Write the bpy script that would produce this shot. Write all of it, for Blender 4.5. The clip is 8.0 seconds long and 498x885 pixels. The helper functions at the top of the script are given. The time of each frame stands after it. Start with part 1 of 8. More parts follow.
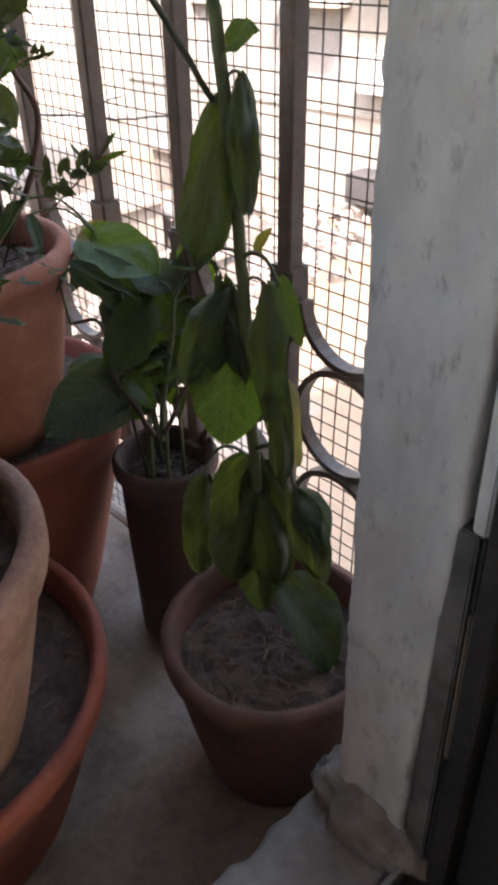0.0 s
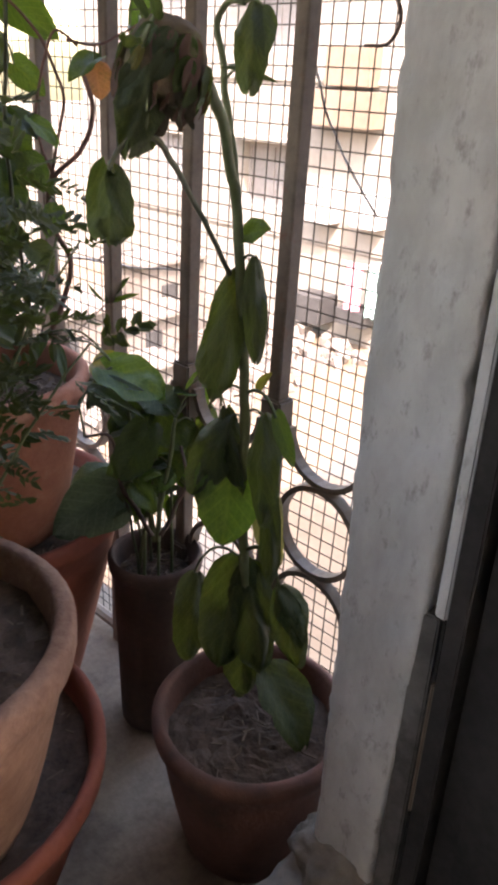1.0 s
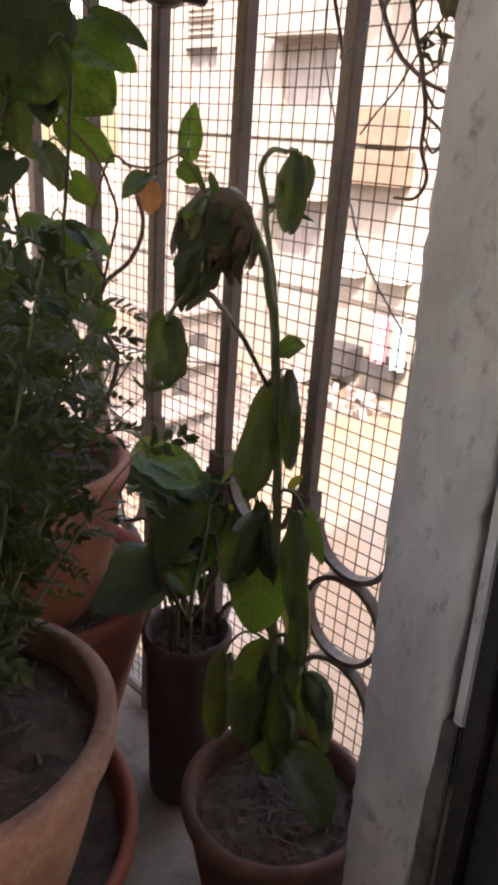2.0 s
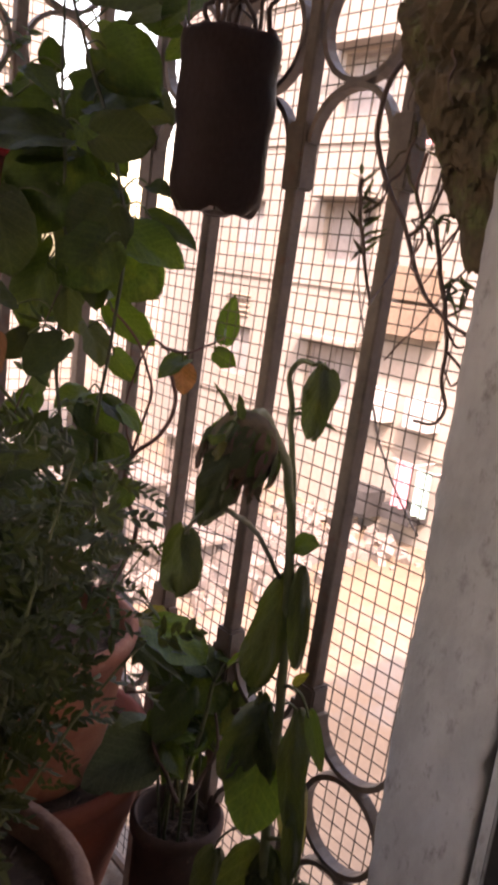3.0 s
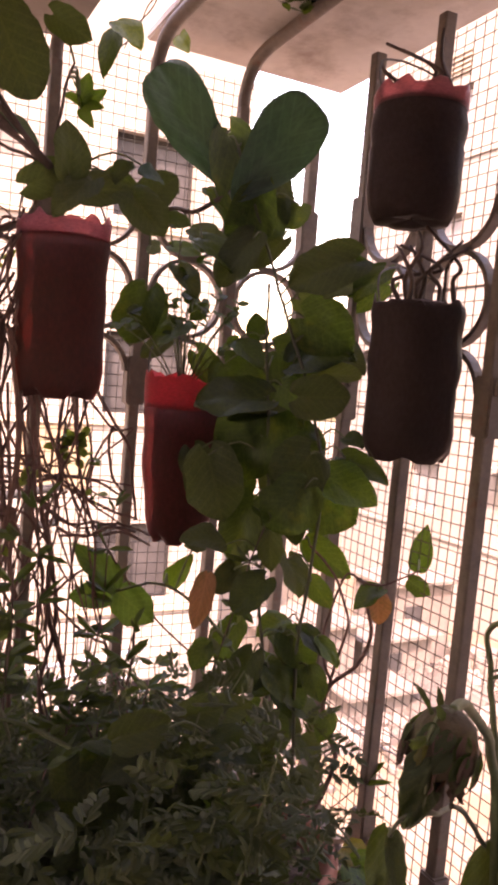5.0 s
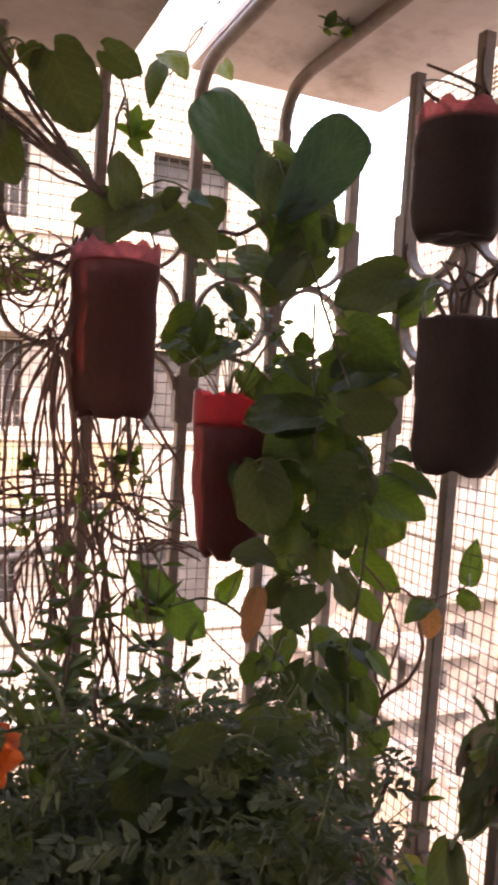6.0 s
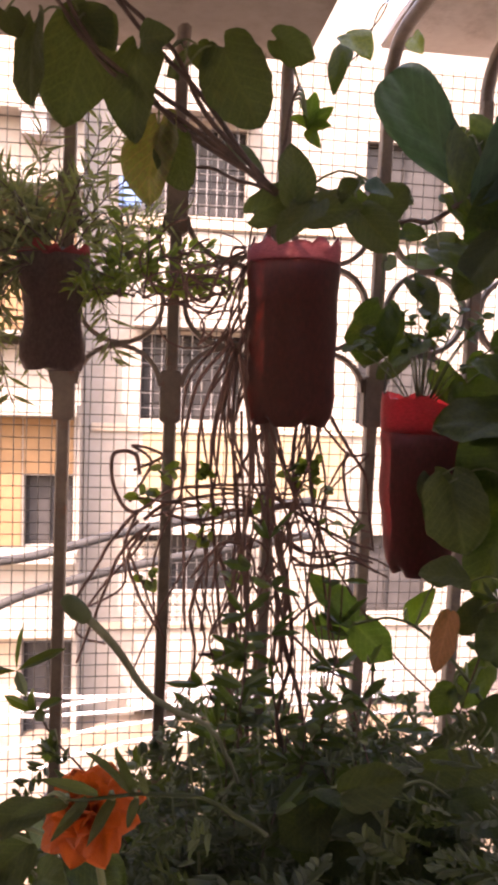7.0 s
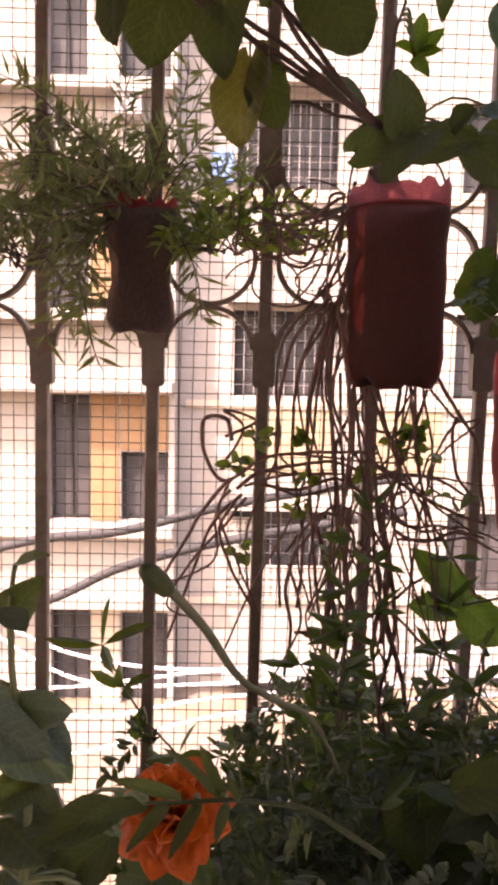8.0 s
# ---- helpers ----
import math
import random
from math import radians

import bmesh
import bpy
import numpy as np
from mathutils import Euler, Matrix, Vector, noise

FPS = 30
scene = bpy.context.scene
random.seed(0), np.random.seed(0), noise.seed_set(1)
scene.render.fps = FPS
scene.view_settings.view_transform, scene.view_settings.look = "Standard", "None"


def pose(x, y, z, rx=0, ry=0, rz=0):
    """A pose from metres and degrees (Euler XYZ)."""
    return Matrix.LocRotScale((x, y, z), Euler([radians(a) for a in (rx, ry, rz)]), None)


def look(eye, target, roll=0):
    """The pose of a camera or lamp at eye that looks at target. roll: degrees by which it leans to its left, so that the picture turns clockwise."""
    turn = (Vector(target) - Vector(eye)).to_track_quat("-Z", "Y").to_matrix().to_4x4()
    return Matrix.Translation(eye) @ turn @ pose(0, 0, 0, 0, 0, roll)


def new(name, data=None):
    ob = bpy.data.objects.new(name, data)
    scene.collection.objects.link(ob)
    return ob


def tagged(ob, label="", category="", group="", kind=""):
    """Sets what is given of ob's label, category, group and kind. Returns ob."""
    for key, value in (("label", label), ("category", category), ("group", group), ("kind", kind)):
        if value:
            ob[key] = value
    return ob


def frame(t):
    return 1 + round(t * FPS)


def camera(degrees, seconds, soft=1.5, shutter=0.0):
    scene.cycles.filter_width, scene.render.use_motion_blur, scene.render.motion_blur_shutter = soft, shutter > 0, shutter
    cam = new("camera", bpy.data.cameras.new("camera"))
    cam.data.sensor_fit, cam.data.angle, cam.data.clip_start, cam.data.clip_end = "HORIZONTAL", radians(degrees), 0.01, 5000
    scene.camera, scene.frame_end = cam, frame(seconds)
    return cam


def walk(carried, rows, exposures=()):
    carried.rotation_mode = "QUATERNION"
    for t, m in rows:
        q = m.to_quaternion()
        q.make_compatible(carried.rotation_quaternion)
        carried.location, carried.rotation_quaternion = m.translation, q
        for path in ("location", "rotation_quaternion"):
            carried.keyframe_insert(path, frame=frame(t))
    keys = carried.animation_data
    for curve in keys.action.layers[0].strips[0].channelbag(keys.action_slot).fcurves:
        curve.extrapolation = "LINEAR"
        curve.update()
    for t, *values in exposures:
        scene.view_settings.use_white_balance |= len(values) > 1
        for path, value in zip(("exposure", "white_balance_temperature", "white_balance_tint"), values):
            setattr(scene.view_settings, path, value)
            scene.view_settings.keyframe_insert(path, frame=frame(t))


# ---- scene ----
cam = camera(35.87, 8.0, soft=3.7, shutter=0.2)
PATH = [
    (0.0, (-0.1644, -0.9050, 1.2626), (0.3866, -0.2819, 0.7076), -2.01),
    (0.2, (-0.1916, -0.9238, 1.2504), (0.3845, -0.3192, 0.7003), -2.03),
    (0.5, (-0.2289, -0.9339, 1.2560), (0.3696, -0.3449, 0.7129), 0.96),
    (0.7, (-0.2478, -0.9367, 1.2899), (0.3839, -0.3275, 0.8105), 1.61),
    (1.0, (-0.2616, -0.9439, 1.3217), (0.3908, -0.3239, 0.8858), 2.47),
    (1.2, (-0.2663, -0.9462, 1.3386), (0.3855, -0.3212, 0.9090), 2.61),
    (2.3, (-0.2904, -0.9590, 1.3851), (0.3545, -0.2721, 1.0500), 3.14),
    (2.5, (-0.2889, -0.9619, 1.3787), (0.3647, -0.2629, 1.0884), 4.17),
    (2.7, (-0.2929, -0.9597, 1.4182), (0.3638, -0.2544, 1.1513), 5.28),
    (3.0, (-0.2851, -0.9506, 1.4360), (0.3656, -0.2252, 1.2115), 7.04),
    (3.3, (-0.2992, -0.9481, 1.4887), (0.3327, -0.1958, 1.3023), 8.54),
    (3.5, (-0.3056, -0.9525, 1.5134), (0.2839, -0.1588, 1.3631), 9.18),
    (4.0, (-0.3193, -0.9565, 1.5384), (0.2274, -0.1242, 1.4472), 7.13),
    (4.5, (-0.3259, -0.9639, 1.5392), (0.1800, -0.1038, 1.4736), 4.43),
    (4.7, (-0.3121, -0.9601, 1.5465), (0.1557, -0.0798, 1.4674), 4.41),
    (5.8, (-0.3309, -0.9758, 1.5492), (0.1016, -0.0758, 1.4942), 3.44),
    (6.0, (-0.3312, -0.9704, 1.5485), (0.0753, -0.0587, 1.4899), 3.03),
    (6.5, (-0.2995, -0.9620, 1.5627), (-0.0388, 0.0000, 1.4819), 1.63),
    (7.0, (-0.2834, -0.9308, 1.5636), (-0.1435, 0.0561, 1.4828), 1.85),
    (7.5, (-0.2733, -0.8960, 1.5524), (-0.2053, 0.0964, 1.4502), 0.53),
    (8.0, (-0.2816, -0.8792, 1.5470), (-0.2613, 0.1142, 1.4338), 1.04),
]
walk(cam, [(t, look(eye, target, roll)) for t, eye, target, roll in PATH], exposures=[(0.0, 3.65, 6450, 20), (1.2, 3.75, 6750, 23), (2.5, 3.1, 7200, 31), (4.5, 3.25, 8250, 54), (6.0, 3.55, 7450, 36), (8.0, 3.3, 7600, 41)])

# ---- daylight ----
SUN_UP, SUN_FROM = 52.0, (-0.68, -0.73)
world = bpy.data.worlds.new("sky")
scene.world = world
world.use_nodes = True
wn = world.node_tree.nodes
sky = wn.new("ShaderNodeTexSky")
sky.sky_type, sky.sun_disc = "NISHITA", False
sky.sun_elevation = radians(SUN_UP)
sky.dust_density, sky.ozone_density, sky.air_density = 3.0, 0.2, 1.8
sky.sun_rotation = math.atan2(SUN_FROM[0], SUN_FROM[1])
wn["Background"].inputs["Strength"].default_value = 0.15
world.node_tree.links.new(sky.outputs[0], wn["Background"].inputs["Color"])
sun = new("sun", bpy.data.lights.new("sun", "SUN"))
sun.data.energy, sun.data.angle, sun.data.color = 1.8, radians(0.5), (1.0, 0.95, 0.87)
flat = math.cos(radians(SUN_UP))
norm = math.hypot(*SUN_FROM)
sun.matrix_world = look((SUN_FROM[0] / norm * flat * 20, SUN_FROM[1] / norm * flat * 20, math.sin(radians(SUN_UP)) * 20), (0, 0, 0))


# ---- materials ----
def material(name, a, b, rough=0.8, scale=20.0, fine=150.0, bump=0.3, metallic=0.0, spread=0.0, stain_or_glow=None, stain_or_glow_scale=6.0, stain_or_glow_at=(0.55, 0.7), see=0.0, veins=False, stretch=1.0):
    """Two colours mixed by noise at two scales, with relief; an optional third colour in patches, for stains or for
    light showing through leaves; see: share of light let through, as in a leaf.
    """
    m = bpy.data.materials.new(name)
    m.use_nodes = True
    nt = m.node_tree
    N, L = nt.nodes, nt.links
    bsdf = N["Principled BSDF"]
    co = N.new("ShaderNodeTexCoord")
    n1, n2 = N.new("ShaderNodeTexNoise"), N.new("ShaderNodeTexNoise")
    where = co.outputs["Object"]
    if veins:
        leaf_no, apart = N.new("ShaderNodeObjectInfo"), N.new("ShaderNodeVectorMath")
        apart.operation = "MULTIPLY_ADD"
        L.new(leaf_no.outputs["Random"], apart.inputs[0])
        apart.inputs[1].default_value = (37.0, 23.0, 11.0)
        L.new(co.outputs["Object"], apart.inputs[2])
        where = apart.outputs[0]
    for n, s in ((n1, scale), (n2, fine)):
        n.inputs["Scale"].default_value, n.inputs["Detail"].default_value, n.inputs["Roughness"].default_value = s, 5.0, 0.6
        L.new(where, n.inputs["Vector"])
    if stretch != 1.0:
        mp = N.new("ShaderNodeMapping")
        mp.inputs["Scale"].default_value = (1, 1, stretch)
        L.new(co.outputs["Object"], mp.inputs["Vector"])
        for n in (n1, n2):
            L.new(mp.outputs[0], n.inputs["Vector"])
    add = N.new("ShaderNodeMath")
    add.operation = "MULTIPLY_ADD"
    L.new(n2.outputs["Fac"], add.inputs[0])
    add.inputs[1].default_value = 0.5
    L.new(n1.outputs["Fac"], add.inputs[2])
    ramp = N.new("ShaderNodeValToRGB")
    ramp.color_ramp.elements[0].position, ramp.color_ramp.elements[1].position = 0.5, 0.98
    ramp.color_ramp.elements[0].color, ramp.color_ramp.elements[1].color = (*a, 1), (*b, 1)
    L.new(add.outputs[0], ramp.inputs["Fac"])
    colour = ramp.outputs["Color"]
    if stain_or_glow:
        n3 = N.new("ShaderNodeTexNoise")
        n3.inputs["Scale"].default_value, n3.inputs["Detail"].default_value, n3.inputs["Roughness"].default_value = stain_or_glow_scale, 8.0, 0.7
        L.new(mp.outputs[0] if stretch != 1.0 else where, n3.inputs["Vector"])
        r3 = N.new("ShaderNodeValToRGB")
        r3.color_ramp.elements[0].position, r3.color_ramp.elements[1].position = stain_or_glow_at
        L.new(n3.outputs["Fac"], r3.inputs["Fac"])
        mix = N.new("ShaderNodeMix")
        mix.data_type = "RGBA"
        L.new(r3.outputs["Color"], mix.inputs["Factor"])
        L.new(colour, mix.inputs["A"])
        mix.inputs["B"].default_value = (*stain_or_glow, 1)
        colour = mix.outputs["Result"]
    if veins:
        xyz, rib, wav = N.new("ShaderNodeSeparateXYZ"), N.new("ShaderNodeMath"), N.new("ShaderNodeMath")
        L.new(co.outputs["Object"], xyz.inputs[0])
        rib.operation = "ABSOLUTE"
        L.new(xyz.outputs["Y"], rib.inputs[0])
        wav.operation = "MULTIPLY_ADD"
        L.new(rib.outputs[0], wav.inputs[0])
        wav.inputs[1].default_value = -0.8
        L.new(xyz.outputs["X"], wav.inputs[2])
        fan, sine, line = N.new("ShaderNodeMath"), N.new("ShaderNodeMath"), N.new("ShaderNodeMapRange")
        fan.operation, sine.operation = "MULTIPLY", "SINE"
        L.new(wav.outputs[0], fan.inputs[0])
        fan.inputs[1].default_value = 42.0
        L.new(fan.outputs[0], sine.inputs[0])
        L.new(sine.outputs[0], line.inputs["Value"])
        line.inputs["From Min"].default_value, line.inputs["From Max"].default_value = 0.72, 1.0
        mid, top = N.new("ShaderNodeMapRange"), N.new("ShaderNodeMath")
        L.new(rib.outputs[0], mid.inputs["Value"])
        mid.inputs["From Min"].default_value, mid.inputs["From Max"].default_value = 0.035, 0.012
        top.operation = "MAXIMUM"
        L.new(mid.outputs["Result"], top.inputs[0])
        L.new(line.outputs["Result"], top.inputs[1])
        soft_vein = N.new("ShaderNodeMath")
        soft_vein.operation = "MULTIPLY"
        soft_vein.inputs[1].default_value = 0.22
        L.new(top.outputs[0], soft_vein.inputs[0])
        vm = N.new("ShaderNodeMix")
        vm.data_type = "RGBA"
        L.new(soft_vein.outputs[0], vm.inputs["Factor"])
        L.new(colour, vm.inputs["A"])
        vm.inputs["B"].default_value = (min(1, b[0] * 1.7), min(1, b[1] * 1.5), min(1, b[2] * 1.7), 1)
        colour = vm.outputs["Result"]
    if spread:
        info, hsv = N.new("ShaderNodeObjectInfo"), N.new("ShaderNodeHueSaturation")
        mr = N.new("ShaderNodeMapRange")
        L.new(info.outputs["Random"], mr.inputs["Value"])
        mr.inputs["To Min"].default_value, mr.inputs["To Max"].default_value = 1 - spread, 1 + spread
        L.new(mr.outputs["Result"], hsv.inputs["Value"])
        L.new(colour, hsv.inputs["Color"])
        colour = hsv.outputs["Color"]
    L.new(colour, bsdf.inputs["Base Color"])
    bsdf.inputs["Roughness"].default_value, bsdf.inputs["Metallic"].default_value = rough, metallic
    if bump:
        bp = N.new("ShaderNodeBump")
        bp.inputs["Strength"].default_value, bp.inputs["Distance"].default_value = bump, 0.003
        L.new(add.outputs[0], bp.inputs["Height"])
        L.new(bp.outputs["Normal"], bsdf.inputs["Normal"])
    if see:
        tr, ms = N.new("ShaderNodeBsdfTranslucent"), N.new("ShaderNodeMixShader")
        warm = N.new("ShaderNodeMix")
        warm.data_type, warm.blend_type = "RGBA", "MULTIPLY"
        warm.inputs["Factor"].default_value = 1.0
        L.new(colour, warm.inputs["A"])
        warm.inputs["B"].default_value = (1.9, 1.8, 0.6, 1)
        L.new(warm.outputs["Result"], tr.inputs["Color"])
        ms.inputs["Fac"].default_value = see
        L.new(bsdf.outputs[0], ms.inputs[1])
        L.new(tr.outputs[0], ms.inputs[2])
        L.new(ms.outputs[0], N["Material Output"].inputs["Surface"])
    return m


def plastic(name, colour, clear):
    """Thin bottle plastic: gloss over a tinted film that lets most light through."""
    m = bpy.data.materials.new(name)
    m.use_nodes = True
    N, L = m.node_tree.nodes, m.node_tree.links
    gloss, film, body = N.new("ShaderNodeBsdfGlossy"), N.new("ShaderNodeBsdfTransparent"), N.new("ShaderNodeBsdfTranslucent")
    wear = N.new("ShaderNodeTexNoise")
    wear.inputs["Scale"].default_value, wear.inputs["Detail"].default_value = 25.0, 6.0
    gloss.inputs["Roughness"].default_value = 0.4
    film.inputs["Color"].default_value = (*colour, 1)
    body.inputs["Color"].default_value = (*colour, 1)
    a, b, fr = N.new("ShaderNodeMixShader"), N.new("ShaderNodeMixShader"), N.new("ShaderNodeFresnel")
    fr.inputs["IOR"].default_value = 1.13
    mr = N.new("ShaderNodeMapRange")
    L.new(wear.outputs["Fac"], mr.inputs["Value"])
    mr.inputs["To Min"].default_value, mr.inputs["To Max"].default_value = clear - 0.3, clear + 0.3
    L.new(mr.outputs["Result"], a.inputs["Fac"])
    L.new(body.outputs[0], a.inputs[1])
    L.new(film.outputs[0], a.inputs[2])
    sheen = N.new("ShaderNodeMath")
    sheen.operation = "MULTIPLY"
    sheen.inputs[1].default_value = 0.35
    L.new(fr.outputs[0], sheen.inputs[0])
    L.new(sheen.outputs[0], b.inputs["Fac"])
    L.new(a.outputs[0], b.inputs[1])
    L.new(gloss.outputs[0], b.inputs[2])
    # dust film, strengthened to lift the dark bottles as lens haze does
    dust_haze, c = N.new("ShaderNodeBsdfDiffuse"), N.new("ShaderNodeMixShader")
    dust_haze.inputs["Color"].default_value = (0.18 + 0.25 * colour[0], 0.15 + 0.2 * colour[1], 0.14 + 0.2 * colour[2], 1)
    dm = N.new("ShaderNodeMapRange")
    L.new(wear.outputs["Fac"], dm.inputs["Value"])
    dm.inputs["From Min"].default_value, dm.inputs["From Max"].default_value = 0.3, 0.75
    dm.inputs["To Min"].default_value, dm.inputs["To Max"].default_value = 0.06, 0.20
    L.new(dm.outputs["Result"], c.inputs["Fac"])
    L.new(b.outputs[0], c.inputs[1])
    L.new(dust_haze.outputs[0], c.inputs[2])
    L.new(c.outputs[0], N["Material Output"].inputs["Surface"])
    return m


WALL_PAINT = material("worn_white_wall_paint", (0.27, 0.267, 0.258), (0.4, 0.396, 0.384), 0.7, 22, 90, 1.0, stain_or_glow=(0.19, 0.185, 0.172), stain_or_glow_scale=100, stain_or_glow_at=(0.56, 0.70), stretch=0.5)
SILL_PAINT = material("chipped_sill_paint", (0.085, 0.073, 0.06), (0.19, 0.17, 0.145), 0.85, 14, 90, 0.9, stain_or_glow=(0.10, 0.085, 0.07), stain_or_glow_scale=16, stain_or_glow_at=(0.50, 0.62))
GRIMY_PAINT = material("grimy_painted_strip", (0.045, 0.042, 0.038), (0.11, 0.104, 0.095), 0.8, 18, 120, 0.6, stain_or_glow=(0.04, 0.036, 0.032), stain_or_glow_scale=22, stain_or_glow_at=(0.48, 0.6))
CONCRETE = material("concrete", (0.125, 0.1, 0.077), (0.25, 0.207, 0.163), 0.9, 8, 120, 0.6, stain_or_glow=(0.06, 0.045, 0.035), stain_or_glow_scale=9, stain_or_glow_at=(0.5, 0.75))
PLASTER = material("plain_plaster", (0.68, 0.66, 0.63), (0.78, 0.76, 0.73), 0.9, 3, 40, 0.2)
DARK_WOOD = material("dark_painted_wood", (0.012, 0.011, 0.011), (0.034, 0.031, 0.029), 0.75, 12, 140, 0.4, stain_or_glow=(0.14, 0.12, 0.10), stain_or_glow_scale=30, stain_or_glow_at=(0.68, 0.74))
DARK_WOOD.node_tree.nodes["Principled BSDF"].inputs["Specular IOR Level"].default_value = 0.15
BARE_WOOD = material("bare_worn_wood", (0.10, 0.075, 0.05), (0.20, 0.155, 0.11), 0.85, 30, 140, 0.5, stain_or_glow=(0.04, 0.035, 0.03), stain_or_glow_scale=40, stain_or_glow_at=(0.5, 0.6), stretch=0.2)
ALUMINIUM = material("aluminium_track", (0.13, 0.125, 0.12), (0.30, 0.295, 0.285), 0.5, 30, 200, 0.1, metallic=0.9)
IRON = material("painted_iron", (0.096, 0.073, 0.056), (0.175, 0.134, 0.102), 0.55, 40, 200, 0.3, spread=0.12, stain_or_glow=(0.15, 0.07, 0.04), stain_or_glow_scale=35, stain_or_glow_at=(0.56, 0.7))
WIRE = material("mesh_wire", (0.04, 0.034, 0.029), (0.085, 0.072, 0.061), 0.6, 60, 300, 0.0)
ROOF_SHEET = material("painted_roof_sheet", (0.42, 0.38, 0.35), (0.56, 0.52, 0.48), 0.7, 5, 60, 0.2, stain_or_glow=(0.25, 0.19, 0.15), stain_or_glow_scale=7, stain_or_glow_at=(0.52, 0.75))
# colour carries the shade under the opaque sheet, against the lighter ROOF_SHEET
SHADED_SHEET = material("grey_brown_sheet_with_shade", (0.20, 0.175, 0.155), (0.30, 0.265, 0.24), 0.75, 5, 60, 0.2, stain_or_glow=(0.14, 0.11, 0.09), stain_or_glow_scale=7, stain_or_glow_at=(0.5, 0.72))
# aged clay, its colour taken down further for the shade below the sill
AGED_SHADED_CLAY = material("aged_dirty_shaded_terracotta", (0.095, 0.042, 0.030), (0.17, 0.08, 0.058), 0.9, 14, 160, 0.6, stain_or_glow=(0.05, 0.032, 0.026), stain_or_glow_scale=10, stain_or_glow_at=(0.45, 0.65))
PALE_CLAY = material("pale_worn_terracotta", (0.17, 0.09, 0.063), (0.27, 0.165, 0.122), 0.95, 20, 160, 0.8, stain_or_glow=(0.16, 0.085, 0.06), stain_or_glow_scale=14, stain_or_glow_at=(0.48, 0.66))
TERRACOTTA = material("terracotta", (0.22, 0.08, 0.049), (0.33, 0.142, 0.092), 0.85, 14, 160, 0.5, spread=0.1, stain_or_glow=(0.46, 0.32, 0.25), stain_or_glow_scale=12, stain_or_glow_at=(0.56, 0.85))
RED_CLAY = material("red_painted_clay", (0.14, 0.034, 0.019), (0.215, 0.058, 0.034), 0.8, 10, 120, 0.4, stain_or_glow=(0.13, 0.07, 0.055), stain_or_glow_scale=10, stain_or_glow_at=(0.58, 0.75))
DARK_CLAY = material("weathered_dark_clay", (0.040, 0.026, 0.022), (0.088, 0.054, 0.044), 0.85, 14, 120, 0.5, stain_or_glow=(0.20, 0.15, 0.12), stain_or_glow_scale=14, stain_or_glow_at=(0.62, 0.75))
SOIL = material("dry_soil", (0.04, 0.027, 0.02), (0.115, 0.08, 0.06), 1.0, 60, 260, 1.0)
# soil colour lightened to carry the haze seen over the bottles
WET_SOIL = material("damp_soil_in_bottle", (0.08, 0.054, 0.046), (0.165, 0.11, 0.09), 0.8, 50, 220, 0.7)
# the yellow-green patches imitate light glowing through the blades
LEAF = material("green_leaf", (0.02, 0.04, 0.011), (0.044, 0.078, 0.021), 0.45, 18, 90, 0.25, spread=0.4, stain_or_glow=(0.085, 0.11, 0.022), stain_or_glow_scale=2.2, stain_or_glow_at=(0.56, 0.74), see=0.5, veins=True)
LEAF_FRESH = material("fresh_green_leaf", (0.036, 0.082, 0.026), (0.064, 0.128, 0.044), 0.45, 18, 90, 0.25, spread=0.2, see=0.5, veins=True)
LEAF_SUN = material("light_green_leaf", (0.04, 0.088, 0.016), (0.08, 0.145, 0.03), 0.45, 18, 90, 0.25, spread=0.25, see=0.5, veins=True)
LEAF_PALE = material("small_pale_leaf", (0.075, 0.125, 0.030), (0.14, 0.20, 0.055), 0.5, 18, 90, 0.2, spread=0.3, see=0.5, veins=True)
LEAF_DARK = material("wilted_leaf", (0.03, 0.048, 0.019), (0.06, 0.086, 0.034), 0.6, 26, 120, 0.6, spread=0.3, stain_or_glow=(0.075, 0.085, 0.03), stain_or_glow_scale=2.6, stain_or_glow_at=(0.58, 0.75), see=0.4, veins=True)
LEAF_YELLOW = material("yellowing_leaf", (0.085, 0.085, 0.03), (0.17, 0.14, 0.06), 0.5, 22, 90, 0.25, spread=0.2, stain_or_glow=(0.10, 0.15, 0.03), stain_or_glow_scale=22, stain_or_glow_at=(0.45, 0.65), see=0.45, veins=True)
LEAF_ORANGE = material("dying_orange_leaf", (0.21, 0.095, 0.06), (0.3, 0.155, 0.1), 0.6, 22, 90, 0.3, spread=0.2, stain_or_glow=(0.12, 0.09, 0.04), stain_or_glow_scale=3, stain_or_glow_at=(0.5, 0.7), see=0.28, veins=True)
# the blue of lens flare and reflected sky is put into this green
LEAF_BLUE_CAST = material("green_leaf_with_blue_flare", (0.014, 0.042, 0.036), (0.032, 0.08, 0.064), 0.35, 14, 90, 0.25, spread=0.15, see=0.35, veins=True)
LEAF_GREY = material("dusty_grey_green_leaf", (0.055, 0.09, 0.07), (0.105, 0.155, 0.12), 0.7, 22, 120, 0.4, spread=0.15, see=0.25, veins=True)
DRIED_LEAF = material("dried_pale_leaf", (0.16, 0.165, 0.10), (0.27, 0.26, 0.18), 0.75, 24, 110, 0.5, spread=0.15, see=0.35, veins=True)
CABLE = material("white_cable", (0.70, 0.70, 0.68), (0.80, 0.80, 0.78), 0.5, 10, 60, 0.0)
DARK_CABLE = material("dark_rubber_cable", (0.014, 0.013, 0.0125), (0.028, 0.026, 0.025), 0.8, 6, 40, 0.0)
GREY_PIPE = material("grey_pipe", (0.28, 0.26, 0.25), (0.40, 0.38, 0.36), 0.6, 6, 40, 0.0)
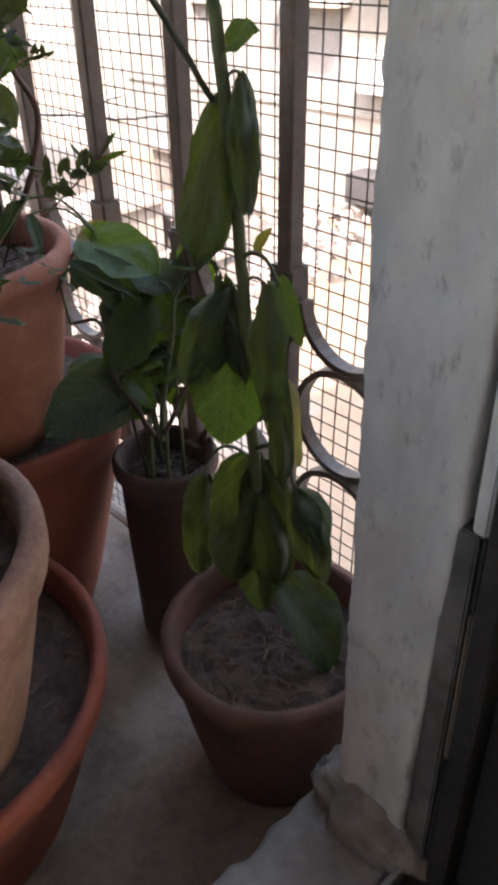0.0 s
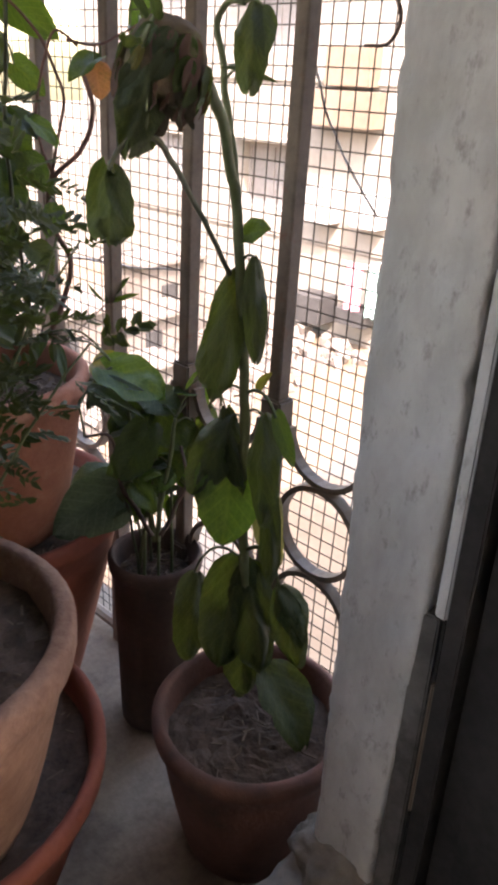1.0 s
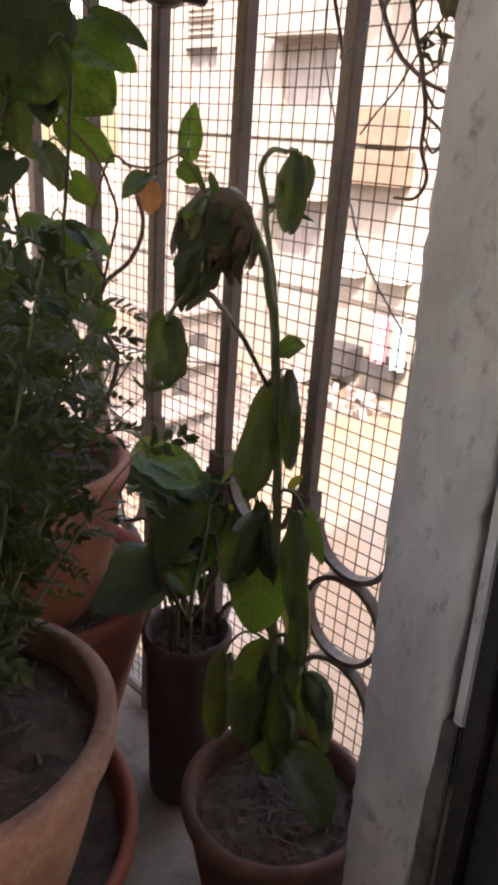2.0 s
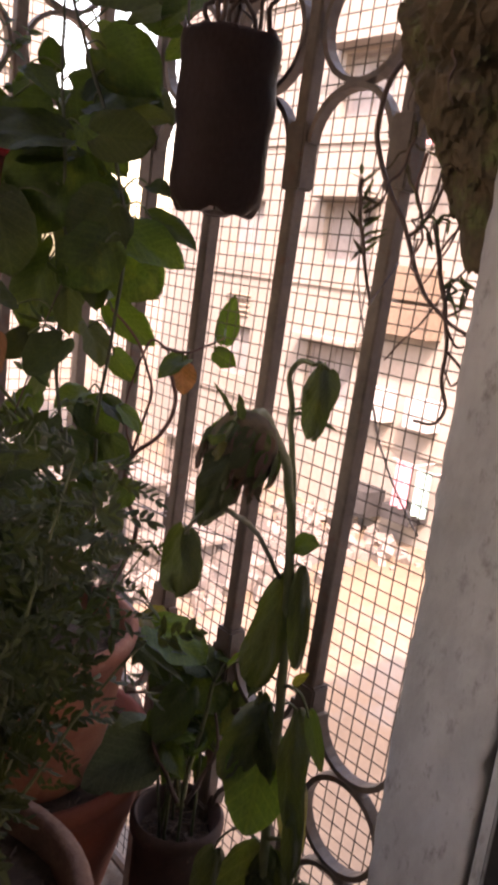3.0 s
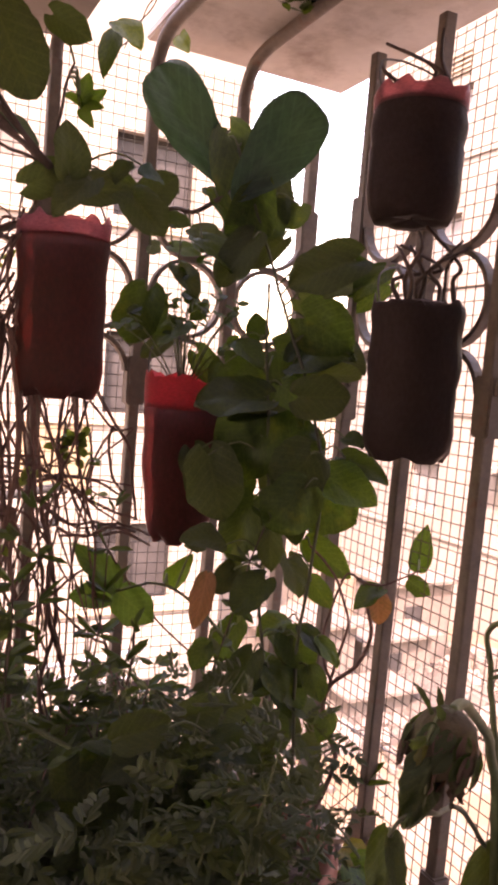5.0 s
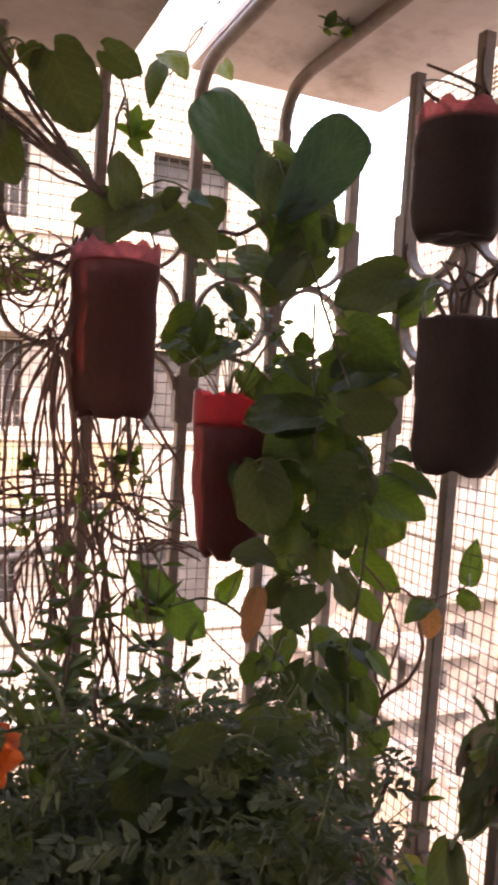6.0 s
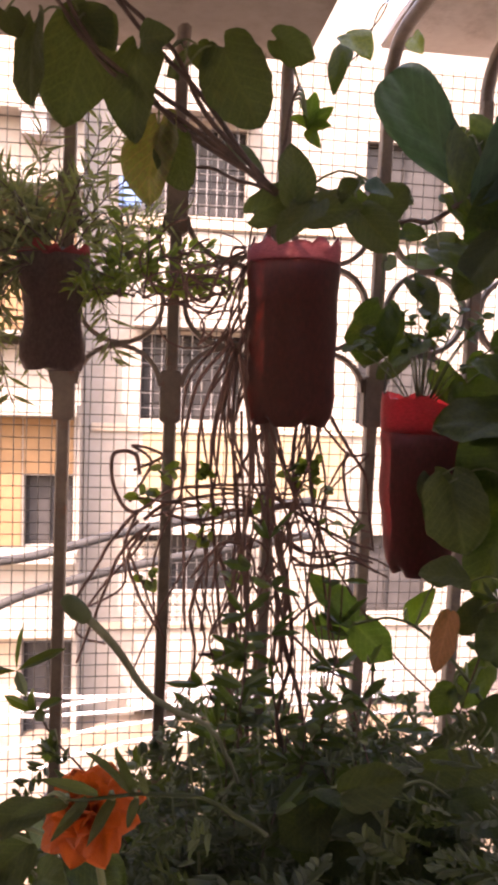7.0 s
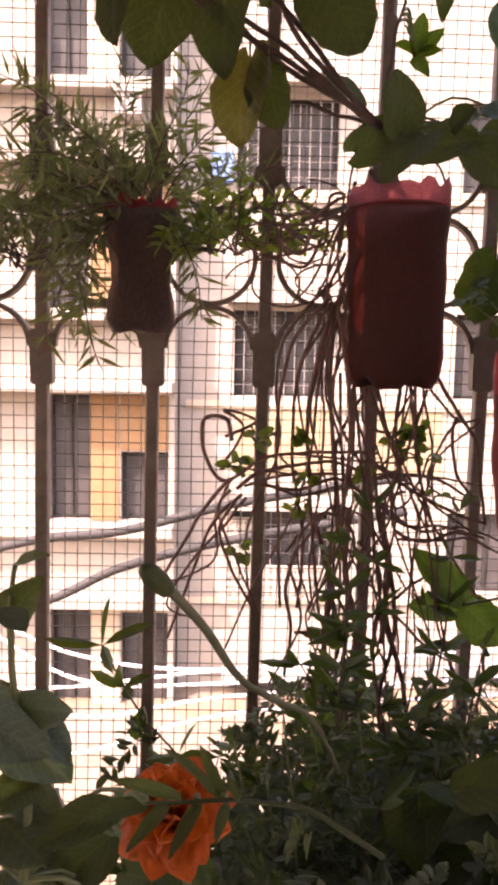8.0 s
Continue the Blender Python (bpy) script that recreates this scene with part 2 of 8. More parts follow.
NEEDLE = material("grey_green_needle_leaf", (0.085, 0.11, 0.06), (0.16, 0.19, 0.105), 0.55, 30, 100, 0.0, see=0.35)
FERN = material("feathery_marigold_leaf", (0.023, 0.036, 0.0135), (0.045, 0.064, 0.023), 0.6, 30, 100, 0.0, see=0.36)
STEM = material("green_stem", (0.062, 0.085, 0.032), (0.12, 0.145, 0.06), 0.6, 40, 150, 0.3)
DARK_STEM = material("dull_dark_stem", (0.045, 0.055, 0.030), (0.09, 0.10, 0.055), 0.7, 40, 150, 0.3)
TRAIL = material("reddish_brown_stem", (0.085, 0.042, 0.034), (0.17, 0.088, 0.068), 0.7, 50, 200, 0.3)
TWIG = material("brown_twig", (0.05, 0.032, 0.025), (0.105, 0.066, 0.05), 0.7, 50, 200, 0.3)
MATTED = material("matted_dead_growth", (0.045, 0.036, 0.02), (0.11, 0.080, 0.046), 0.95, 40, 150, 1.0, stain_or_glow=(0.10, 0.12, 0.04), stain_or_glow_scale=30, stain_or_glow_at=(0.5, 0.65))
LITTER = material("dull_brown_litter", (0.085, 0.062, 0.044), (0.17, 0.13, 0.09), 0.9, 40, 150, 0.3)
PETAL = material("marigold_petal", (0.36, 0.06, 0.011), (0.5, 0.12, 0.018), 0.6, 40, 150, 0.2, see=0.3)
WITHERED = material("withered_petal", (0.065, 0.042, 0.038), (0.13, 0.078, 0.062), 0.8, 40, 150, 0.4, see=0.25)
PET_CLEAR = plastic("dusty_clear_bottle_plastic", (0.22, 0.165, 0.155), 0.4)
PET_MAROON = plastic("dusty_maroon_bottle_plastic", (0.36, 0.12, 0.105), 0.55)
PET_RED = plastic("red_tinted_bottle_plastic", (0.74, 0.17, 0.18), 0.45)
PET_SMOKE = plastic("smoky_clear_bottle_plastic", (0.42, 0.34, 0.32), 0.5)
PET_ROSE = plastic("rose_tinted_bottle_plastic", (0.38, 0.135, 0.13), 0.55)
PET_PINK = plastic("pink_tinted_bottle_plastic", (0.66, 0.33, 0.34), 0.5)
MORTAR = material("old_brown_mortar", (0.085, 0.073, 0.058), (0.175, 0.155, 0.128), 0.95, 24, 110, 1.0, stain_or_glow=(0.06, 0.05, 0.036), stain_or_glow_scale=30, stain_or_glow_at=(0.5, 0.66))
PALE_PLASTER = material("weathered_pale_plaster", (0.2, 0.175, 0.148), (0.26, 0.232, 0.203), 0.9, 0.6, 6, 0.0, stain_or_glow=(0.22, 0.19, 0.16), stain_or_glow_scale=0.9, stain_or_glow_at=(0.5, 0.8))
FACADE = material("white_facade", (0.175, 0.152, 0.13), (0.24, 0.213, 0.187), 0.9, 0.6, 6, 0.0, stain_or_glow=(0.25, 0.205, 0.165), stain_or_glow_scale=0.8, stain_or_glow_at=(0.5, 0.8))
OCHRE = material("ochre_facade", (0.14, 0.08, 0.037), (0.19, 0.112, 0.053), 0.9, 1.0, 8, 0.0)
BLUE_TUB = material("blue_plastic", (0.06, 0.13, 0.28), (0.09, 0.18, 0.36), 0.5, 3, 20, 0.0)
TAN = material("tan_painted_box", (0.115, 0.08, 0.056), (0.165, 0.118, 0.082), 0.9, 1.0, 8, 0.0)
SAND = material("sand_yellow_panel", (0.2, 0.15, 0.09), (0.25, 0.19, 0.12), 0.9, 1.0, 8, 0.0)
CREAM = material("cream_facade", (0.30, 0.24, 0.18), (0.38, 0.31, 0.24), 0.9, 0.8, 8, 0.0)
GLASS_DARK = material("dark_window", (0.028, 0.026, 0.026), (0.055, 0.051, 0.05), 0.45, 2, 10, 0.0)
GLASS_DARK.node_tree.nodes["Principled BSDF"].inputs["Specular IOR Level"].default_value = 0.12
# far windows and their bars: haze is put into this flat grey
HAZE_GREY = material("grey_lightened_for_haze", (0.17, 0.155, 0.15), (0.24, 0.22, 0.212), 0.7, 2, 12, 0.0)
GROUND = material("sandy_ground", (0.11, 0.075, 0.046), (0.165, 0.118, 0.077), 0.95, 0.5, 6, 0.0, stain_or_glow=(0.145, 0.12, 0.096), stain_or_glow_scale=0.4, stain_or_glow_at=(0.5, 0.6))


# ---- builders ----
def part(name, bm, mat, parent=None, label=""):
    """Links a bmesh as one mesh object, under a thing where one is given."""
    me = bpy.data.meshes.new(name)
    bm.normal_update()
    bm.to_mesh(me)
    bm.free()
    me.materials.append(mat)
    ob = new(name, me)
    if parent:
        ob.parent = parent
    return tagged(ob, label)


def thing(name, at, label, category, group="", kind=""):
    ob = new(name)
    ob.empty_display_size = 0.02
    ob.location = at
    return tagged(ob, label, category, group, kind)


def smooth(ob):
    for p in ob.data.polygons:
        p.use_smooth = True
    return ob


def box(bm, lo, hi, bevel=0.0):
    m = Matrix.LocRotScale([(a + b) / 2 for a, b in zip(lo, hi)], None, [b - a for a, b in zip(lo, hi)])
    made = bmesh.ops.create_cube(bm, size=1.0, matrix=m)["verts"]
    if bevel:
        edges = list({e for v in made for e in v.link_edges})
        bmesh.ops.bevel(bm, geom=edges, offset=bevel, segments=2, affect="EDGES")
    return made


def tube(bm, pts, r0, r1=None, sides=6, cap=True):
    """A round tapered rod along points."""
    r1 = r0 if r1 is None else r1
    pts = [Vector(p) for p in pts]
    rings, n = [], len(pts)
    side = None
    for i, p in enumerate(pts):
        d = (pts[min(i + 1, n - 1)] - pts[max(i - 1, 0)])
        d = d.normalized() if d.length > 1e-9 else Vector((0, 0, 1))
        if side is None:
            side = d.cross(Vector((0.3, 0.5, 0.81)))
            if side.length < 0.05:
                side = d.cross(Vector((1, 0, 0)))
        side = (side - d * side.dot(d)).normalized()
        up = d.cross(side)
        r = r0 + (r1 - r0) * i / max(n - 1, 1)
        rings.append([bm.verts.new(p + (side * math.cos(a) + up * math.sin(a)) * r) for a in (2 * math.pi * k / sides for k in range(sides))])
    for a, b in zip(rings, rings[1:]):
        for k in range(sides):
            bm.faces.new((a[k], a[(k + 1) % sides], b[(k + 1) % sides], b[k]))
    if cap:
        bm.faces.new(rings[0][::-1])
        bm.faces.new(rings[-1])


def glide(pts, steps=6):
    """A smooth line through points."""
    pts = [Vector(p) for p in pts]
    out = []
    for i in range(len(pts) - 1):
        a, b, c, d = pts[max(i - 1, 0)], pts[i], pts[i + 1], pts[min(i + 2, len(pts) - 1)]
        for s in range(steps):
            t = s / steps
            out.append(0.5 * (2 * b + (c - a) * t + (2 * a - 5 * b + 4 * c - d) * t * t + (3 * b - a - 3 * c + d) * t ** 3))
    return out + [pts[-1]]


def lathe(bm, profile, sides=40, wobble=0.0, seed=0):
    """A turned body from (radius, height) pairs round z."""
    rings = []
    for r, z in profile:
        ring = []
        for k in range(sides):
            a = 2 * math.pi * k / sides
            f = 1 + wobble * noise.noise(Vector((math.cos(a) * 1.3 + seed, math.sin(a) * 1.3, z * 12)))
            ring.append(bm.verts.new((r * f * math.cos(a), r * f * math.sin(a), z)))
        rings.append(ring)
    for a, b in zip(rings, rings[1:]):
        for k in range(sides):
            bm.faces.new((a[k], a[(k + 1) % sides], b[(k + 1) % sides], b[k]))
    return rings


def bar_ring(bm, centre, axis, radius, half, thick, a0=0.0, a1=360.0, steps=28):
    """A flat-iron hoop or arc: centre, in the plane along axis 'x' or 'y' and z."""
    whole = abs(a1 - a0) > 359
    n = steps if whole else max(6, int(steps * abs(a1 - a0) / 360))
    rings = []
    for i in range(n if whole else n + 1):
        a = radians(a0 + (a1 - a0) * i / n)
        row = []
        for rr, w in ((radius - thick, -half), (radius, -half), (radius, half), (radius - thick, half)):
            u, z = rr * math.cos(a), rr * math.sin(a)
            p = (centre[0] + u, centre[1] + w, centre[2] + z) if axis == "x" else (centre[0] + w, centre[1] + u, centre[2] + z)
            row.append(bm.verts.new(p))
        rings.append(row)
    pairs = list(zip(rings, rings[1:])) + ([(rings[-1], rings[0])] if whole else [])
    for a, b in pairs:
        for k in range(4):
            bm.faces.new((a[k], a[(k + 1) % 4], b[(k + 1) % 4], b[k]))
    if not whole:
        bm.faces.new(rings[0][::-1])
        bm.faces.new(rings[-1])


def block(name, lo, hi, mat, label, category, bevel=0.004, rough=0.0, cuts=0, kind="structure", parent=None):
    bm = bmesh.new()
    box(bm, lo, hi, bevel)
    if cuts:
        bmesh.ops.subdivide_edges(bm, edges=bm.edges[:], cuts=cuts, use_grid_fill=True)
        for v in bm.verts:
            v.co += Vector([rough * noise.noise(v.co * 14 + Vector((7 * k, 0, 3 * k))) for k in range(3)])
    ob = part(name, bm, mat, parent)
    return tagged(ob, label, category, kind=kind) if label else ob


# ---- the window: sill, reveal, frame, room behind ----
SILL_Z, WALL_Y, FLOOR_Z, ROOF_Z = 0.752, -0.703, 0.60, 1.985
bm = bmesh.new()
profile = [(-0.765, 0.45), (-0.765, 0.60), (-0.765, 0.70), (-0.765, SILL_Z - 0.003), (-0.762, SILL_Z)] + [(-0.762 + 0.066 * k / 11, SILL_Z) for k in range(1, 12)] + [(-0.692, SILL_Z - 0.002), (-0.689, SILL_Z - 0.006), (-0.688, SILL_Z - 0.02), (-0.689, 0.70), (-0.690, 0.62), (-0.690, 0.45)]
loops = []
for k in range(261):
    x = -1.60 + 1.684 * (1 - (1 - k / 260) ** 1.6)
    ring = []
    for y, z in profile:
        p = Vector((x, y, z))
        chip = max(0.0, noise.noise(p * 26 + Vector((0, 4, 0))) - 0.15) * 0.012 + 0.0022 * noise.noise(p * 70)
        near = 1.0 if y > -0.70 and z > 0.70 else 0.35
        p += Vector((0, -chip * near, -chip * near * 0.8 + 0.0016 * noise.noise(p * 20)))
        ring.append(bm.verts.new(p))
    loops.append(ring)
for a, b in zip(loops, loops[1:]):
    for k in range(len(profile)):
        j = (k + 1) % len(profile)
        bm.faces.new((a[k], b[k], b[j], a[j]))
bm.faces.new(loops[0])
bm.faces.new(loops[-1][::-1])
bmesh.ops.recalc_face_normals(bm, faces=bm.faces)
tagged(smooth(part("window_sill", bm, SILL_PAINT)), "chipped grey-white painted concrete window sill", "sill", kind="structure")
bm = bmesh.new()
outline = [(0.50, -0.771)] + [(0.50 - 0.40 * k / 12, -0.771) for k in range(1, 13)] + [(0.090, -0.771), (0.0845, -0.7705), (0.0825, -0.7685)]
outline += [(0.082, -0.767 + 0.0555 * k / 10) for k in range(1, 11)] + [(0.0835, -0.707), (0.088, -0.7035), (0.10, WALL_Y), (0.20, WALL_Y), (0.35, WALL_Y), (0.50, WALL_Y)]
loops = []
for k in range(321):
    z = 0.30 + 2.0 * k / 320
    ring = []
    for x, y in outline:
        taper = 0.011 * min(1.0, max(0.0, (1.20 - z) / 0.36)) ** 1.5
        p = Vector((x, y + taper * min(1.0, max(0.0, (-0.712 - y) / 0.055)), z))
        if x < 0.49:
            rough = 0.0007 * noise.noise(p * 14) + 0.0009 * noise.noise(p * 55 + Vector((3, 0, 0))) + 0.0010 * noise.noise(p * 140)
            chip = max(0.0, noise.noise(p * 38 + Vector((0, 9, 0))) - 0.36) * 0.010 + max(0.0, noise.noise(Vector((p.x * 90, p.y * 90, p.z * 45))) - 0.30) * 0.006
            p += Vector((-rough + chip, rough * 0.7 + (chip if y < -0.74 else -chip), 0))
        ring.append(bm.verts.new(p))
    loops.append(ring)
for a, b in zip(loops, loops[1:]):
    for k in range(len(outline)):
        j = (k + 1) % len(outline)
        bm.faces.new((a[j], a[k], b[k], b[j]))
bm.faces.new(loops[0])
bm.faces.new(loops[-1][::-1])
tagged(smooth(part("wall_reveal", bm, WALL_PAINT)), "lumpy worn white painted wall beside the window", "wall", kind="structure")
block("wall_right", (0.50, -0.90, -0.15), (3.0, WALL_Y, 6.0), PLASTER, "plain plastered house wall", "wall")
block("wall_left", (-3.0, -0.90, -0.15), (-1.60, WALL_Y, 6.0), PLASTER, "plain plastered house wall", "wall")
block("wall_above", (-1.60, -0.90, 2.30), (0.50, WALL_Y, 6.0), PLASTER, "plain plastered house wall above the window", "wall")
block("wall_below", (-1.60, -0.90, -3.62), (0.50, WALL_Y - 0.004, 0.445), PLASTER, "plain plastered house wall below the sill", "wall")
block("wall_base_right", (0.50, -0.90, -3.62), (3.0, WALL_Y, -0.15), PLASTER, "plain plastered house wall at street level", "wall")
block("wall_base_left", (-3.0, -0.90, -3.62), (-1.60, WALL_Y, -0.15), PLASTER, "plain plastered house wall at street level", "wall")
# unseen floor, left pale so it throws fill light up at the plants
block("room_floor", (-3.12, -4.12, -0.25), (3.12, -0.88, -0.148), PLASTER, "unseen room floor, pale to bounce light up", "floor")
block("ceiling", (-3.12, -4.12, 2.598), (3.12, -0.88, 2.7), PLASTER, "plain plastered room ceiling", "ceiling")
# made-up low opening in the unseen back wall, to light the higher plants
block("wall_room_back", (-3.1, -4.1, 1.2), (3.1, -4.0, 2.6), PLASTER, "unseen room wall above a made-up low light opening", "wall")
block("wall_room_back_a", (-3.1, -4.1, -0.15), (-0.4, -4.0, 1.2), PLASTER, "unseen room wall beside a made-up low light opening", "wall")
block("wall_room_back_b", (2.8, -4.1, -0.15), (3.1, -4.0, 1.2), PLASTER, "unseen room wall beside a made-up low light opening", "wall")
block("wall_room_west", (-3.1, -4.0, -0.15), (-3.0, -0.90, 2.6), PLASTER, "plain plastered room wall", "wall")
block("wall_room_east", (3.0, -4.0, -0.15), (3.1, -0.90, 2.6), PLASTER, "plain plastered room wall", "wall")

window_frame = thing("window_frame", (0.09, -0.80, 0.75), "dark painted window frame with scuffed paint", "window frame", kind="structure")
for x0, y0, x1, y1, z0, z1, paint in ((0.0825, -0.7815, 0.13, -0.7735, 1.035, 2.25, WALL_PAINT), (0.0840, -0.7770, 0.13, -0.7620, 0.754, 1.033, GRIMY_PAINT), (0.0845, -0.7820, 0.13, -0.7785, 0.754, 0.870, DARK_WOOD), (0.0838, -0.7815, 0.13, -0.7785, 0.872, 0.985, BARE_WOOD), (0.0845, -0.7820, 0.13, -0.7785, 0.987, 1.033, DARK_WOOD), (0.079, -0.796, 0.13, -0.7835, 0.754, 2.25, DARK_WOOD), (0.092, -0.816, 0.14, -0.798, 0.754, 2.25, DARK_WOOD), (0.080, -0.850, 0.15, -0.818, 0.754, 2.25, DARK_WOOD)):
    bm = bmesh.new()
    box(bm, (x0 - 0.09, y0 + 0.80, z0 - 0.75), (x1 - 0.09, y1 + 0.80, z1 - 0.75), 0.0012)
    part("frame_strip", bm, paint, window_frame)
bm = bmesh.new()
box(bm, (0.03, -0.09, 0.002), (0.41, -0.052, 1.5), 0.003)
part("frame_post", bm, DARK_WOOD, window_frame)
bm = bmesh.new()
bmesh.ops.create_icosphere(bm, subdivisions=5, radius=1.0)
for v in bm.verts:
    v.co = Vector((v.co.x * 0.036, v.co.y * 0.050, v.co.z * 0.036)) * (1 + 0.20 * noise.noise(v.co * 1.9) + 0.10 * noise.noise(v.co * 5) + 0.02 * noise.noise(v.co * 17))
lump = smooth(part("mortar_fillet", bm, MORTAR))
lump.location = (0.096, -0.733, SILL_Z)
tagged(lump, "rough sloping mortar where sill meets wall", "mortar", kind="structure")
track = thing("window_track", (0, -0.785, SILL_Z), "worn aluminium sliding track on the sill", "window track", kind="structure")
for y0, y1, h in ((0.012, 0.016, 0.012), (-0.012, -0.008, 0.010), (-0.036, -0.032, 0.010)):
    bm = bmesh.new()
    box(bm, (-1.58, y0, -0.005), (0.074, y1, h), 0.0008)
    part("rail", bm, ALUMINIUM, track)
bm = bmesh.new()
box(bm, (-1.58, -0.20, -0.30), (0.42, 0.0175, -0.006), 0.002)
part("track_bed", bm, DARK_WOOD, track)

block("balcony_floor", (-1.9, WALL_Y - 0.002, 0.48), (0.30, 0.05, FLOOR_Z), CONCRETE, "stained grey concrete floor of the caged window box", "floor", 0.006, 0.003, 12)
# added out of view to keep northern light off the reveal's foot
block("light_block", (-1.88, -0.050, FLOOR_Z - 0.004), (-0.68, -0.018, 1.12), CONCRETE, "added unseen low wall holding light off the lower reveal", "wall")
# second unseen blocker, against low light from the west
block("light_block_end", (-0.725, WALL_Y + 0.002, FLOOR_Z - 0.004), (-0.692, -0.052, 1.28), CONCRETE, "added unseen low wall cutting low light from the west", "wall")

# ---- the cage ----
STEP, XE = 0.125, 0.247
BANDS = ((1.653, 1.653, 0.0525), (0.905, 0.926, 0.0495))


def grille(name, bars, axis, line, label, mesh_from, mesh_to):
    """Upright bars with two bands of hoops, and wire mesh behind. axis 'x': bars are x places on y = line; 'y': y places on x = line."""
    g = thing(name, (0, 0, FLOOR_Z), label, "grille", kind="structure")
    lean = 0.013
    put = (lambda u, z: (u + lean * (z - 1.45), line, z - FLOOR_Z)) if axis == "x" else (lambda u, z: (line + lean * (z - 1.45), u - lean * (z - 1.45), z - FLOOR_Z))
    for u in bars:
        bm = bmesh.new()
        p, q = put(u, FLOOR_Z), put(u, ROOF_Z - (0.072 if axis == "x" else 0.015))
        hw, hd = 0.0072, 0.008
        if axis == "y":
            hw, hd = hd, hw
        rows = [[bm.verts.new(Vector(e) + Vector((x * hw, y * hd, 0))) for x, y in ((-1, -0.8), (-0.8, -1), (0.8, -1), (1, -0.8), (1, 0.8), (0.8, 1), (-0.8, 1), (-1, 0.8))] for e in (p, q)]
        for k in range(8):
            bm.faces.new((rows[0][k], rows[0][(k + 1) % 8], rows[1][(k + 1) % 8], rows[1][k]))
        part("bar", bm, IRON, g)
        for zc, _, _ in BANDS:
            for z0 in (zc - 0.142, zc + 0.080):
                bm = bmesh.new()
                c = Vector(put(u, z0 + 0.03))
                h = Vector((0.0125, 0.0108, 0.031)) if axis == "x" else Vector((0.0108, 0.0125, 0.031))
                box(bm, c - h, c + h, 0.002)
                part("sleeve", bm, IRON, g)
    gaps = list(zip(bars, bars[1:]))
    for a, b in gaps:
        m = (a + b) / 2
        wide = abs(b - a)
        if wide < 0.1:
            continue
        for _, zc, r in BANDS:
            for cz, a0, a1 in ((zc, 0, 360), (zc - 2 * r + 0.002, 3, 177), (zc + 2 * r - 0.002, 183, 357)):
                bm = bmesh.new()
                bar_ring(bm, put(m, cz), axis, r, 0.006, 0.0055, a0, a1)
                part("hoop" if a1 == 360 else "arch", bm, IRON, g)
    lo, hi = FLOOR_Z, ROOF_Z - 0.032
    bm = bmesh.new()
    tube(bm, [put(mesh_from, FLOOR_Z + 0.02), put(mesh_to, FLOOR_Z + 0.02)], 0.008, sides=8)
    part("rail", bm, IRON, g)
    # wire mesh: uprights and cross wires, slightly wavy
    bm = bmesh.new()
    cell = 0.0148
    n_up = int((mesh_to - mesh_from) / cell)
    n_cross = int((hi - lo) / cell)
    off = 0.012

    def wire(u, z):
        x, y, zz = put(u, z)
        w = 0.0022 * noise.noise(Vector((u * 6, z * 6, line)))
        v = 0.0018 * noise.noise(Vector((u * 5 + 9, z * 5, line)))
        return (x + v, y + off + w, zz + v) if axis == "x" else (x + off + w, y + v, zz + v)
    for i in range(n_up + 1):
        u = mesh_from + i * cell
        tube(bm, [wire(u, lo + (hi - lo) * k / 24) for k in range(25)], 0.00072, sides=3, cap=False)
    for j in range(n_cross + 1):
        z = lo + j * cell
        tube(bm, [wire(mesh_from + (mesh_to - mesh_from) * k / 24, z) for k in range(25)], 0.00072, sides=3, cap=False)
    tagged(part("wire_mesh", bm, WIRE, g, "rusty square wire mesh"), kind="stuff")
    return g


grille("grille_north", [STEP * (k - 4) for k in range(-9, 6)] + [0.238], "x", 0.0, "brown iron window grille with hoops, backed by wire mesh", -1.75, 0.245)
grille("grille_east", [-0.128 * k + 0.006 for k in range(1, 6)], "y", XE, "brown iron side grille with hoops, backed by wire mesh", WALL_Y + 0.004, -0.003)

# roof of the cage
roof = thing("cage_roof", (0, 0, ROOF_Z), "dusty cream sheet roof over the cage", "roof", kind="structure")
bm = bmesh.new()
box(bm, (0.005, WALL_Y + 0.002, 0.0), (0.31, 0.045, 0.012), 0.002)
part("roof_sheet", bm, ROOF_SHEET, roof)
bm = bmesh.new()
box(bm, (-1.8, WALL_Y + 0.002, -0.026), (-0.088, 0.045, 0.050), 0.004)
part("roof_sheet", bm, SHADED_SHEET, roof, "grey-brown box-edged sheet with underside shade in its colour")
for k in range(-9, 6):
    x = STEP * (k - 4) + 0.006
    bm = bmesh.new()
    tube(bm, glide([(x, 0, -0.080), (x, -0.001, -0.056), (x + 0.001, -0.016, -0.028), (x + 0.002, -0.050, -0.014), (x + 0.003, -0.14, -0.011), (x, WALL_Y + 0.01, -0.011)], 6), 0.0085, sides=8)
    smooth(part("roof_bar", bm, IRON, roof))


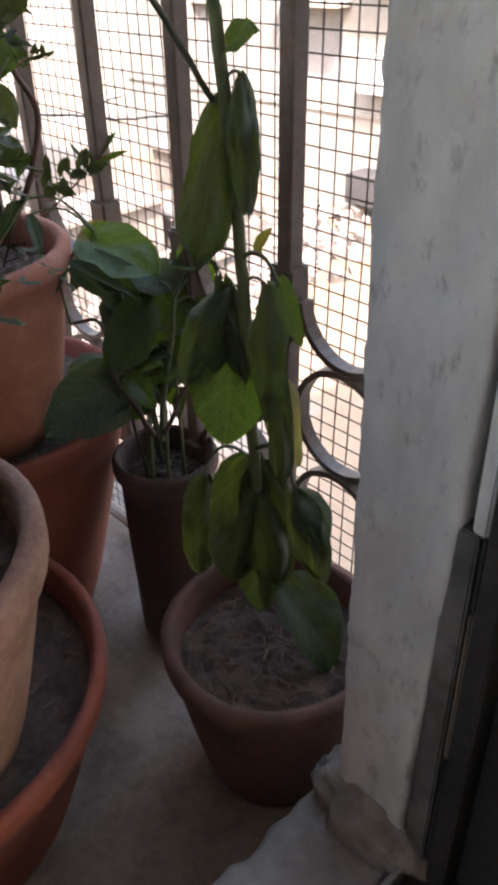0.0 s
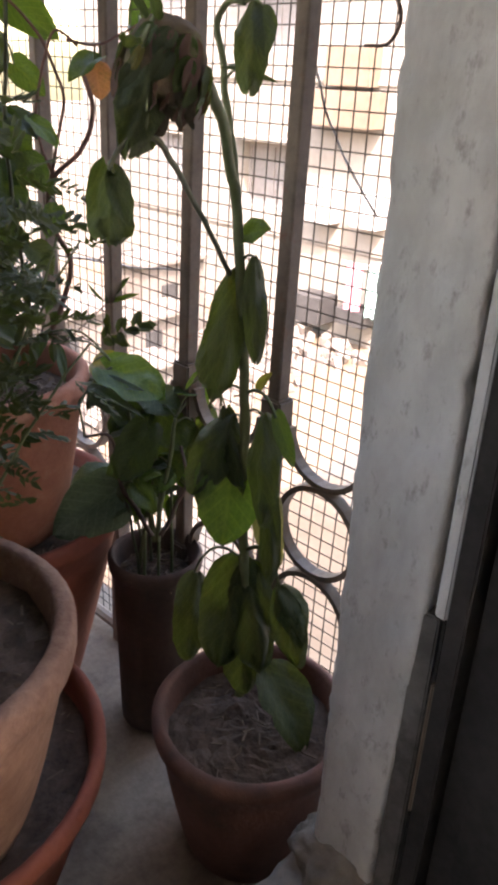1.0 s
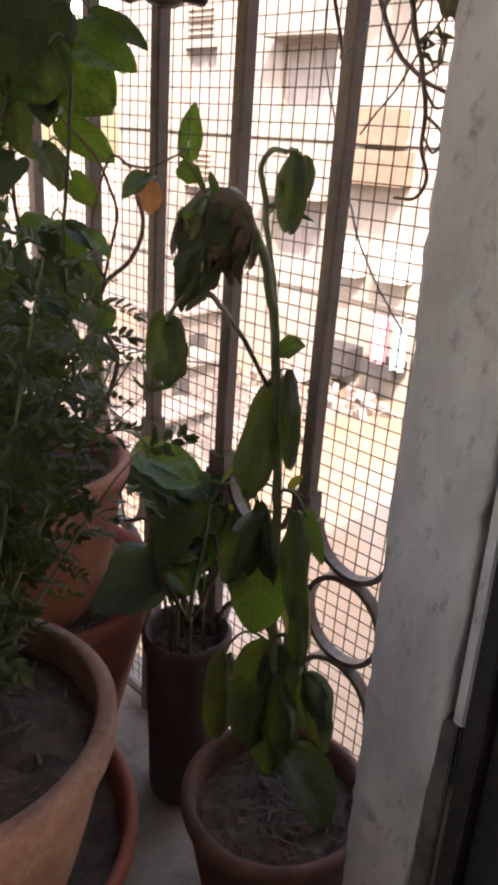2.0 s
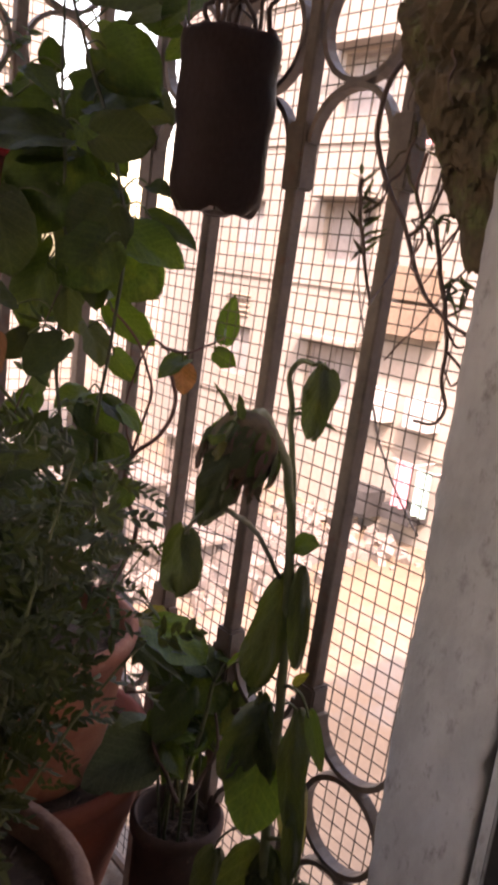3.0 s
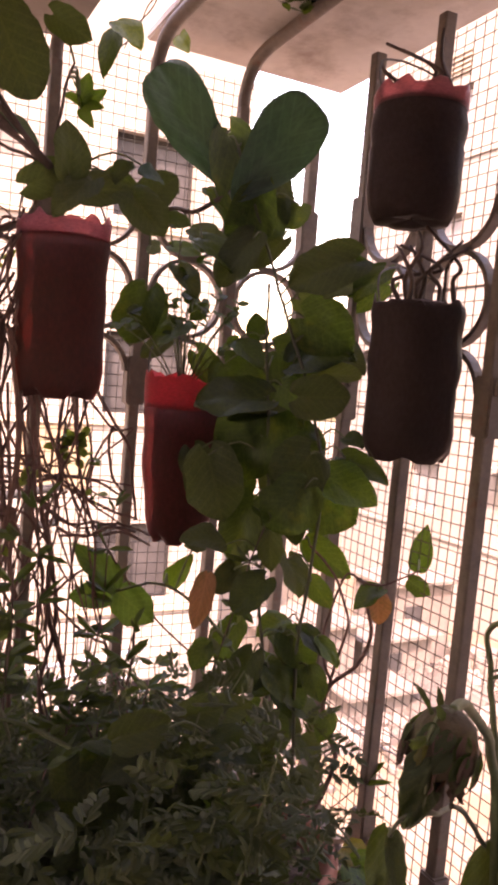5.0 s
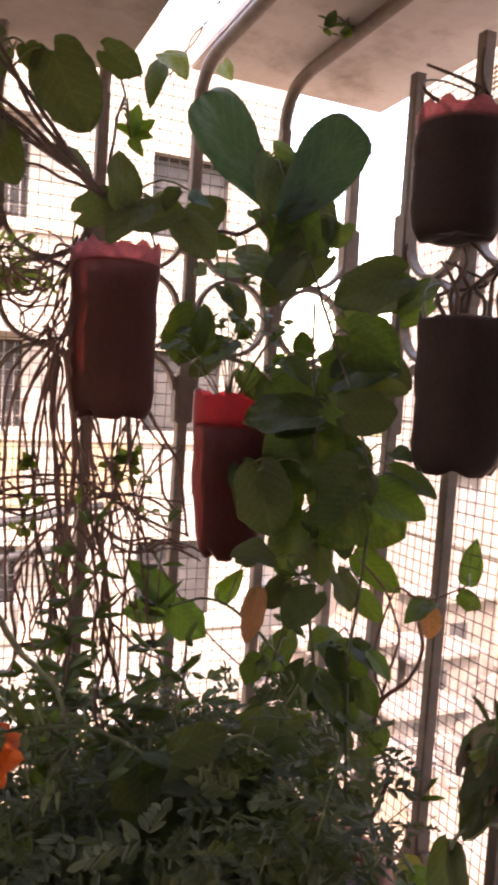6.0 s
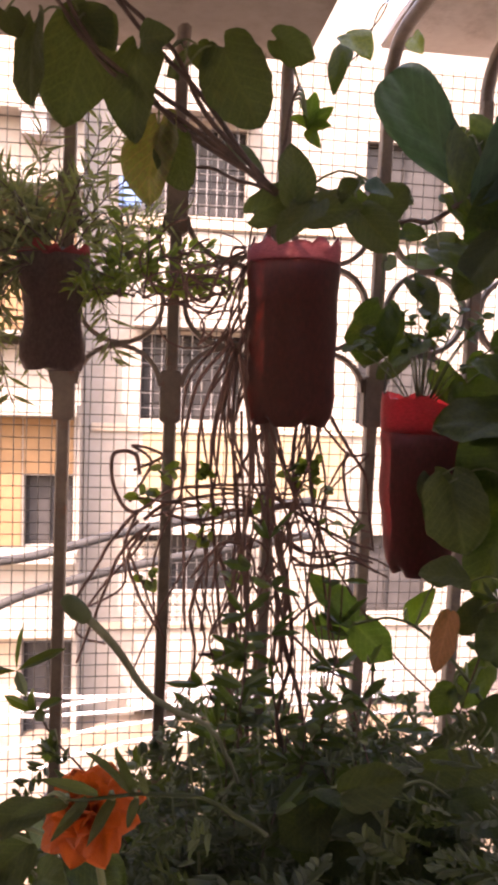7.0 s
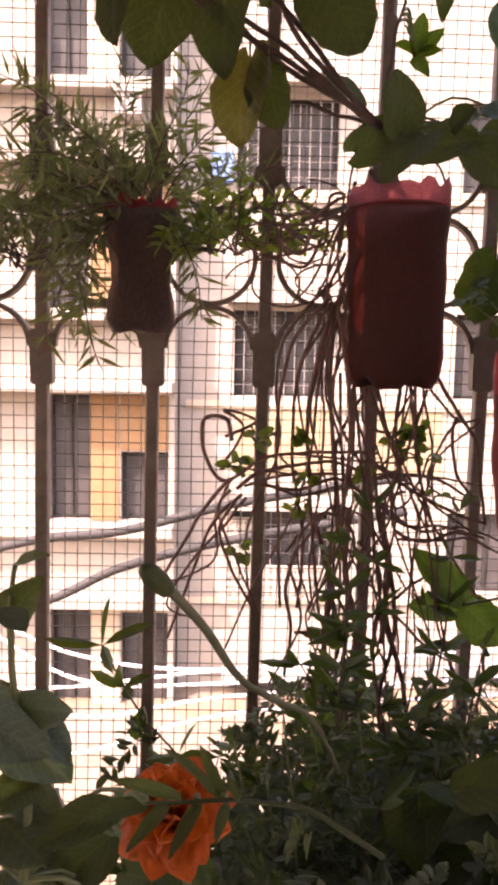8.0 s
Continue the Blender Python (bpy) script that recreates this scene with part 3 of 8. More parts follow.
# ---- pots ----
def pot(name, at, rim, base, height, mat, label, thick=0.012, lip=0.022, seed=0, fill=0.03, soil=True):
    p = thing(name, at, label, "flower pot")
    bm = bmesh.new()
    prof = [(0.001, 0.0), (base - 0.006, 0.0), (base, 0.005)]
    for k in range(1, 9):
        f = k / 8
        prof.append((base + (rim - 0.006 - base) * f ** 0.85, 0.005 + (height - lip - 0.005) * f))
    prof += [(rim - 0.001, height - lip + 0.003), (rim, height - lip + 0.008), (rim, height - 0.005), (rim - 0.004, height), (rim - thick + 0.003, height), (rim - thick, height - 0.004), (rim - thick - 0.003, height - lip), (rim - thick - 0.008, height - fill - 0.03)]
    lathe(bm, prof, 48, 0.012, seed)
    smooth(part("body", bm, mat, p))
    if soil:
        bm = bmesh.new()
        r0 = rim - thick - 0.004
        rings = []
        for i in range(1, 15):
            rr = r0 * i / 14
            rings.append([bm.verts.new((rr * math.cos(a), rr * math.sin(a), height - fill + 0.007 * noise.noise(Vector((rr * math.cos(a) * 45 + seed, rr * math.sin(a) * 45, 1))) + 0.004 * noise.noise(Vector((rr * math.cos(a) * 150, rr * math.sin(a) * 150, seed))))) for a in (2 * math.pi * k / 36 for k in range(36))])
        for a, b in zip(rings, rings[1:]):
            for k in range(36):
                bm.faces.new((a[k], a[(k + 1) % 36], b[(k + 1) % 36], b[k]))
        bm.faces.new(rings[0])
        part("soil", bm, SOIL, p, "dry crumbly brown soil")
        dice = random.Random(seed)
        bm = bmesh.new()
        for _ in range(70):
            a, rr = dice.uniform(0, 6.28), r0 * 0.95 * math.sqrt(dice.random())
            q = Vector((rr * math.cos(a), rr * math.sin(a), height - fill + 0.004))
            b = dice.uniform(0, 6.28)
            ln = dice.uniform(0.004, 0.016)
            tube(bm, [q, q + Vector((math.cos(b) * ln, math.sin(b) * ln, dice.uniform(0.0, 0.004)))], dice.uniform(0.0005, 0.0014), sides=4)
        tagged(part("litter", bm, LITTER, p, "dry bits of straw and stalk"), kind="stuff")
    return p


pot("clay_pot", (0.150, -0.573, FLOOR_Z), 0.097, 0.064, 0.172, AGED_SHADED_CLAY, "aged dirty terracotta pot, shade in its colour, with the tall wilted plant", seed=1)
pot("tall_pot", (0.190, -0.378, FLOOR_Z), 0.053, 0.044, 0.236, DARK_CLAY, "tall narrow dark weathered clay pot", 0.008, 0.02, 2)
pot("clay_pot", (0.080, -0.220, FLOOR_Z), 0.150, 0.078, 0.280, RED_CLAY, "large red clay pot carrying another pot", seed=3, fill=0.016)
pot("clay_pot", (0.066, -0.258, FLOOR_Z + 0.266), 0.108, 0.072, 0.180, TERRACOTTA, "terracotta pot standing on the larger red pot", seed=4)
pot("clay_pot", (-0.118, -0.415, FLOOR_Z), 0.172, 0.110, 0.19, RED_CLAY, "low wide red clay pot on the floor", seed=5)
pot("clay_pot", (-0.134, -0.466, FLOOR_Z + 0.168), 0.140, 0.092, 0.190, PALE_CLAY, "pale worn terracotta pot with dry litter on its soil", 0.016, 0.03, 6)


# ---- hanging bottles ----
def bottle(at, r, height, label, body, lip, fill=0.8, taper=0.0, seed=0, hold=0.965, lean=0.0, waist=0.0, feet=0.010):
    """A cut soft-drink bottle hung as a planter: plastic shell with footed base, soil inside."""
    b = thing("bottle_planter", at, label, "bottle planter", "hanging bottle planters")
    sides = 40
    prof = [(0.004, 0.004), (r * 0.55, 0.002), (r * 0.80, 0.0), (r * 0.94, 0.012), (r, 0.03), (r * 0.985, 0.05), (r, 0.07)]
    n = 14
    for k in range(1, n + 1):
        f = k / n
        prof.append((r * (1 - 0.03 * math.sin(f * 9 + seed)), 0.07 + (height - 0.07) * f))

    def shell(pr):
        bm = bmesh.new()
        rows = []
        for rr, z in pr:
            row = []
            for k in range(sides):
                a = 2 * math.pi * k / sides
                foot = 0.0
                if z < 0.028:
                    foot = feet * max(0.0, -math.cos(5 * a + seed)) * (1 - z / 0.028)
                t = (1 - taper * max(0.0, 1 - z / 0.10)) * (1 - waist * math.exp(-((z / height - 0.45) / 0.22) ** 2))
                w = 1 + 0.035 * noise.noise(Vector((math.cos(a) * 1.5 + seed, math.sin(a) * 1.5, z * 14))) + 0.012 * noise.noise(Vector((math.cos(a) * 5 + seed, math.sin(a) * 5, z * 45)))
                row.append(bm.verts.new((rr * t * w * math.cos(a), rr * t * w * math.sin(a), z + foot)))
            rows.append(row)
        for a, c in zip(rows, rows[1:]):
            for k in range(sides):
                bm.faces.new((a[k], a[(k + 1) % sides], c[(k + 1) % sides], c[k]))
        return bm, rows
    cut, soil_top = height * fill, height * fill + 0.011
    bm, _ = shell([q for q in prof if q[1] <= cut + 0.01] + [(r * 0.99, cut + 0.012)])
    smooth(part("shell", bm, body, b, "thin tinted bottle plastic"))
    bm, rows = shell([(r * 0.997, cut + 0.008), (r, (cut + height) / 2), (r * 1.01, height - 0.004), (r * 1.005, height), (r * 0.985, height), (r * 0.975, cut + 0.009)])
    for v in rows[2] + rows[3] + rows[4]:
        v.co.z += 0.013 * noise.noise(v.co * 100)
    smooth(part("rim", bm, lip, b, "red torn plastic rim"))
    bm, rows = shell([(q[0] * (hold + (0.965 - hold) * max(0.0, 1 - q[1] / 0.03)), q[1] + 0.0015) for q in prof if q[1] <= cut] + [(r * (hold - 0.01), soil_top), (r * 0.5, soil_top + 0.006), (0.003, soil_top + 0.008)])
    for v in bm.verts:
        v.co.x += lean * min(1.0, v.co.z / 0.05)
        v.co *= 1 - 0.02 * abs(noise.noise(v.co * 90))
    smooth(part("soil", bm, WET_SOIL, b, "damp dark soil"))
    bm = bmesh.new()
    for s in (-1, 1):
        tube(bm, glide([(s * r * 0.99, 0.0, height - 0.012), (s * r * 0.8, 0.02, height + 0.03), (0, 0.035, height + 0.045)], 5), 0.0012, sides=5)
    part("hanging_wire", bm, WIRE, b)
    return b


bottle((0.176, -0.322, 1.720), 0.047, 0.126, "cut bottle planter with a red rim, full of dark soil", PET_CLEAR, PET_PINK, 0.80, 0.0, 1, 0.95, 0.001, 0.0, 0.002)
bottle((0.197, -0.320, 1.479), 0.0475, 0.160, "dark soil-filled cut bottle hung below another", PET_CLEAR, PET_CLEAR, 0.93, 0.0, 2, 0.985, 0.0, 0.03, 0.006)
bottle((-0.135, -0.165, 1.519), 0.0465, 0.178, "dark red cut bottle planter with trailing stems", PET_MAROON, PET_PINK, 0.84, 0.0, 3, 0.82, 0.008, 0.06)
bottle((0.029, -0.110, 1.352), 0.047, 0.200, "bright red-rimmed cut bottle planter among leaves", PET_ROSE, PET_RED, 0.76, 0.25, 4, 0.85, 0.005)
bottle((-0.378, -0.080, 1.567), 0.0375, 0.130, "small cut bottle planter with needle-leaved herb", PET_SMOKE, PET_RED, 0.86, 0.0, 5, 0.84, 0.003, 0.20, 0.003)

# ---- outside ----
tagged(block("ground", (-70, -70, -3.8), (70, 100, -3.6), GROUND, "sandy dusty ground round the houses", "ground", 0.0), kind="structure")


def facade_block(name, lo, hi, mat, label, openings, slabs, front="y"):
    """A plain house block with recessed windows. openings: (across0, z0, across1, z1, material) on its front; slabs: (across0, across1, z0, z1, depth) proud of it."""
    h = thing(name, (lo[0], lo[1], lo[2]), label, "building")
    org = Vector(lo)
    us = sorted({lo[0] if front == "y" else lo[1], hi[0] if front == "y" else hi[1], *[o[0] for o in openings], *[o[2] for o in openings]})
    zs = sorted({lo[2], hi[2], *[o[1] for o in openings], *[o[3] for o in openings]})
    bm = bmesh.new()

    def at(u, d, z):
        return (Vector((u, lo[1] + d, z)) if front == "y" else Vector((lo[0] + d, u, z))) - org

    def inside(u, z):
        return next((o for o in openings if o[0] < u < o[2] and o[1] < z < o[3]), None)
    for a, b in zip(us, us[1:]):
        for c, d in zip(zs, zs[1:]):
            if not inside((a + b) / 2, (c + d) / 2):
                bm.faces.new([bm.verts.new(at(*q)) for q in ((a, 0, c), (b, 0, c), (b, 0, d), (a, 0, d))])
    for o in openings:
        for q in (((o[0], 0, o[1]), (o[0], .25, o[1]), (o[0], .25, o[3]), (o[0], 0, o[3])), ((o[2], 0, o[1]), (o[2], 0, o[3]), (o[2], .25, o[3]), (o[2], .25, o[1])), ((o[0], 0, o[3]), (o[0], .25, o[3]), (o[2], .25, o[3]), (o[2], 0, o[3])), ((o[0], 0, o[1]), (o[2], 0, o[1]), (o[2], .25, o[1]), (o[0], .25, o[1]))):
            bm.faces.new([bm.verts.new(at(*w)) for w in q])
    deep = hi[1] - lo[1] if front == "y" else hi[0] - lo[0]
    u0, u1 = us[0], us[-1]
    for q in (((u0, 0, lo[2]), (u0, 0, hi[2]), (u0, deep, hi[2]), (u0, deep, lo[2])), ((u1, 0, lo[2]), (u1, deep, lo[2]), (u1, deep, hi[2]), (u1, 0, hi[2])), ((u0, deep, lo[2]), (u0, deep, hi[2]), (u1, deep, hi[2]), (u1, deep, lo[2])), ((u0, 0, hi[2]), (u1, 0, hi[2]), (u1, deep, hi[2]), (u0, deep, hi[2]))):
        bm.faces.new([bm.verts.new(at(*w)) for w in q])
    part("wall", bm, mat, h)
    for o in openings:
        bm = bmesh.new()
        p, q = at(o[0], 0.2, o[1]), at(o[2], 0.248, o[3])
        box(bm, [min(a, b) for a, b in zip(p, q)], [max(a, b) for a, b in zip(p, q)])
        pane = part("window", bm, o[4], h)
        bm = bmesh.new()
        wide, tall = o[2] - o[0], o[3] - o[1]
        for a, b, c, d in ((0, 0.05, 0, tall), (wide - 0.05, wide, 0, tall), (0.05, wide - 0.05, 0, 0.05), (0.05, wide - 0.05, tall - 0.05, tall), (wide / 2 - 0.02, wide / 2 + 0.02, 0.05, tall - 0.05)):
            p, q = at(o[0] + a, 0.155, o[1] + c), at(o[0] + b, 0.196, o[1] + d)
            box(bm, [min(x, y) for x, y in zip(p, q)], [max(x, y) for x, y in zip(p, q)])
        part("frame", bm, DARK_WOOD if o[4] is GLASS_DARK else HAZE_GREY, pane, "painted window frame")
    for a, b, c, d, out, m in slabs:
        bm = bmesh.new()
        p, q = at(a, -out, c), at(b, -0.003, d)
        box(bm, [min(x, y) for x, y in zip(p, q)], [max(x, y) for x, y in zip(p, q)], 0.01)
        part("slab", bm, m, h)
    return h


def north_house():
    rows = (0.95, -2.06, 3.95, 6.96)
    op, slabs = [], []
    for i, z in enumerate(rows):
        for u in (-8.9, -5.9, -2.9):
            op += [(u, z - 1.8, u + 0.58, z, GLASS_DARK), (u + 1.02, z - 1.8, u + 1.70, z - (0.8 if i % 2 == 0 else 0.15), GLASS_DARK)]
            slabs += [(u + 0.60, u + 1.00, z - 1.8, z, 0.02, CREAM if i % 2 else OCHRE), (u + 1.02, u + 1.70, z - (0.78 if i % 2 == 0 else 0.13), z, 0.02, OCHRE)]
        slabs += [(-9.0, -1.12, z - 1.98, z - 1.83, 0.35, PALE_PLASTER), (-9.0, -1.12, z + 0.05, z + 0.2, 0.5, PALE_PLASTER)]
    slabs += [(-1.91, -1.56, 4.67, 4.95, 0.3, HAZE_GREY), (-1.93, -1.54, 4.95, 4.99, 0.34, GREY_PIPE)]
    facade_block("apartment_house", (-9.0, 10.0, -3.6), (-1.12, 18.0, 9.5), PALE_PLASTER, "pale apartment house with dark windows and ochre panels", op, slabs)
    op, slabs = [], []
    for z in (2.2, -0.8, 5.2, -3.4):
        op += [(-0.3, z - 1.26, 1.18, z, GLASS_DARK), (3.0, z - 1.26, 4.3, z, GLASS_DARK)]
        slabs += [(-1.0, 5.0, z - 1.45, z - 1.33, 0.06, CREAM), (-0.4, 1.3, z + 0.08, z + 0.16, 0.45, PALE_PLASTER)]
        if z == 2.2:
            slabs += [(-0.25, 1.22, z - 2.44, z - 1.47, 0.025, SAND), (1.75, 2.85, z - 2.44, z - 1.47, 0.025, SAND)]
        slabs += [(-0.3 + 0.15 * k, -0.287 + 0.15 * k, z - 1.26, z, 0.02, HAZE_GREY) for k in range(10)] + [(-0.3, 1.18, z - 1.1 + 0.22 * k, z - 1.088 + 0.22 * k, 0.006, HAZE_GREY) for k in range(5)]
    slabs += [(-0.66, -0.34, 4.0, 4.42, 0.12, BLUE_TUB)]
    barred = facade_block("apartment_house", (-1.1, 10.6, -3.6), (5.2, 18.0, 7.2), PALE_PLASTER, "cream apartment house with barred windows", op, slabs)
    for u0, cols, z0, rows_up in ((-0.36, 4, -2.16, 10), (0.13, 8, -2.16, 4)):
        bm = bmesh.new()
        c = 0.125
        for i in range(cols):
            for j in range(rows_up):
                p = Vector((u0 + c * (i + 0.5) + 1.1, -0.05, z0 + c * (j + 0.5) + 3.6))
                for turn in (45, -45):
                    bmesh.ops.create_cube(bm, size=1.0, matrix=Matrix.Translation(p) @ Matrix.Rotation(radians(turn), 4, "Y") @ Matrix.Diagonal((c * 1.3, 0.06, 0.028, 1)))
        for i in range(cols + 1):
            box(bm, (u0 + c * i - 0.018 + 1.1, -0.085, z0 + 3.6), (u0 + c * i + 0.018 + 1.1, -0.016, z0 + c * rows_up + 3.6))
        for j in range(rows_up + 1):
            box(bm, (u0 + 1.1 - 0.02, -0.087, z0 + c * j - 0.018 + 3.6), (u0 + c * cols + 1.1 + 0.02, -0.014, z0 + c * j + 0.018 + 3.6))
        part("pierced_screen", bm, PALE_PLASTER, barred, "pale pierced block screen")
    op, slabs = [], []
    for z in (2.9, -0.05, 5.85, 8.8):
        op += [(9.8, z - 1.25, 11.2, z, HAZE_GREY), (13.2, z - 1.2, 14.3, z, HAZE_GREY), (5.2, z - 1.2, 6.3, z, HAZE_GREY)]
        slabs += [(9.6, 11.4, z + 0.08, z + 0.18, 0.45, FACADE), (4.5, 17.0, z - 1.75, z - 1.66, 0.05, FACADE)]
        slabs += [(13.3, 14.2, z + 0.25 + 0.12 * k, z + 0.29 + 0.12 * k, 0.05, CREAM) for k in range(5)]
    slabs += [(7.7, 9.2, 0.45, 1.05, 0.5, TAN), (7.9, 8.9, 1.12, 1.75, 0.35, TAN), (8.5, 9.1, -1.3, -0.66, 0.4, GREY_PIPE), (7.4, 8.0, -1.25, -0.66, 0.4, GREY_PIPE), (8.4, 9.1, -3.25, -2.7, 0.6, GLASS_DARK), (7.3, 8.0, -3.05, -2.75, 0.6, GLASS_DARK)]
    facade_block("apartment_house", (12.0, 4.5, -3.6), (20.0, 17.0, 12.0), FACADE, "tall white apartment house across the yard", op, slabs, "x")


north_house()


# ---- plants ----
def leaf_mesh(name, length, width, fold=0.25, droop=0.5, heart=0.3, wave=0.08, mat=None, seed=0, n=16, half=5, crumple=0.04, blunt=0.74, narrow=0.0):
    """A leaf blade along +x from its stalk end, top to +z: heart or oval outline, folded at the rib, drooping to its tip."""
    me = bpy.data.meshes.new(name)
    verts, faces = [], []
    for i in range(n):
        t = 0.5 - 0.5 * math.cos(math.pi * i / (n - 1))
        w = 1.06 * width * (t + 0.004) ** (0.46 - 0.1 * heart + narrow) * (1.0 - t) ** blunt * (1 - 0.35 * (0.74 - blunt))
        if i == n - 1:
            w = width * 0.01
        bend = droop * t * t
        x = length * (math.sin(droop * t) / droop if droop > 0.02 else t)
        zc = -length * (1 - math.cos(droop * t)) / droop if droop > 0.02 else 0.0
        for k in range(-half, half + 1):
            s = k / half
            back = -heart * 0.20 * length * (1 - t) ** 4 * abs(s) ** 1.3
            up = fold * abs(s) * w + wave * length * 0.5 * math.sin(7 * t + 3 * s + seed) * abs(s)
            edge = 1 + (0.12 * noise.noise(Vector((t * 3.1 + seed * 5, s * 1.5 + seed, 0.5))) + 0.09 * noise.noise(Vector((t * 11 + seed, s, 2.5)))) * abs(s)
            up += crumple * noise.noise(Vector((t * 3.5 + seed * 7, s * 2.2, seed))) + 0.5 * crumple * noise.noise(Vector((t * 8, s * 5, seed * 3)))
            verts.append((x + back - up * math.sin(bend) * 0.3, s * w * edge * math.cos(fold * 0.6), zc + up))
    m = 2 * half + 1
    for i in range(n - 1):
        for k in range(m - 1):
            a = i * m + k
            faces.append((a, a + 1, a + m + 1, a + m))
    me.from_pydata(verts, [], faces)
    for p in me.polygons:
        p.use_smooth = True
    if mat:
        me.materials.append(mat)
    return me


def leaf_pose(base, tip, up=(0, 0, 1), length=1.0):
    """The pose of a leaf whose stalk end is at base and whose tip points to tip, its top towards up."""
    base, tip = Vector(base), Vector(tip)
    x = (tip - base).normalized()
    y = Vector(up).cross(x)
    if y.length < 1e-3:
        y = Vector((0, 1, 0)).cross(x)
    y.normalize()
    z = x.cross(y)
    s = (tip - base).length / length
    return Matrix.Translation(base) @ Matrix((x, y, z)).transposed().to_4x4() @ Matrix.Diagonal((s, s, s, 1))


LEAF_BLUNT = {"r": 0.30, "h": 0.50, "b": 0.50, "o": 0.62, "w": 0.58, "l": 0.85}
LEAF_KINDS = {"r": (0.16, 0.35, 0.0, 0.06), "b": (0.22, 0.5, 0.1, 0.07), "h": (0.20, 0.55, 0.9, 0.07), "o": (0.26, 0.45, 0.15, 0.08), "w": (-0.62, 0.7, 0.2, 0.36), "l": (0.3, 0.7, 0.0, 0.05)}
leaf_cache = {}
stem_lines = {}
leaf_dice = random.Random(11)
OPEN_SIDE = Vector((-0.28, -0.94, 1.50))


def blade(kind, mat):
    key = (kind, mat.name, leaf_dice.randrange(6))
    if key not in leaf_cache:
        fold, droop, heart, wave = LEAF_KINDS[kind]
        leaf_cache[key] = leaf_mesh("leaf", 1.0, 1.0, fold, droop * (0.6 + 0.15 * key[2]), heart, wave, mat, seed=key[2] * 3 + len(kind), crumple=0.24 if kind == "w" else 0.085, blunt=LEAF_BLUNT[kind] + (0.0 if kind == "r" else (0.0, 0.10, 0.20, 0.05, 0.15, 0.26)[key[2]]), narrow=0.24 if kind == "r" else 0.0)
    return leaf_cache[key]


def leaf(plant, base, tip, width, kind, mat, stalk=True):
    """One leaf of a plant: its stalk end, its tip and its width; it turns its top to the light and the open side, unevenly."""
    o = plant.location
    base, tip = Vector(base), Vector(tip)
    length = (tip - base).length
    out = (OPEN_SIDE - base).normalized()
    up = (out * 0.75 + Vector((0, 0, 0.45)) + Vector([leaf_dice.uniform(-0.45, 0.45) for _ in range(3)])).normalized()
    if kind == "r":
        up = out
    if kind == "w":
        up = (out + Vector([leaf_dice.uniform(-0.3, 0.3) for _ in range(3)])).normalized()
    m = leaf_pose(base - o, tip - o, up, length)
    ob = new("leaf", blade(kind, mat))
    ob.parent = plant
    ob.matrix_basis = m @ Matrix.Diagonal((length * 1.03, width * (0.82 if kind == "w" else 1.0), min(width, length) * 1.0, 1))
    near = min((p for line in stem_lines.get(plant.name, []) for p in line), key=lambda p: (p - base).length, default=None)
    if stalk and near is not None and 0.006 < (near - base).length < 0.10:
        bm = bmesh.new()
        mid = (near + base) / 2 + Vector((0, 0, 0.25 * (near - base).length))
        tube(bm, glide([near - o, mid - o, base - o], 4), 0.0013, 0.0010, 5)
        smooth(part("leaf_stalk", bm, STEM, plant))
    return ob


def stem(plant, name, pts, r0, r1, mat):
    line = glide(pts, 6)
    stem_lines.setdefault(plant.name, []).append(line)
    bm = bmesh.new()
    out = []
    for p in line:
        out.append(p - plant.location + Vector([0.0012 * noise.noise(p * 60 + Vector((9 * i, 0, 0))) for i in range(3)]))
    tube(bm, out, r0, r1, 8)
    return smooth(part(name, bm, mat, plant))


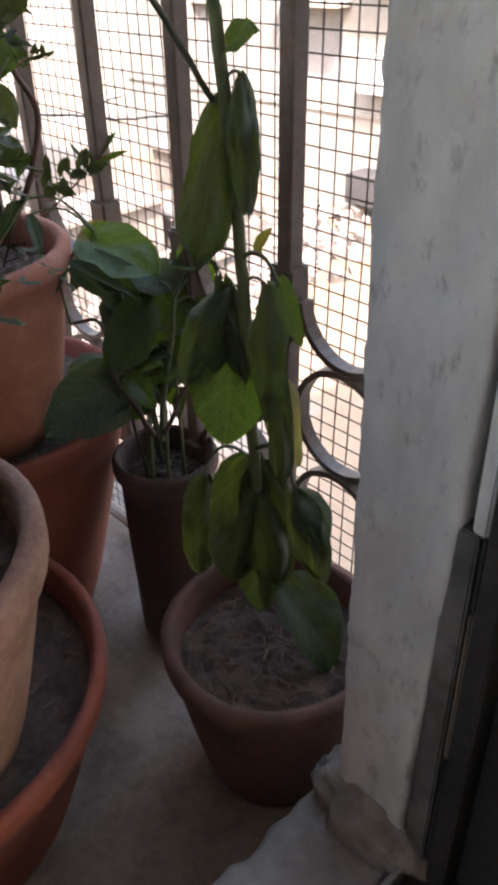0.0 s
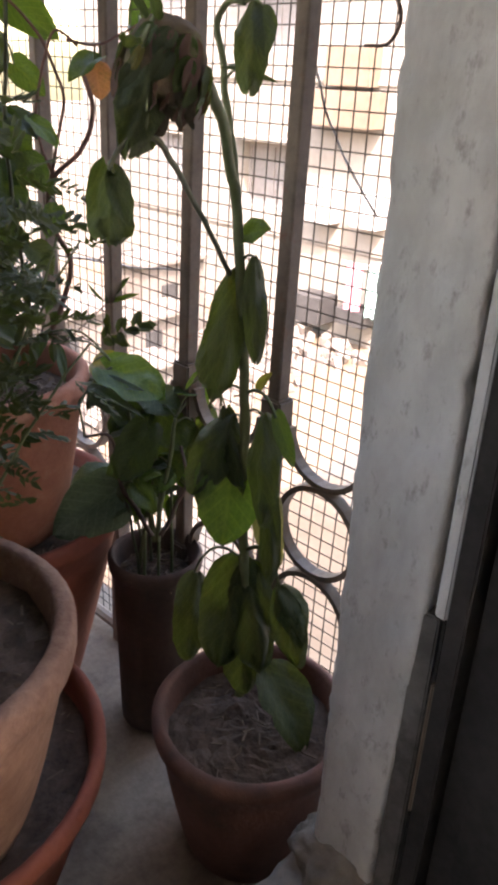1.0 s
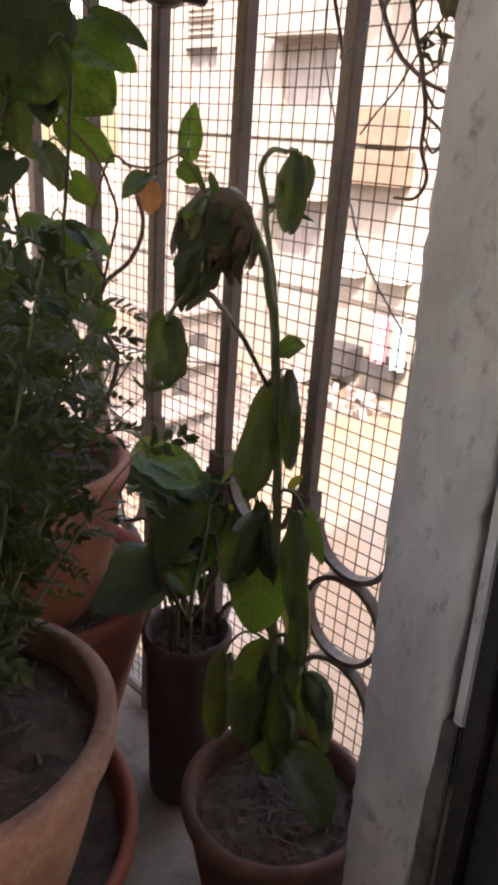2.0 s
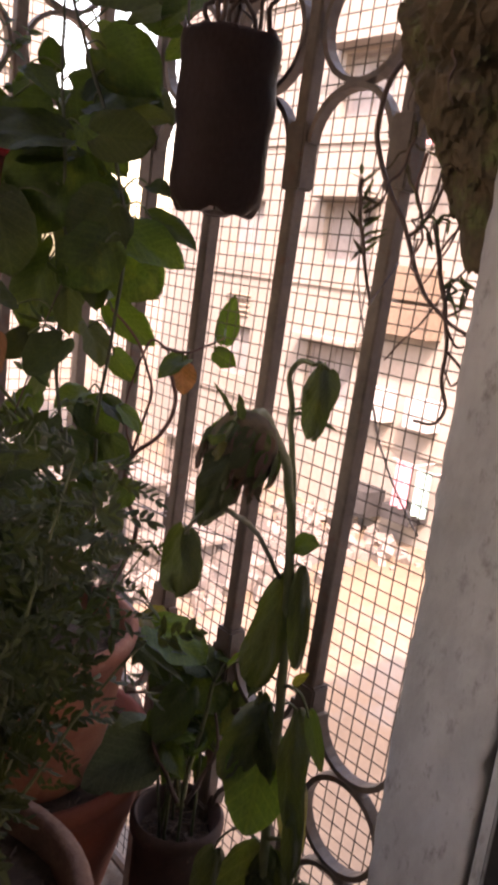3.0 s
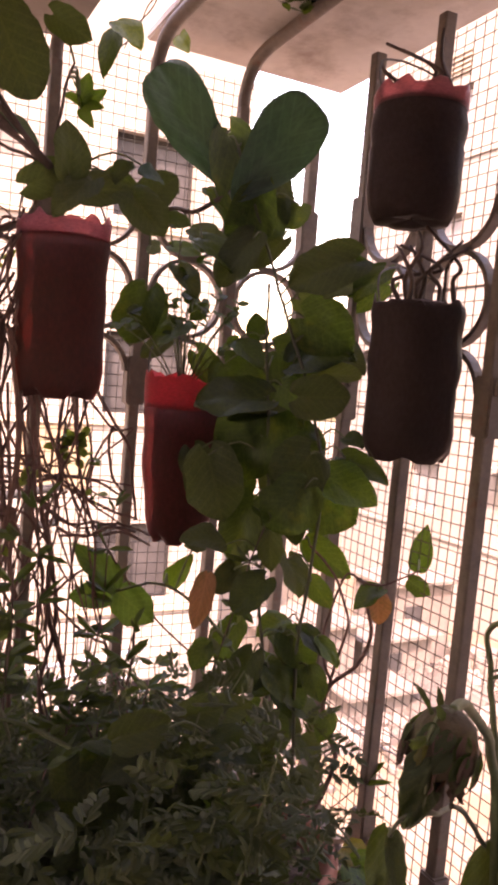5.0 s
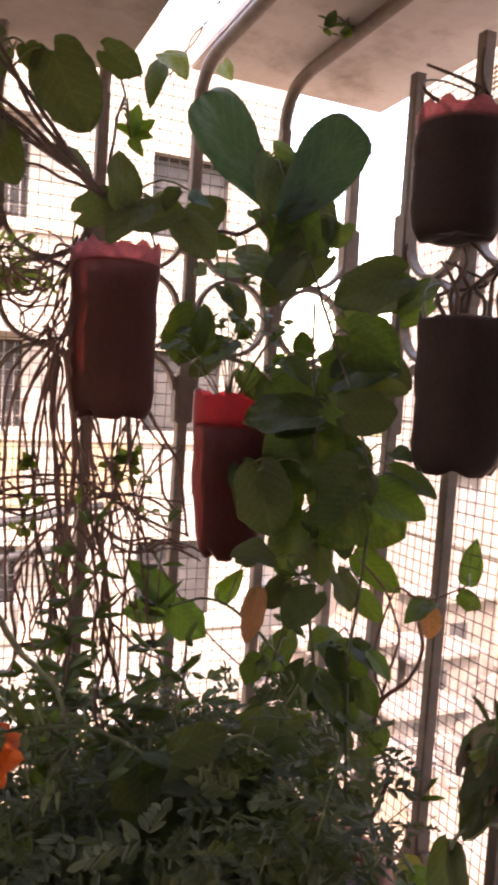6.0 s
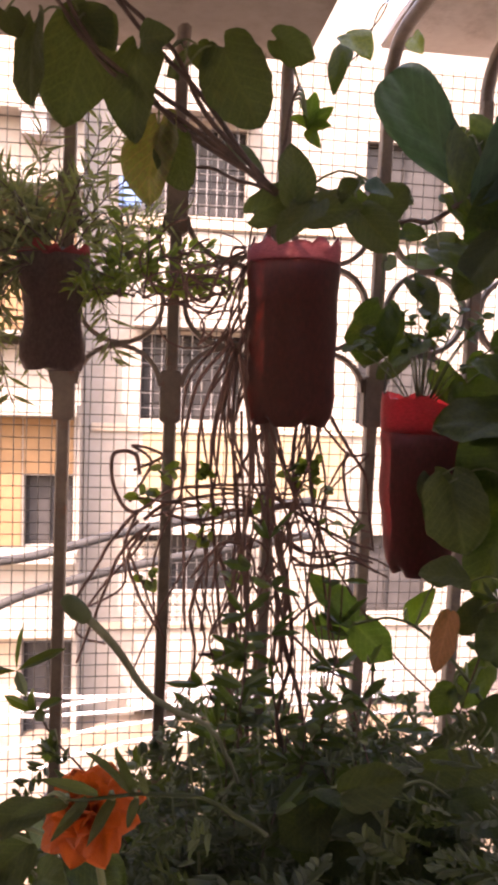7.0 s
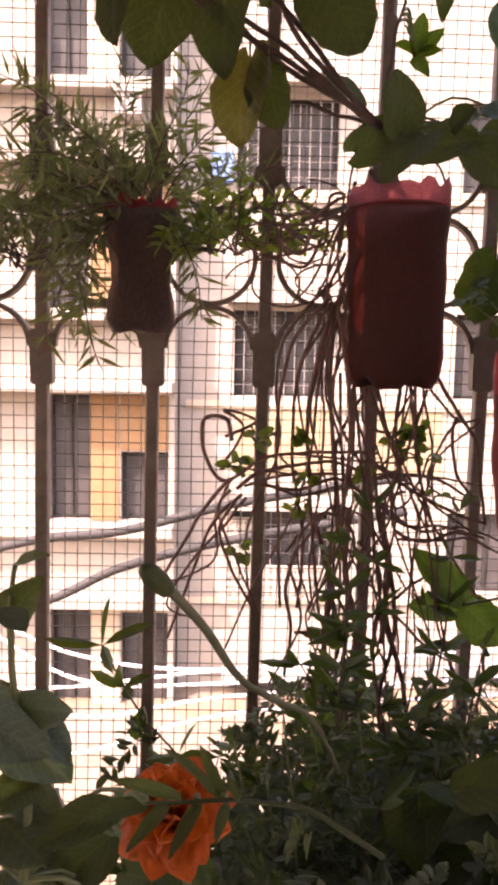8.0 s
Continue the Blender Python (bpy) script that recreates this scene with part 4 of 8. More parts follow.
def withered_head(plant, at, r, face):
    """A hanging sunflower head: a bell of overlapping bracts round a matted core, curled sepals on top, shrivelled petals at its rim."""
    c = Vector(at) - plant.location
    dice = random.Random(17)
    m = Matrix.Translation(c) @ Vector(face).to_track_quat("Z", "Y").to_matrix().to_4x4() @ Matrix.Scale(r / 0.024, 4)
    bm = bmesh.new()
    lathe(bm, [(0.001, -0.022), (0.009, -0.0215), (0.016, -0.016), (0.0205, -0.007), (0.0225, 0.004), (0.0215, 0.014), (0.015, 0.019), (0.001, 0.017)], 40, 0.08, 3)
    for v in bm.verts:
        v.co *= 1 + 0.10 * noise.noise(v.co * 150)
    bmesh.ops.transform(bm, matrix=m, verts=bm.verts)
    smooth(part("flower_head", bm, MATTED, plant, "dark shrivelled flower head"))
    for k in range(44):
        a = k * 2.399 + dice.uniform(-0.2, 0.2)
        ring = k % 4
        h, rad = ((-0.020, 0.008), (-0.014, 0.0175), (-0.004, 0.0225), (0.005, 0.0235))[ring]
        b = m @ Vector((math.cos(a) * rad, math.sin(a) * rad, h))
        far = min(rad + 0.008, 0.0255) + dice.uniform(-0.001, 0.003)
        t = m @ Vector((math.cos(a + 0.25) * far, math.sin(a + 0.25) * far, h + dice.uniform(0.013, 0.020)))
        ob = new("bract", blade("o", (LEAF_DARK, LEAF, WITHERED)[k % 3]))
        ob.parent = plant
        ob.matrix_basis = leaf_pose(b, t, b - c, 1.0) @ Matrix.Diagonal((1.0, 0.62, 0.5, 1))
    for a, reach in ((2.2, 0.020), (2.9, 0.024), (3.7, 0.017), (1.2, 0.014)):
        b = c + Vector((0.011 * math.cos(a), 0.011 * math.sin(a), 0.019))
        ob = new("sepal", blade("l", LEAF_DARK))
        ob.parent = plant
        ob.matrix_basis = leaf_pose(b, b + Vector((0.5 * reach * math.cos(a), 0.5 * reach * math.sin(a), reach)), (-math.cos(a), -math.sin(a), 0.3), 1.0) @ Matrix.Diagonal((1.0, 0.36, 0.5, 1))
    for k in range(26):
        a = k * 2.399
        rad = 0.0225 * dice.uniform(0.6, 1.0)
        b = m @ Vector((math.cos(a) * rad, math.sin(a) * rad, 0.012))
        t = b + Vector((dice.uniform(-0.004, 0.004), dice.uniform(-0.004, 0.004), -dice.uniform(0.008, 0.020)))
        ob = new("petal", blade("w", (WITHERED, MATTED)[k % 2]))
        ob.parent = plant
        ob.matrix_basis = leaf_pose(b, t, Vector((math.cos(a), math.sin(a) - 0.5, 0.2)), 1.0) @ Matrix.Diagonal((1.0, 0.5, 0.5, 1))


def bud_stalk(pts):
    s = thing("flower_bud", pts[0], "green flower bud on a thick slanting stalk", "flower")
    stem(s, "stalk", pts, 0.0013, 0.0020, DARK_STEM)
    bm = bmesh.new()
    lathe(bm, [(0.0005, -0.004), (0.0032, -0.002), (0.0042, 0.003), (0.0040, 0.008), (0.0026, 0.012), (0.0005, 0.013)], 16, 0.1, 1)
    d = (Vector(pts[-1]) - Vector(pts[-2])).normalized()
    m = Matrix.Translation(Vector(pts[-1]) - s.location) @ d.to_track_quat("Z", "Y").to_matrix().to_4x4()
    bmesh.ops.transform(bm, matrix=m, verts=bm.verts)
    smooth(part("bud", bm, LEAF_DARK, s))


def marigold(at, r):
    """A double orange marigold seen from the side, leaning, with ruffled petals in layers."""
    f = thing("marigold_flower", at, "orange marigold bloom half hidden by dark leaves", "flower")
    dice = random.Random(5)
    tilt = Euler((radians(35), radians(-25), 0)).to_matrix()
    for k in range(58):
        lay = k / 58
        a = k * 2.399
        spread = r * (0.25 + 0.9 * (1 - lay))
        b = tilt @ Vector((math.cos(a) * r * 0.12, math.sin(a) * r * 0.12, r * 0.2 * lay))
        t = tilt @ Vector((math.cos(a) * spread, math.sin(a) * spread, r * (0.15 + 0.9 * lay) - 0.35 * r * (1 - lay) * dice.random()))
        ob = new("petal", blade("o", PETAL))
        ob.parent = f
        ob.matrix_basis = leaf_pose(b, t, tilt @ Vector((0, 0, 1)) + Vector((dice.uniform(-0.5, 0.5), dice.uniform(-0.5, 0.5), 0)), 1.0) @ Matrix.Diagonal((1, 0.85, 0.7, 1))
    bm = bmesh.new()
    tube(bm, glide([tilt @ Vector((0, 0, -0.002)), (0.004, 0.010, -0.03), (0.012, 0.03, -0.09), (0.03, 0.06, -0.19)], 5), 0.0018, 0.0016, 7)
    smooth(part("stalk", bm, STEM, f))
    return f


def leaflet(bm, base, tip, normal, width):
    """A small folded blade of four faces."""
    d = tip - base
    side = d.cross(normal)
    if side.length < 1e-7:
        return
    side = side.normalized() * width * 0.5
    n = normal.normalized() * width * 0.18
    if width < 0.005:
        v = [bm.verts.new(p) for p in (base, base + d * 0.4 + side + n, base + d * 0.45, base + d * 0.4 - side + n, tip - n)]
        faces = ((0, 1, 2), (0, 2, 3), (2, 1, 4), (3, 2, 4))
    else:
        v = [bm.verts.new(p) for p in (base, base + d * 0.3 + side * 0.85 + n, base + d * 0.7 + side * 0.9 + n, base + d * 0.5, base + d * 0.3 - side * 0.85 + n, base + d * 0.7 - side * 0.9 + n, tip)]
        faces = ((0, 1, 3), (1, 2, 3), (2, 6, 3), (0, 3, 4), (4, 3, 5), (5, 3, 6))
    for q in faces:
        bm.faces.new([v[i] for i in q])


def wander(dice, start, way, length, droop, steps=9, shake=0.25):
    pts, p, d = [Vector(start)], Vector(start), Vector(way).normalized()
    for _ in range(steps):
        d = (d + Vector([dice.uniform(-shake, shake) for _ in range(3)]) * 0.5 + Vector((0, 0, -droop))).normalized()
        p = p + d * length / steps
        pts.append(p.copy())
    return pts


def bushy(name, at, label, shoots, height, spread, seed, lean=(0, 0), leaf_len=0.045, mat=None, leaflets=7, broad=0.115, keep=None):
    """A marigold bush: stems from one root, each set with feathery leaves of narrow leaflets."""
    dice = random.Random(seed)
    b = thing(name, at, label, "plant")
    foliage = bmesh.new()
    for s in range(shoots):
        a = dice.uniform(0, 2 * math.pi)
        r = spread * math.sqrt(dice.random())
        start = Vector((math.cos(a) * min(r, 0.05), math.sin(a) * min(r, 0.05), 0))
        way = Vector((math.cos(a) * r + lean[0], math.sin(a) * r + lean[1], height * dice.uniform(0.6, 1.0)))
        line = wander(dice, start, way, way.length, 0.02, 10, 0.22)
        if s % 3 == 0:
            bm = bmesh.new()
            tube(bm, line, 0.0022, 0.0008, 6)
            smooth(part("stem", bm, STEM, b))
        for i in range(2, len(line)):
            for _ in range(2):
                d = Vector((dice.uniform(-1, 1), dice.uniform(-1, 1), dice.uniform(-0.25, 0.7))).normalized()
                L = leaf_len * dice.uniform(0.6, 1.2)
                q = line[i] + Vector([dice.uniform(-0.006, 0.006) for _ in range(3)])
                if keep and not keep(q + d * L + Vector(at)):
                    continue
                n = d.cross(Vector((dice.uniform(-1, 1), dice.uniform(-1, 1), 0.2))).normalized()
                side = d.cross(n)
                for k in range(leaflets):
                    f = (k + 1) / (leaflets + 0.5)
                    m = q + d * L * f - Vector((0, 0, 0.25 * L * f * f))
                    for sgn in (-1, 1):
                        if dice.random() < 0.14:
                            continue
                        stray = Vector([dice.uniform(-0.35, 0.35) for _ in range(3)])
                        e = m + (side * sgn * 0.9 + d * 0.75 + stray).normalized() * L * (0.42 - 0.15 * f) * dice.uniform(0.65, 1.25)
                        leaflet(foliage, m, e, n, L * broad)
                leaflet(foliage, q + d * L * 0.9 - Vector((0, 0, 0.2 * L)), q + d * L * 1.3 - Vector((0, 0, 0.35 * L)), n, L * broad * 1.15)
    tagged(part("foliage", foliage, mat or FERN, b), kind="stuff")
    return b

# tall wilted plant in the clay pot
sunflower = thing("wilted_plant", (0.150, -0.560, 0.74), "tall wilted sunflower with drooping leaves and a hanging withered head", "plant")
stem(sunflower, "stem", [(0.165, -0.541, 0.756), (0.165, -0.542, 0.849), (0.165, -0.537, 0.942), (0.165, -0.534, 1.026), (0.165, -0.529, 1.102), (0.165, -0.516, 1.220), (0.152, -0.520, 1.258), (0.126, -0.538, 1.290), (0.092, -0.556, 1.318), (0.062, -0.575, 1.338), (0.040, -0.588, 1.342)], 0.0050, 0.0036, STEM)
stem(sunflower, "side_stem", [(0.165, -0.511, 1.174), (0.105, -0.537, 1.234), (0.023, -0.601, 1.281), (0.002, -0.606, 1.289), (-0.007, -0.601, 1.283), (-0.013, -0.600, 1.273)], 0.0022, 0.0012, DARK_STEM)
stem(sunflower, "side_stem", [(0.165, -0.518, 1.200), (0.166, -0.515, 1.225), (0.165, -0.511, 1.258), (0.165, -0.502, 1.295), (0.165, -0.495, 1.331), (0.165, -0.490, 1.351), (0.165, -0.501, 1.364), (0.165, -0.517, 1.363)], 0.003, 0.0022, STEM)
leaf(sunflower, (-0.008, -0.593, 1.273), (-0.027, -0.616, 1.242), 0.034, "w", LEAF_DARK)
leaf(sunflower, (-0.007, -0.595, 1.270), (-0.018, -0.621, 1.249), 0.014, "o", LEAF_DARK)
stem(sunflower, "leaf_stalk", [(0.165, -0.532, 1.078), (0.165, -0.542, 1.086), (0.165, -0.555, 1.084), (0.165, -0.567, 1.069)], 0.0018, 0.0013, STEM)
stem(sunflower, "leaf_stalk", [(0.165, -0.535, 0.923), (0.165, -0.554, 0.939), (0.165, -0.571, 0.938), (0.165, -0.581, 0.916)], 0.0022, 0.0014, STEM)
stem(sunflower, "leaf_stalk", [(0.165, -0.533, 0.918), (0.165, -0.507, 0.916), (0.165, -0.484, 0.893), (0.165, -0.471, 0.867)], 0.0016, 0.0011, STEM)
stem(sunflower, "leaf_stalk", [(0.165, -0.527, 1.082), (0.165, -0.512, 1.081), (0.165, -0.498, 1.070)], 0.0014, 0.001, STEM)
leaf(sunflower, (0.171, -0.515, 1.176), (0.112, -0.546, 1.090), 0.050, "w", LEAF_DARK)
leaf(sunflower, (0.170, -0.531, 1.192), (0.135, -0.571, 1.128), 0.026, "w", LEAF_DARK)
leaf(sunflower, (0.171, -0.517, 1.205), (0.171, -0.541, 1.217), 0.024, "o", LEAF)
leaf(sunflower, (0.170, -0.513, 1.052), (0.117, -0.524, 1.001), 0.051, "w", LEAF_DARK)
leaf(sunflower, (0.170, -0.516, 1.023), (0.127, -0.549, 0.958), 0.064, "o", LEAF_SUN)
leaf(sunflower, (0.170, -0.504, 1.055), (0.147, -0.552, 0.997), 0.029, "w", LEAF_DARK)
leaf(sunflower, (0.171, -0.548, 1.064), (0.129, -0.587, 0.992), 0.038, "w", LEAF_DARK)
leaf(sunflower, (0.170, -0.563, 1.073), (0.153, -0.598, 1.042), 0.015, "o", LEAF)
leaf(sunflower, (0.170, -0.560, 1.002), (0.133, -0.601, 0.934), 0.026, "w", LEAF_DARK)
leaf(sunflower, (0.170, -0.528, 0.911), (0.114, -0.559, 0.829), 0.078, "w", LEAF_DARK)
leaf(sunflower, (0.170, -0.540, 0.910), (0.138, -0.597, 0.826), 0.062, "w", LEAF_DARK)
leaf(sunflower, (0.170, -0.579, 0.906), (0.147, -0.624, 0.852), 0.047, "w", LEAF_DARK)
leaf(sunflower, (0.169, -0.471, 0.865), (0.128, -0.506, 0.799), 0.051, "w", LEAF_DARK)
leaf(sunflower, (0.170, -0.568, 0.807), (0.169, -0.638, 0.752), 0.064, "o", LEAF_DARK)
leaf(sunflower, (0.170, -0.576, 0.904), (0.158, -0.620, 0.868), 0.030, "w", LEAF_DARK)
leaf(sunflower, (0.170, -0.540, 1.084), (0.168, -0.555, 1.104), 0.010, "o", LEAF_YELLOW)
leaf(sunflower, (0.170, -0.452, 1.057), (0.170, -0.468, 1.081), 0.010, "o", LEAF_SUN)
leaf(sunflower, (0.170, -0.501, 1.048), (0.152, -0.528, 1.028), 0.020, "w", LEAF_DARK)
leaf(sunflower, (0.170, -0.531, 0.867), (0.138, -0.577, 0.799), 0.059, "w", LEAF_DARK)
withered_head(sunflower, (0.031, -0.593, 1.323), 0.0245, (-0.22, 0.10, -0.97))
leaf(sunflower, (0.012, -0.604, 1.322), (-0.011, -0.617, 1.286), 0.036, "w", LEAF_DARK)
leaf(sunflower, (0.014, -0.598, 1.318), (-0.002, -0.612, 1.284), 0.030, "w", LEAF_DARK)
leaf(sunflower, (0.018, -0.600, 1.316), (0.006, -0.610, 1.290), 0.024, "w", MATTED)
leaf(sunflower, (0.010, -0.600, 1.333), (-0.006, -0.606, 1.337), 0.010, "w", LEAF_PALE)
leaf(sunflower, (0.008, -0.602, 1.330), (-0.003, -0.609, 1.322), 0.008, "w", LEAF_YELLOW)
leaf(sunflower, (0.171, -0.520, 1.365), (0.144, -0.545, 1.314), 0.033, "w", LEAF_DARK)
leaf(sunflower, (0.171, -0.528, 1.361), (0.153, -0.551, 1.333), 0.018, "o", LEAF_DARK)
leaf(sunflower, (0.171, -0.516, 1.320), (0.171, -0.547, 1.315), 0.005, "l", LEAF_DARK)
leaf(sunflower, (0.171, -0.510, 1.321), (0.145, -0.514, 1.323), 0.004, "l", LEAF_DARK)

leaf(sunflower, (0.190, -0.530, 0.990), (0.186, -0.545, 0.905), 0.026, "w", DRIED_LEAF)
leaf(sunflower, (0.203, -0.535, 0.968), (0.200, -0.548, 0.895), 0.020, "w", DRIED_LEAF)

# twig and string caught in the side mesh
caught_twig = thing("dry_twig", (0.268, -0.118, 1.105), "thin dry twig caught behind the wire mesh", "twig")
stem(caught_twig, "twig", [(0.268, -0.086, 1.101), (0.268, -0.178, 1.111), (0.268, -0.254, 1.117), (0.268, -0.349, 1.133)], 0.0016, 0.001, GREY_PIPE)
stem(caught_twig, "twig", [(0.268, -0.178, 1.111), (0.268, -0.212, 1.126), (0.268, -0.254, 1.137)], 0.001, 0.0006, GREY_PIPE)
hung_string = thing("hung_string", (0.268, -0.494, 1.337), "thin grey string hanging across the side mesh", "string")
stem(hung_string, "strand", [(0.268, -0.489, 1.357), (0.268, -0.495, 1.335), (0.268, -0.509, 1.297), (0.268, -0.537, 1.256), (0.268, -0.572, 1.219)], 0.0012, 0.001, GREY_PIPE)
stem(hung_string, "strand", [(0.268, -0.477, 1.537), (0.268, -0.455, 1.481), (0.268, -0.457, 1.438), (0.268, -0.471, 1.394), (0.268, -0.482, 1.360)], 0.0009, 0.0008, GREY_PIPE)

# broad-leaved plant in the tall pot
pothos = thing("leafy_plant", (0.190, -0.378, 0.81), "broad-leaved green plant spilling from the tall pot", "plant")
stem(pothos, "stem", [(0.162, -0.413, 0.876), (0.170, -0.392, 0.918), (0.175, -0.367, 0.960), (0.182, -0.345, 1.002), (0.188, -0.329, 1.033)], 0.003, 0.002, STEM)
stem(pothos, "stem", [(0.164, -0.415, 0.876), (0.178, -0.403, 0.913), (0.196, -0.396, 0.951), (0.214, -0.385, 0.993)], 0.003, 0.002, STEM)
stem(pothos, "stem", [(0.151, -0.422, 0.892), (0.148, -0.400, 0.918), (0.144, -0.383, 0.938), (0.150, -0.367, 0.968), (0.149, -0.355, 0.983), (0.132, -0.340, 0.980)], 0.0025, 0.0015, TWIG)
stem(pothos, "stem", [(0.157, -0.428, 0.893), (0.176, -0.429, 0.919), (0.192, -0.428, 0.945), (0.198, -0.412, 0.976)], 0.0025, 0.0015, TWIG)
leaf(pothos, (0.171, -0.328, 1.040), (0.195, -0.391, 1.032), 0.054, "h", LEAF_SUN)
leaf(pothos, (0.184, -0.319, 1.006), (0.195, -0.371, 0.994), 0.053, "h", LEAF)
leaf(pothos, (0.187, -0.281, 1.032), (0.195, -0.320, 1.035), 0.036, "o", LEAF_YELLOW)
leaf(pothos, (0.167, -0.303, 1.018), (0.187, -0.367, 1.002), 0.026, "o", LEAF_DARK)
leaf(pothos, (0.193, -0.330, 0.987), (0.179, -0.371, 0.954), 0.048, "h", LEAF)
leaf(pothos, (0.215, -0.355, 0.996), (0.213, -0.404, 0.968), 0.051, "h", LEAF)
leaf(pothos, (0.180, -0.381, 0.989), (0.136, -0.394, 0.952), 0.040, "h", LEAF)
leaf(pothos, (0.217, -0.372, 0.962), (0.187, -0.397, 0.928), 0.042, "h", LEAF)
leaf(pothos, (0.178, -0.353, 0.954), (0.150, -0.365, 0.941), 0.030, "o", LEAF)
leaf(pothos, (0.166, -0.382, 0.936), (0.174, -0.409, 0.954), 0.026, "o", LEAF_SUN)
leaf(pothos, (0.153, -0.390, 0.941), (0.150, -0.429, 0.926), 0.025, "o", LEAF)
leaf(pothos, (0.242, -0.370, 0.987), (0.251, -0.391, 1.017), 0.036, "o", LEAF)
leaf(pothos, (0.237, -0.385, 1.013), (0.214, -0.385, 1.025), 0.029, "o", LEAF)
leaf(pothos, (0.210, -0.338, 1.005), (0.218, -0.380, 1.003), 0.042, "h", LEAF_DARK)
leaf(pothos, (0.246, -0.385, 0.971), (0.213, -0.403, 0.941), 0.042, "h", LEAF_DARK)
leaf(pothos, (0.178, -0.329, 0.971), (0.192, -0.361, 0.992), 0.036, "h", LEAF_DARK)
leaf(pothos, (0.259, -0.378, 0.995), (0.244, -0.417, 0.963), 0.042, "w", LEAF_DARK)
leaf(pothos, (0.172, -0.321, 1.016), (0.142, -0.328, 1.008), 0.023, "o", LEAF_DARK)
leaf(pothos, (0.162, -0.347, 0.909), (0.172, -0.356, 0.957), 0.030, "o", LEAF_DARK)
leaf(pothos, (0.146, -0.324, 1.030), (0.170, -0.395, 1.012), 0.017, "l", LEAF_GREY)
leaf(pothos, (0.149, -0.324, 1.023), (0.154, -0.374, 1.004), 0.015, "l", LEAF_GREY)
leaf(pothos, (0.158, -0.327, 1.033), (0.178, -0.380, 1.033), 0.014, "l", LEAF_GREY)
leaf(pothos, (0.134, -0.322, 1.026), (0.101, -0.326, 1.015), 0.015, "l", LEAF_GREY)
leaf(pothos, (0.143, -0.328, 1.029), (0.111, -0.343, 1.006), 0.012, "l", LEAF_GREY)
leaf(pothos, (0.136, -0.293, 1.066), (0.122, -0.331, 1.038), 0.013, "l", LEAF)
leaf(pothos, (0.136, -0.274, 1.073), (0.104, -0.290, 1.048), 0.015, "l", LEAF)
leaf(pothos, (0.190, -0.338, 0.912), (0.111, -0.326, 0.884), 0.081, "o", LEAF_GREY)

# curling sprigs over the tall pot and a grey leaf sunk on the red pot's soil
sprig_dice = random.Random(64)
for k in range(9):
    a = sprig_dice.uniform(0, 6.28)
    foot = Vector((0.186 + 0.020 * math.cos(a), -0.380 + 0.020 * math.sin(a), 0.812))
    crown = Vector((sprig_dice.uniform(0.158, 0.212), sprig_dice.uniform(-0.405, -0.345), sprig_dice.uniform(0.885, 0.955)))
    fall = crown + Vector((sprig_dice.uniform(-0.025, 0.025), sprig_dice.uniform(-0.03, 0.005), sprig_dice.uniform(-0.035, -0.008)))
    stem(pothos, "stem", [foot, foot.lerp(crown, 0.6) + Vector((0, 0, 0.012)), crown, fall], 0.0019, 0.0010, (STEM, DARK_STEM)[k % 2])
    for m in range(4):
        p = crown.lerp(fall, m / 3)
        q = p + Vector((sprig_dice.uniform(-0.024, 0.024), sprig_dice.uniform(-0.026, 0.004), sprig_dice.uniform(-0.020, 0.012)))
        leaf(pothos, p, q, sprig_dice.uniform(0.012, 0.020), "wo"[m % 2], (LEAF_SUN, LEAF, LEAF_DARK)[(k + m) % 3], stalk=False)
leaf(pothos, (0.166, -0.352, 0.915), (0.084, -0.352, 0.890), 0.062, "h", LEAF_GREY, stalk=False)

# big vine in the corner
vine = thing("climbing_vine", (0.06, -0.25, 1.02), "climbing vine with many broad dark green leaves", "vine")
stem(vine, "stem", [(0.123, -0.266, 1.046), (0.125, -0.258, 1.159), (0.124, -0.251, 1.254), (0.135, -0.250, 1.349), (0.143, -0.247, 1.444), (0.129, -0.231, 1.537), (0.104, -0.210, 1.623), (0.085, -0.194, 1.691), (0.067, -0.179, 1.752), (0.051, -0.165, 1.808)], 0.0021, 0.0015, DARK_STEM)
stem(vine, "stem", [(0.111, -0.255, 1.095), (0.096, -0.236, 1.220), (0.087, -0.224, 1.313), (0.092, -0.220, 1.408), (0.089, -0.209, 1.521), (0.085, -0.201, 1.597), (0.086, -0.197, 1.660)], 0.0022, 0.0015, DARK_STEM)
stem(vine, "stem", [(0.128, -0.262, 1.045), (0.142, -0.272, 1.072), (0.154, -0.280, 1.099), (0.165, -0.283, 1.144), (0.152, -0.272, 1.181), (0.157, -0.272, 1.219), (0.182, -0.285, 1.246), (0.195, -0.290, 1.279), (0.190, -0.285, 1.310)], 0.003, 0.0022, TRAIL)
stem(vine, "stem", [(0.153, -0.271, 1.206), (0.165, -0.274, 1.257), (0.172, -0.276, 1.296), (0.157, -0.263, 1.345), (0.134, -0.247, 1.374)], 0.0018, 0.0014, TRAIL)
stem(vine, "stem", [(0.158, -0.273, 1.225), (0.149, -0.264, 1.268), (0.158, -0.266, 1.313), (0.171, -0.271, 1.346), (0.187, -0.281, 1.335)], 0.0016, 0.0012, TRAIL)
stem(vine, "stem", [(0.179, -0.276, 1.340), (0.201, -0.289, 1.336), (0.222, -0.301, 1.346), (0.237, -0.309, 1.355)], 0.0014, 0.001, TRAIL)
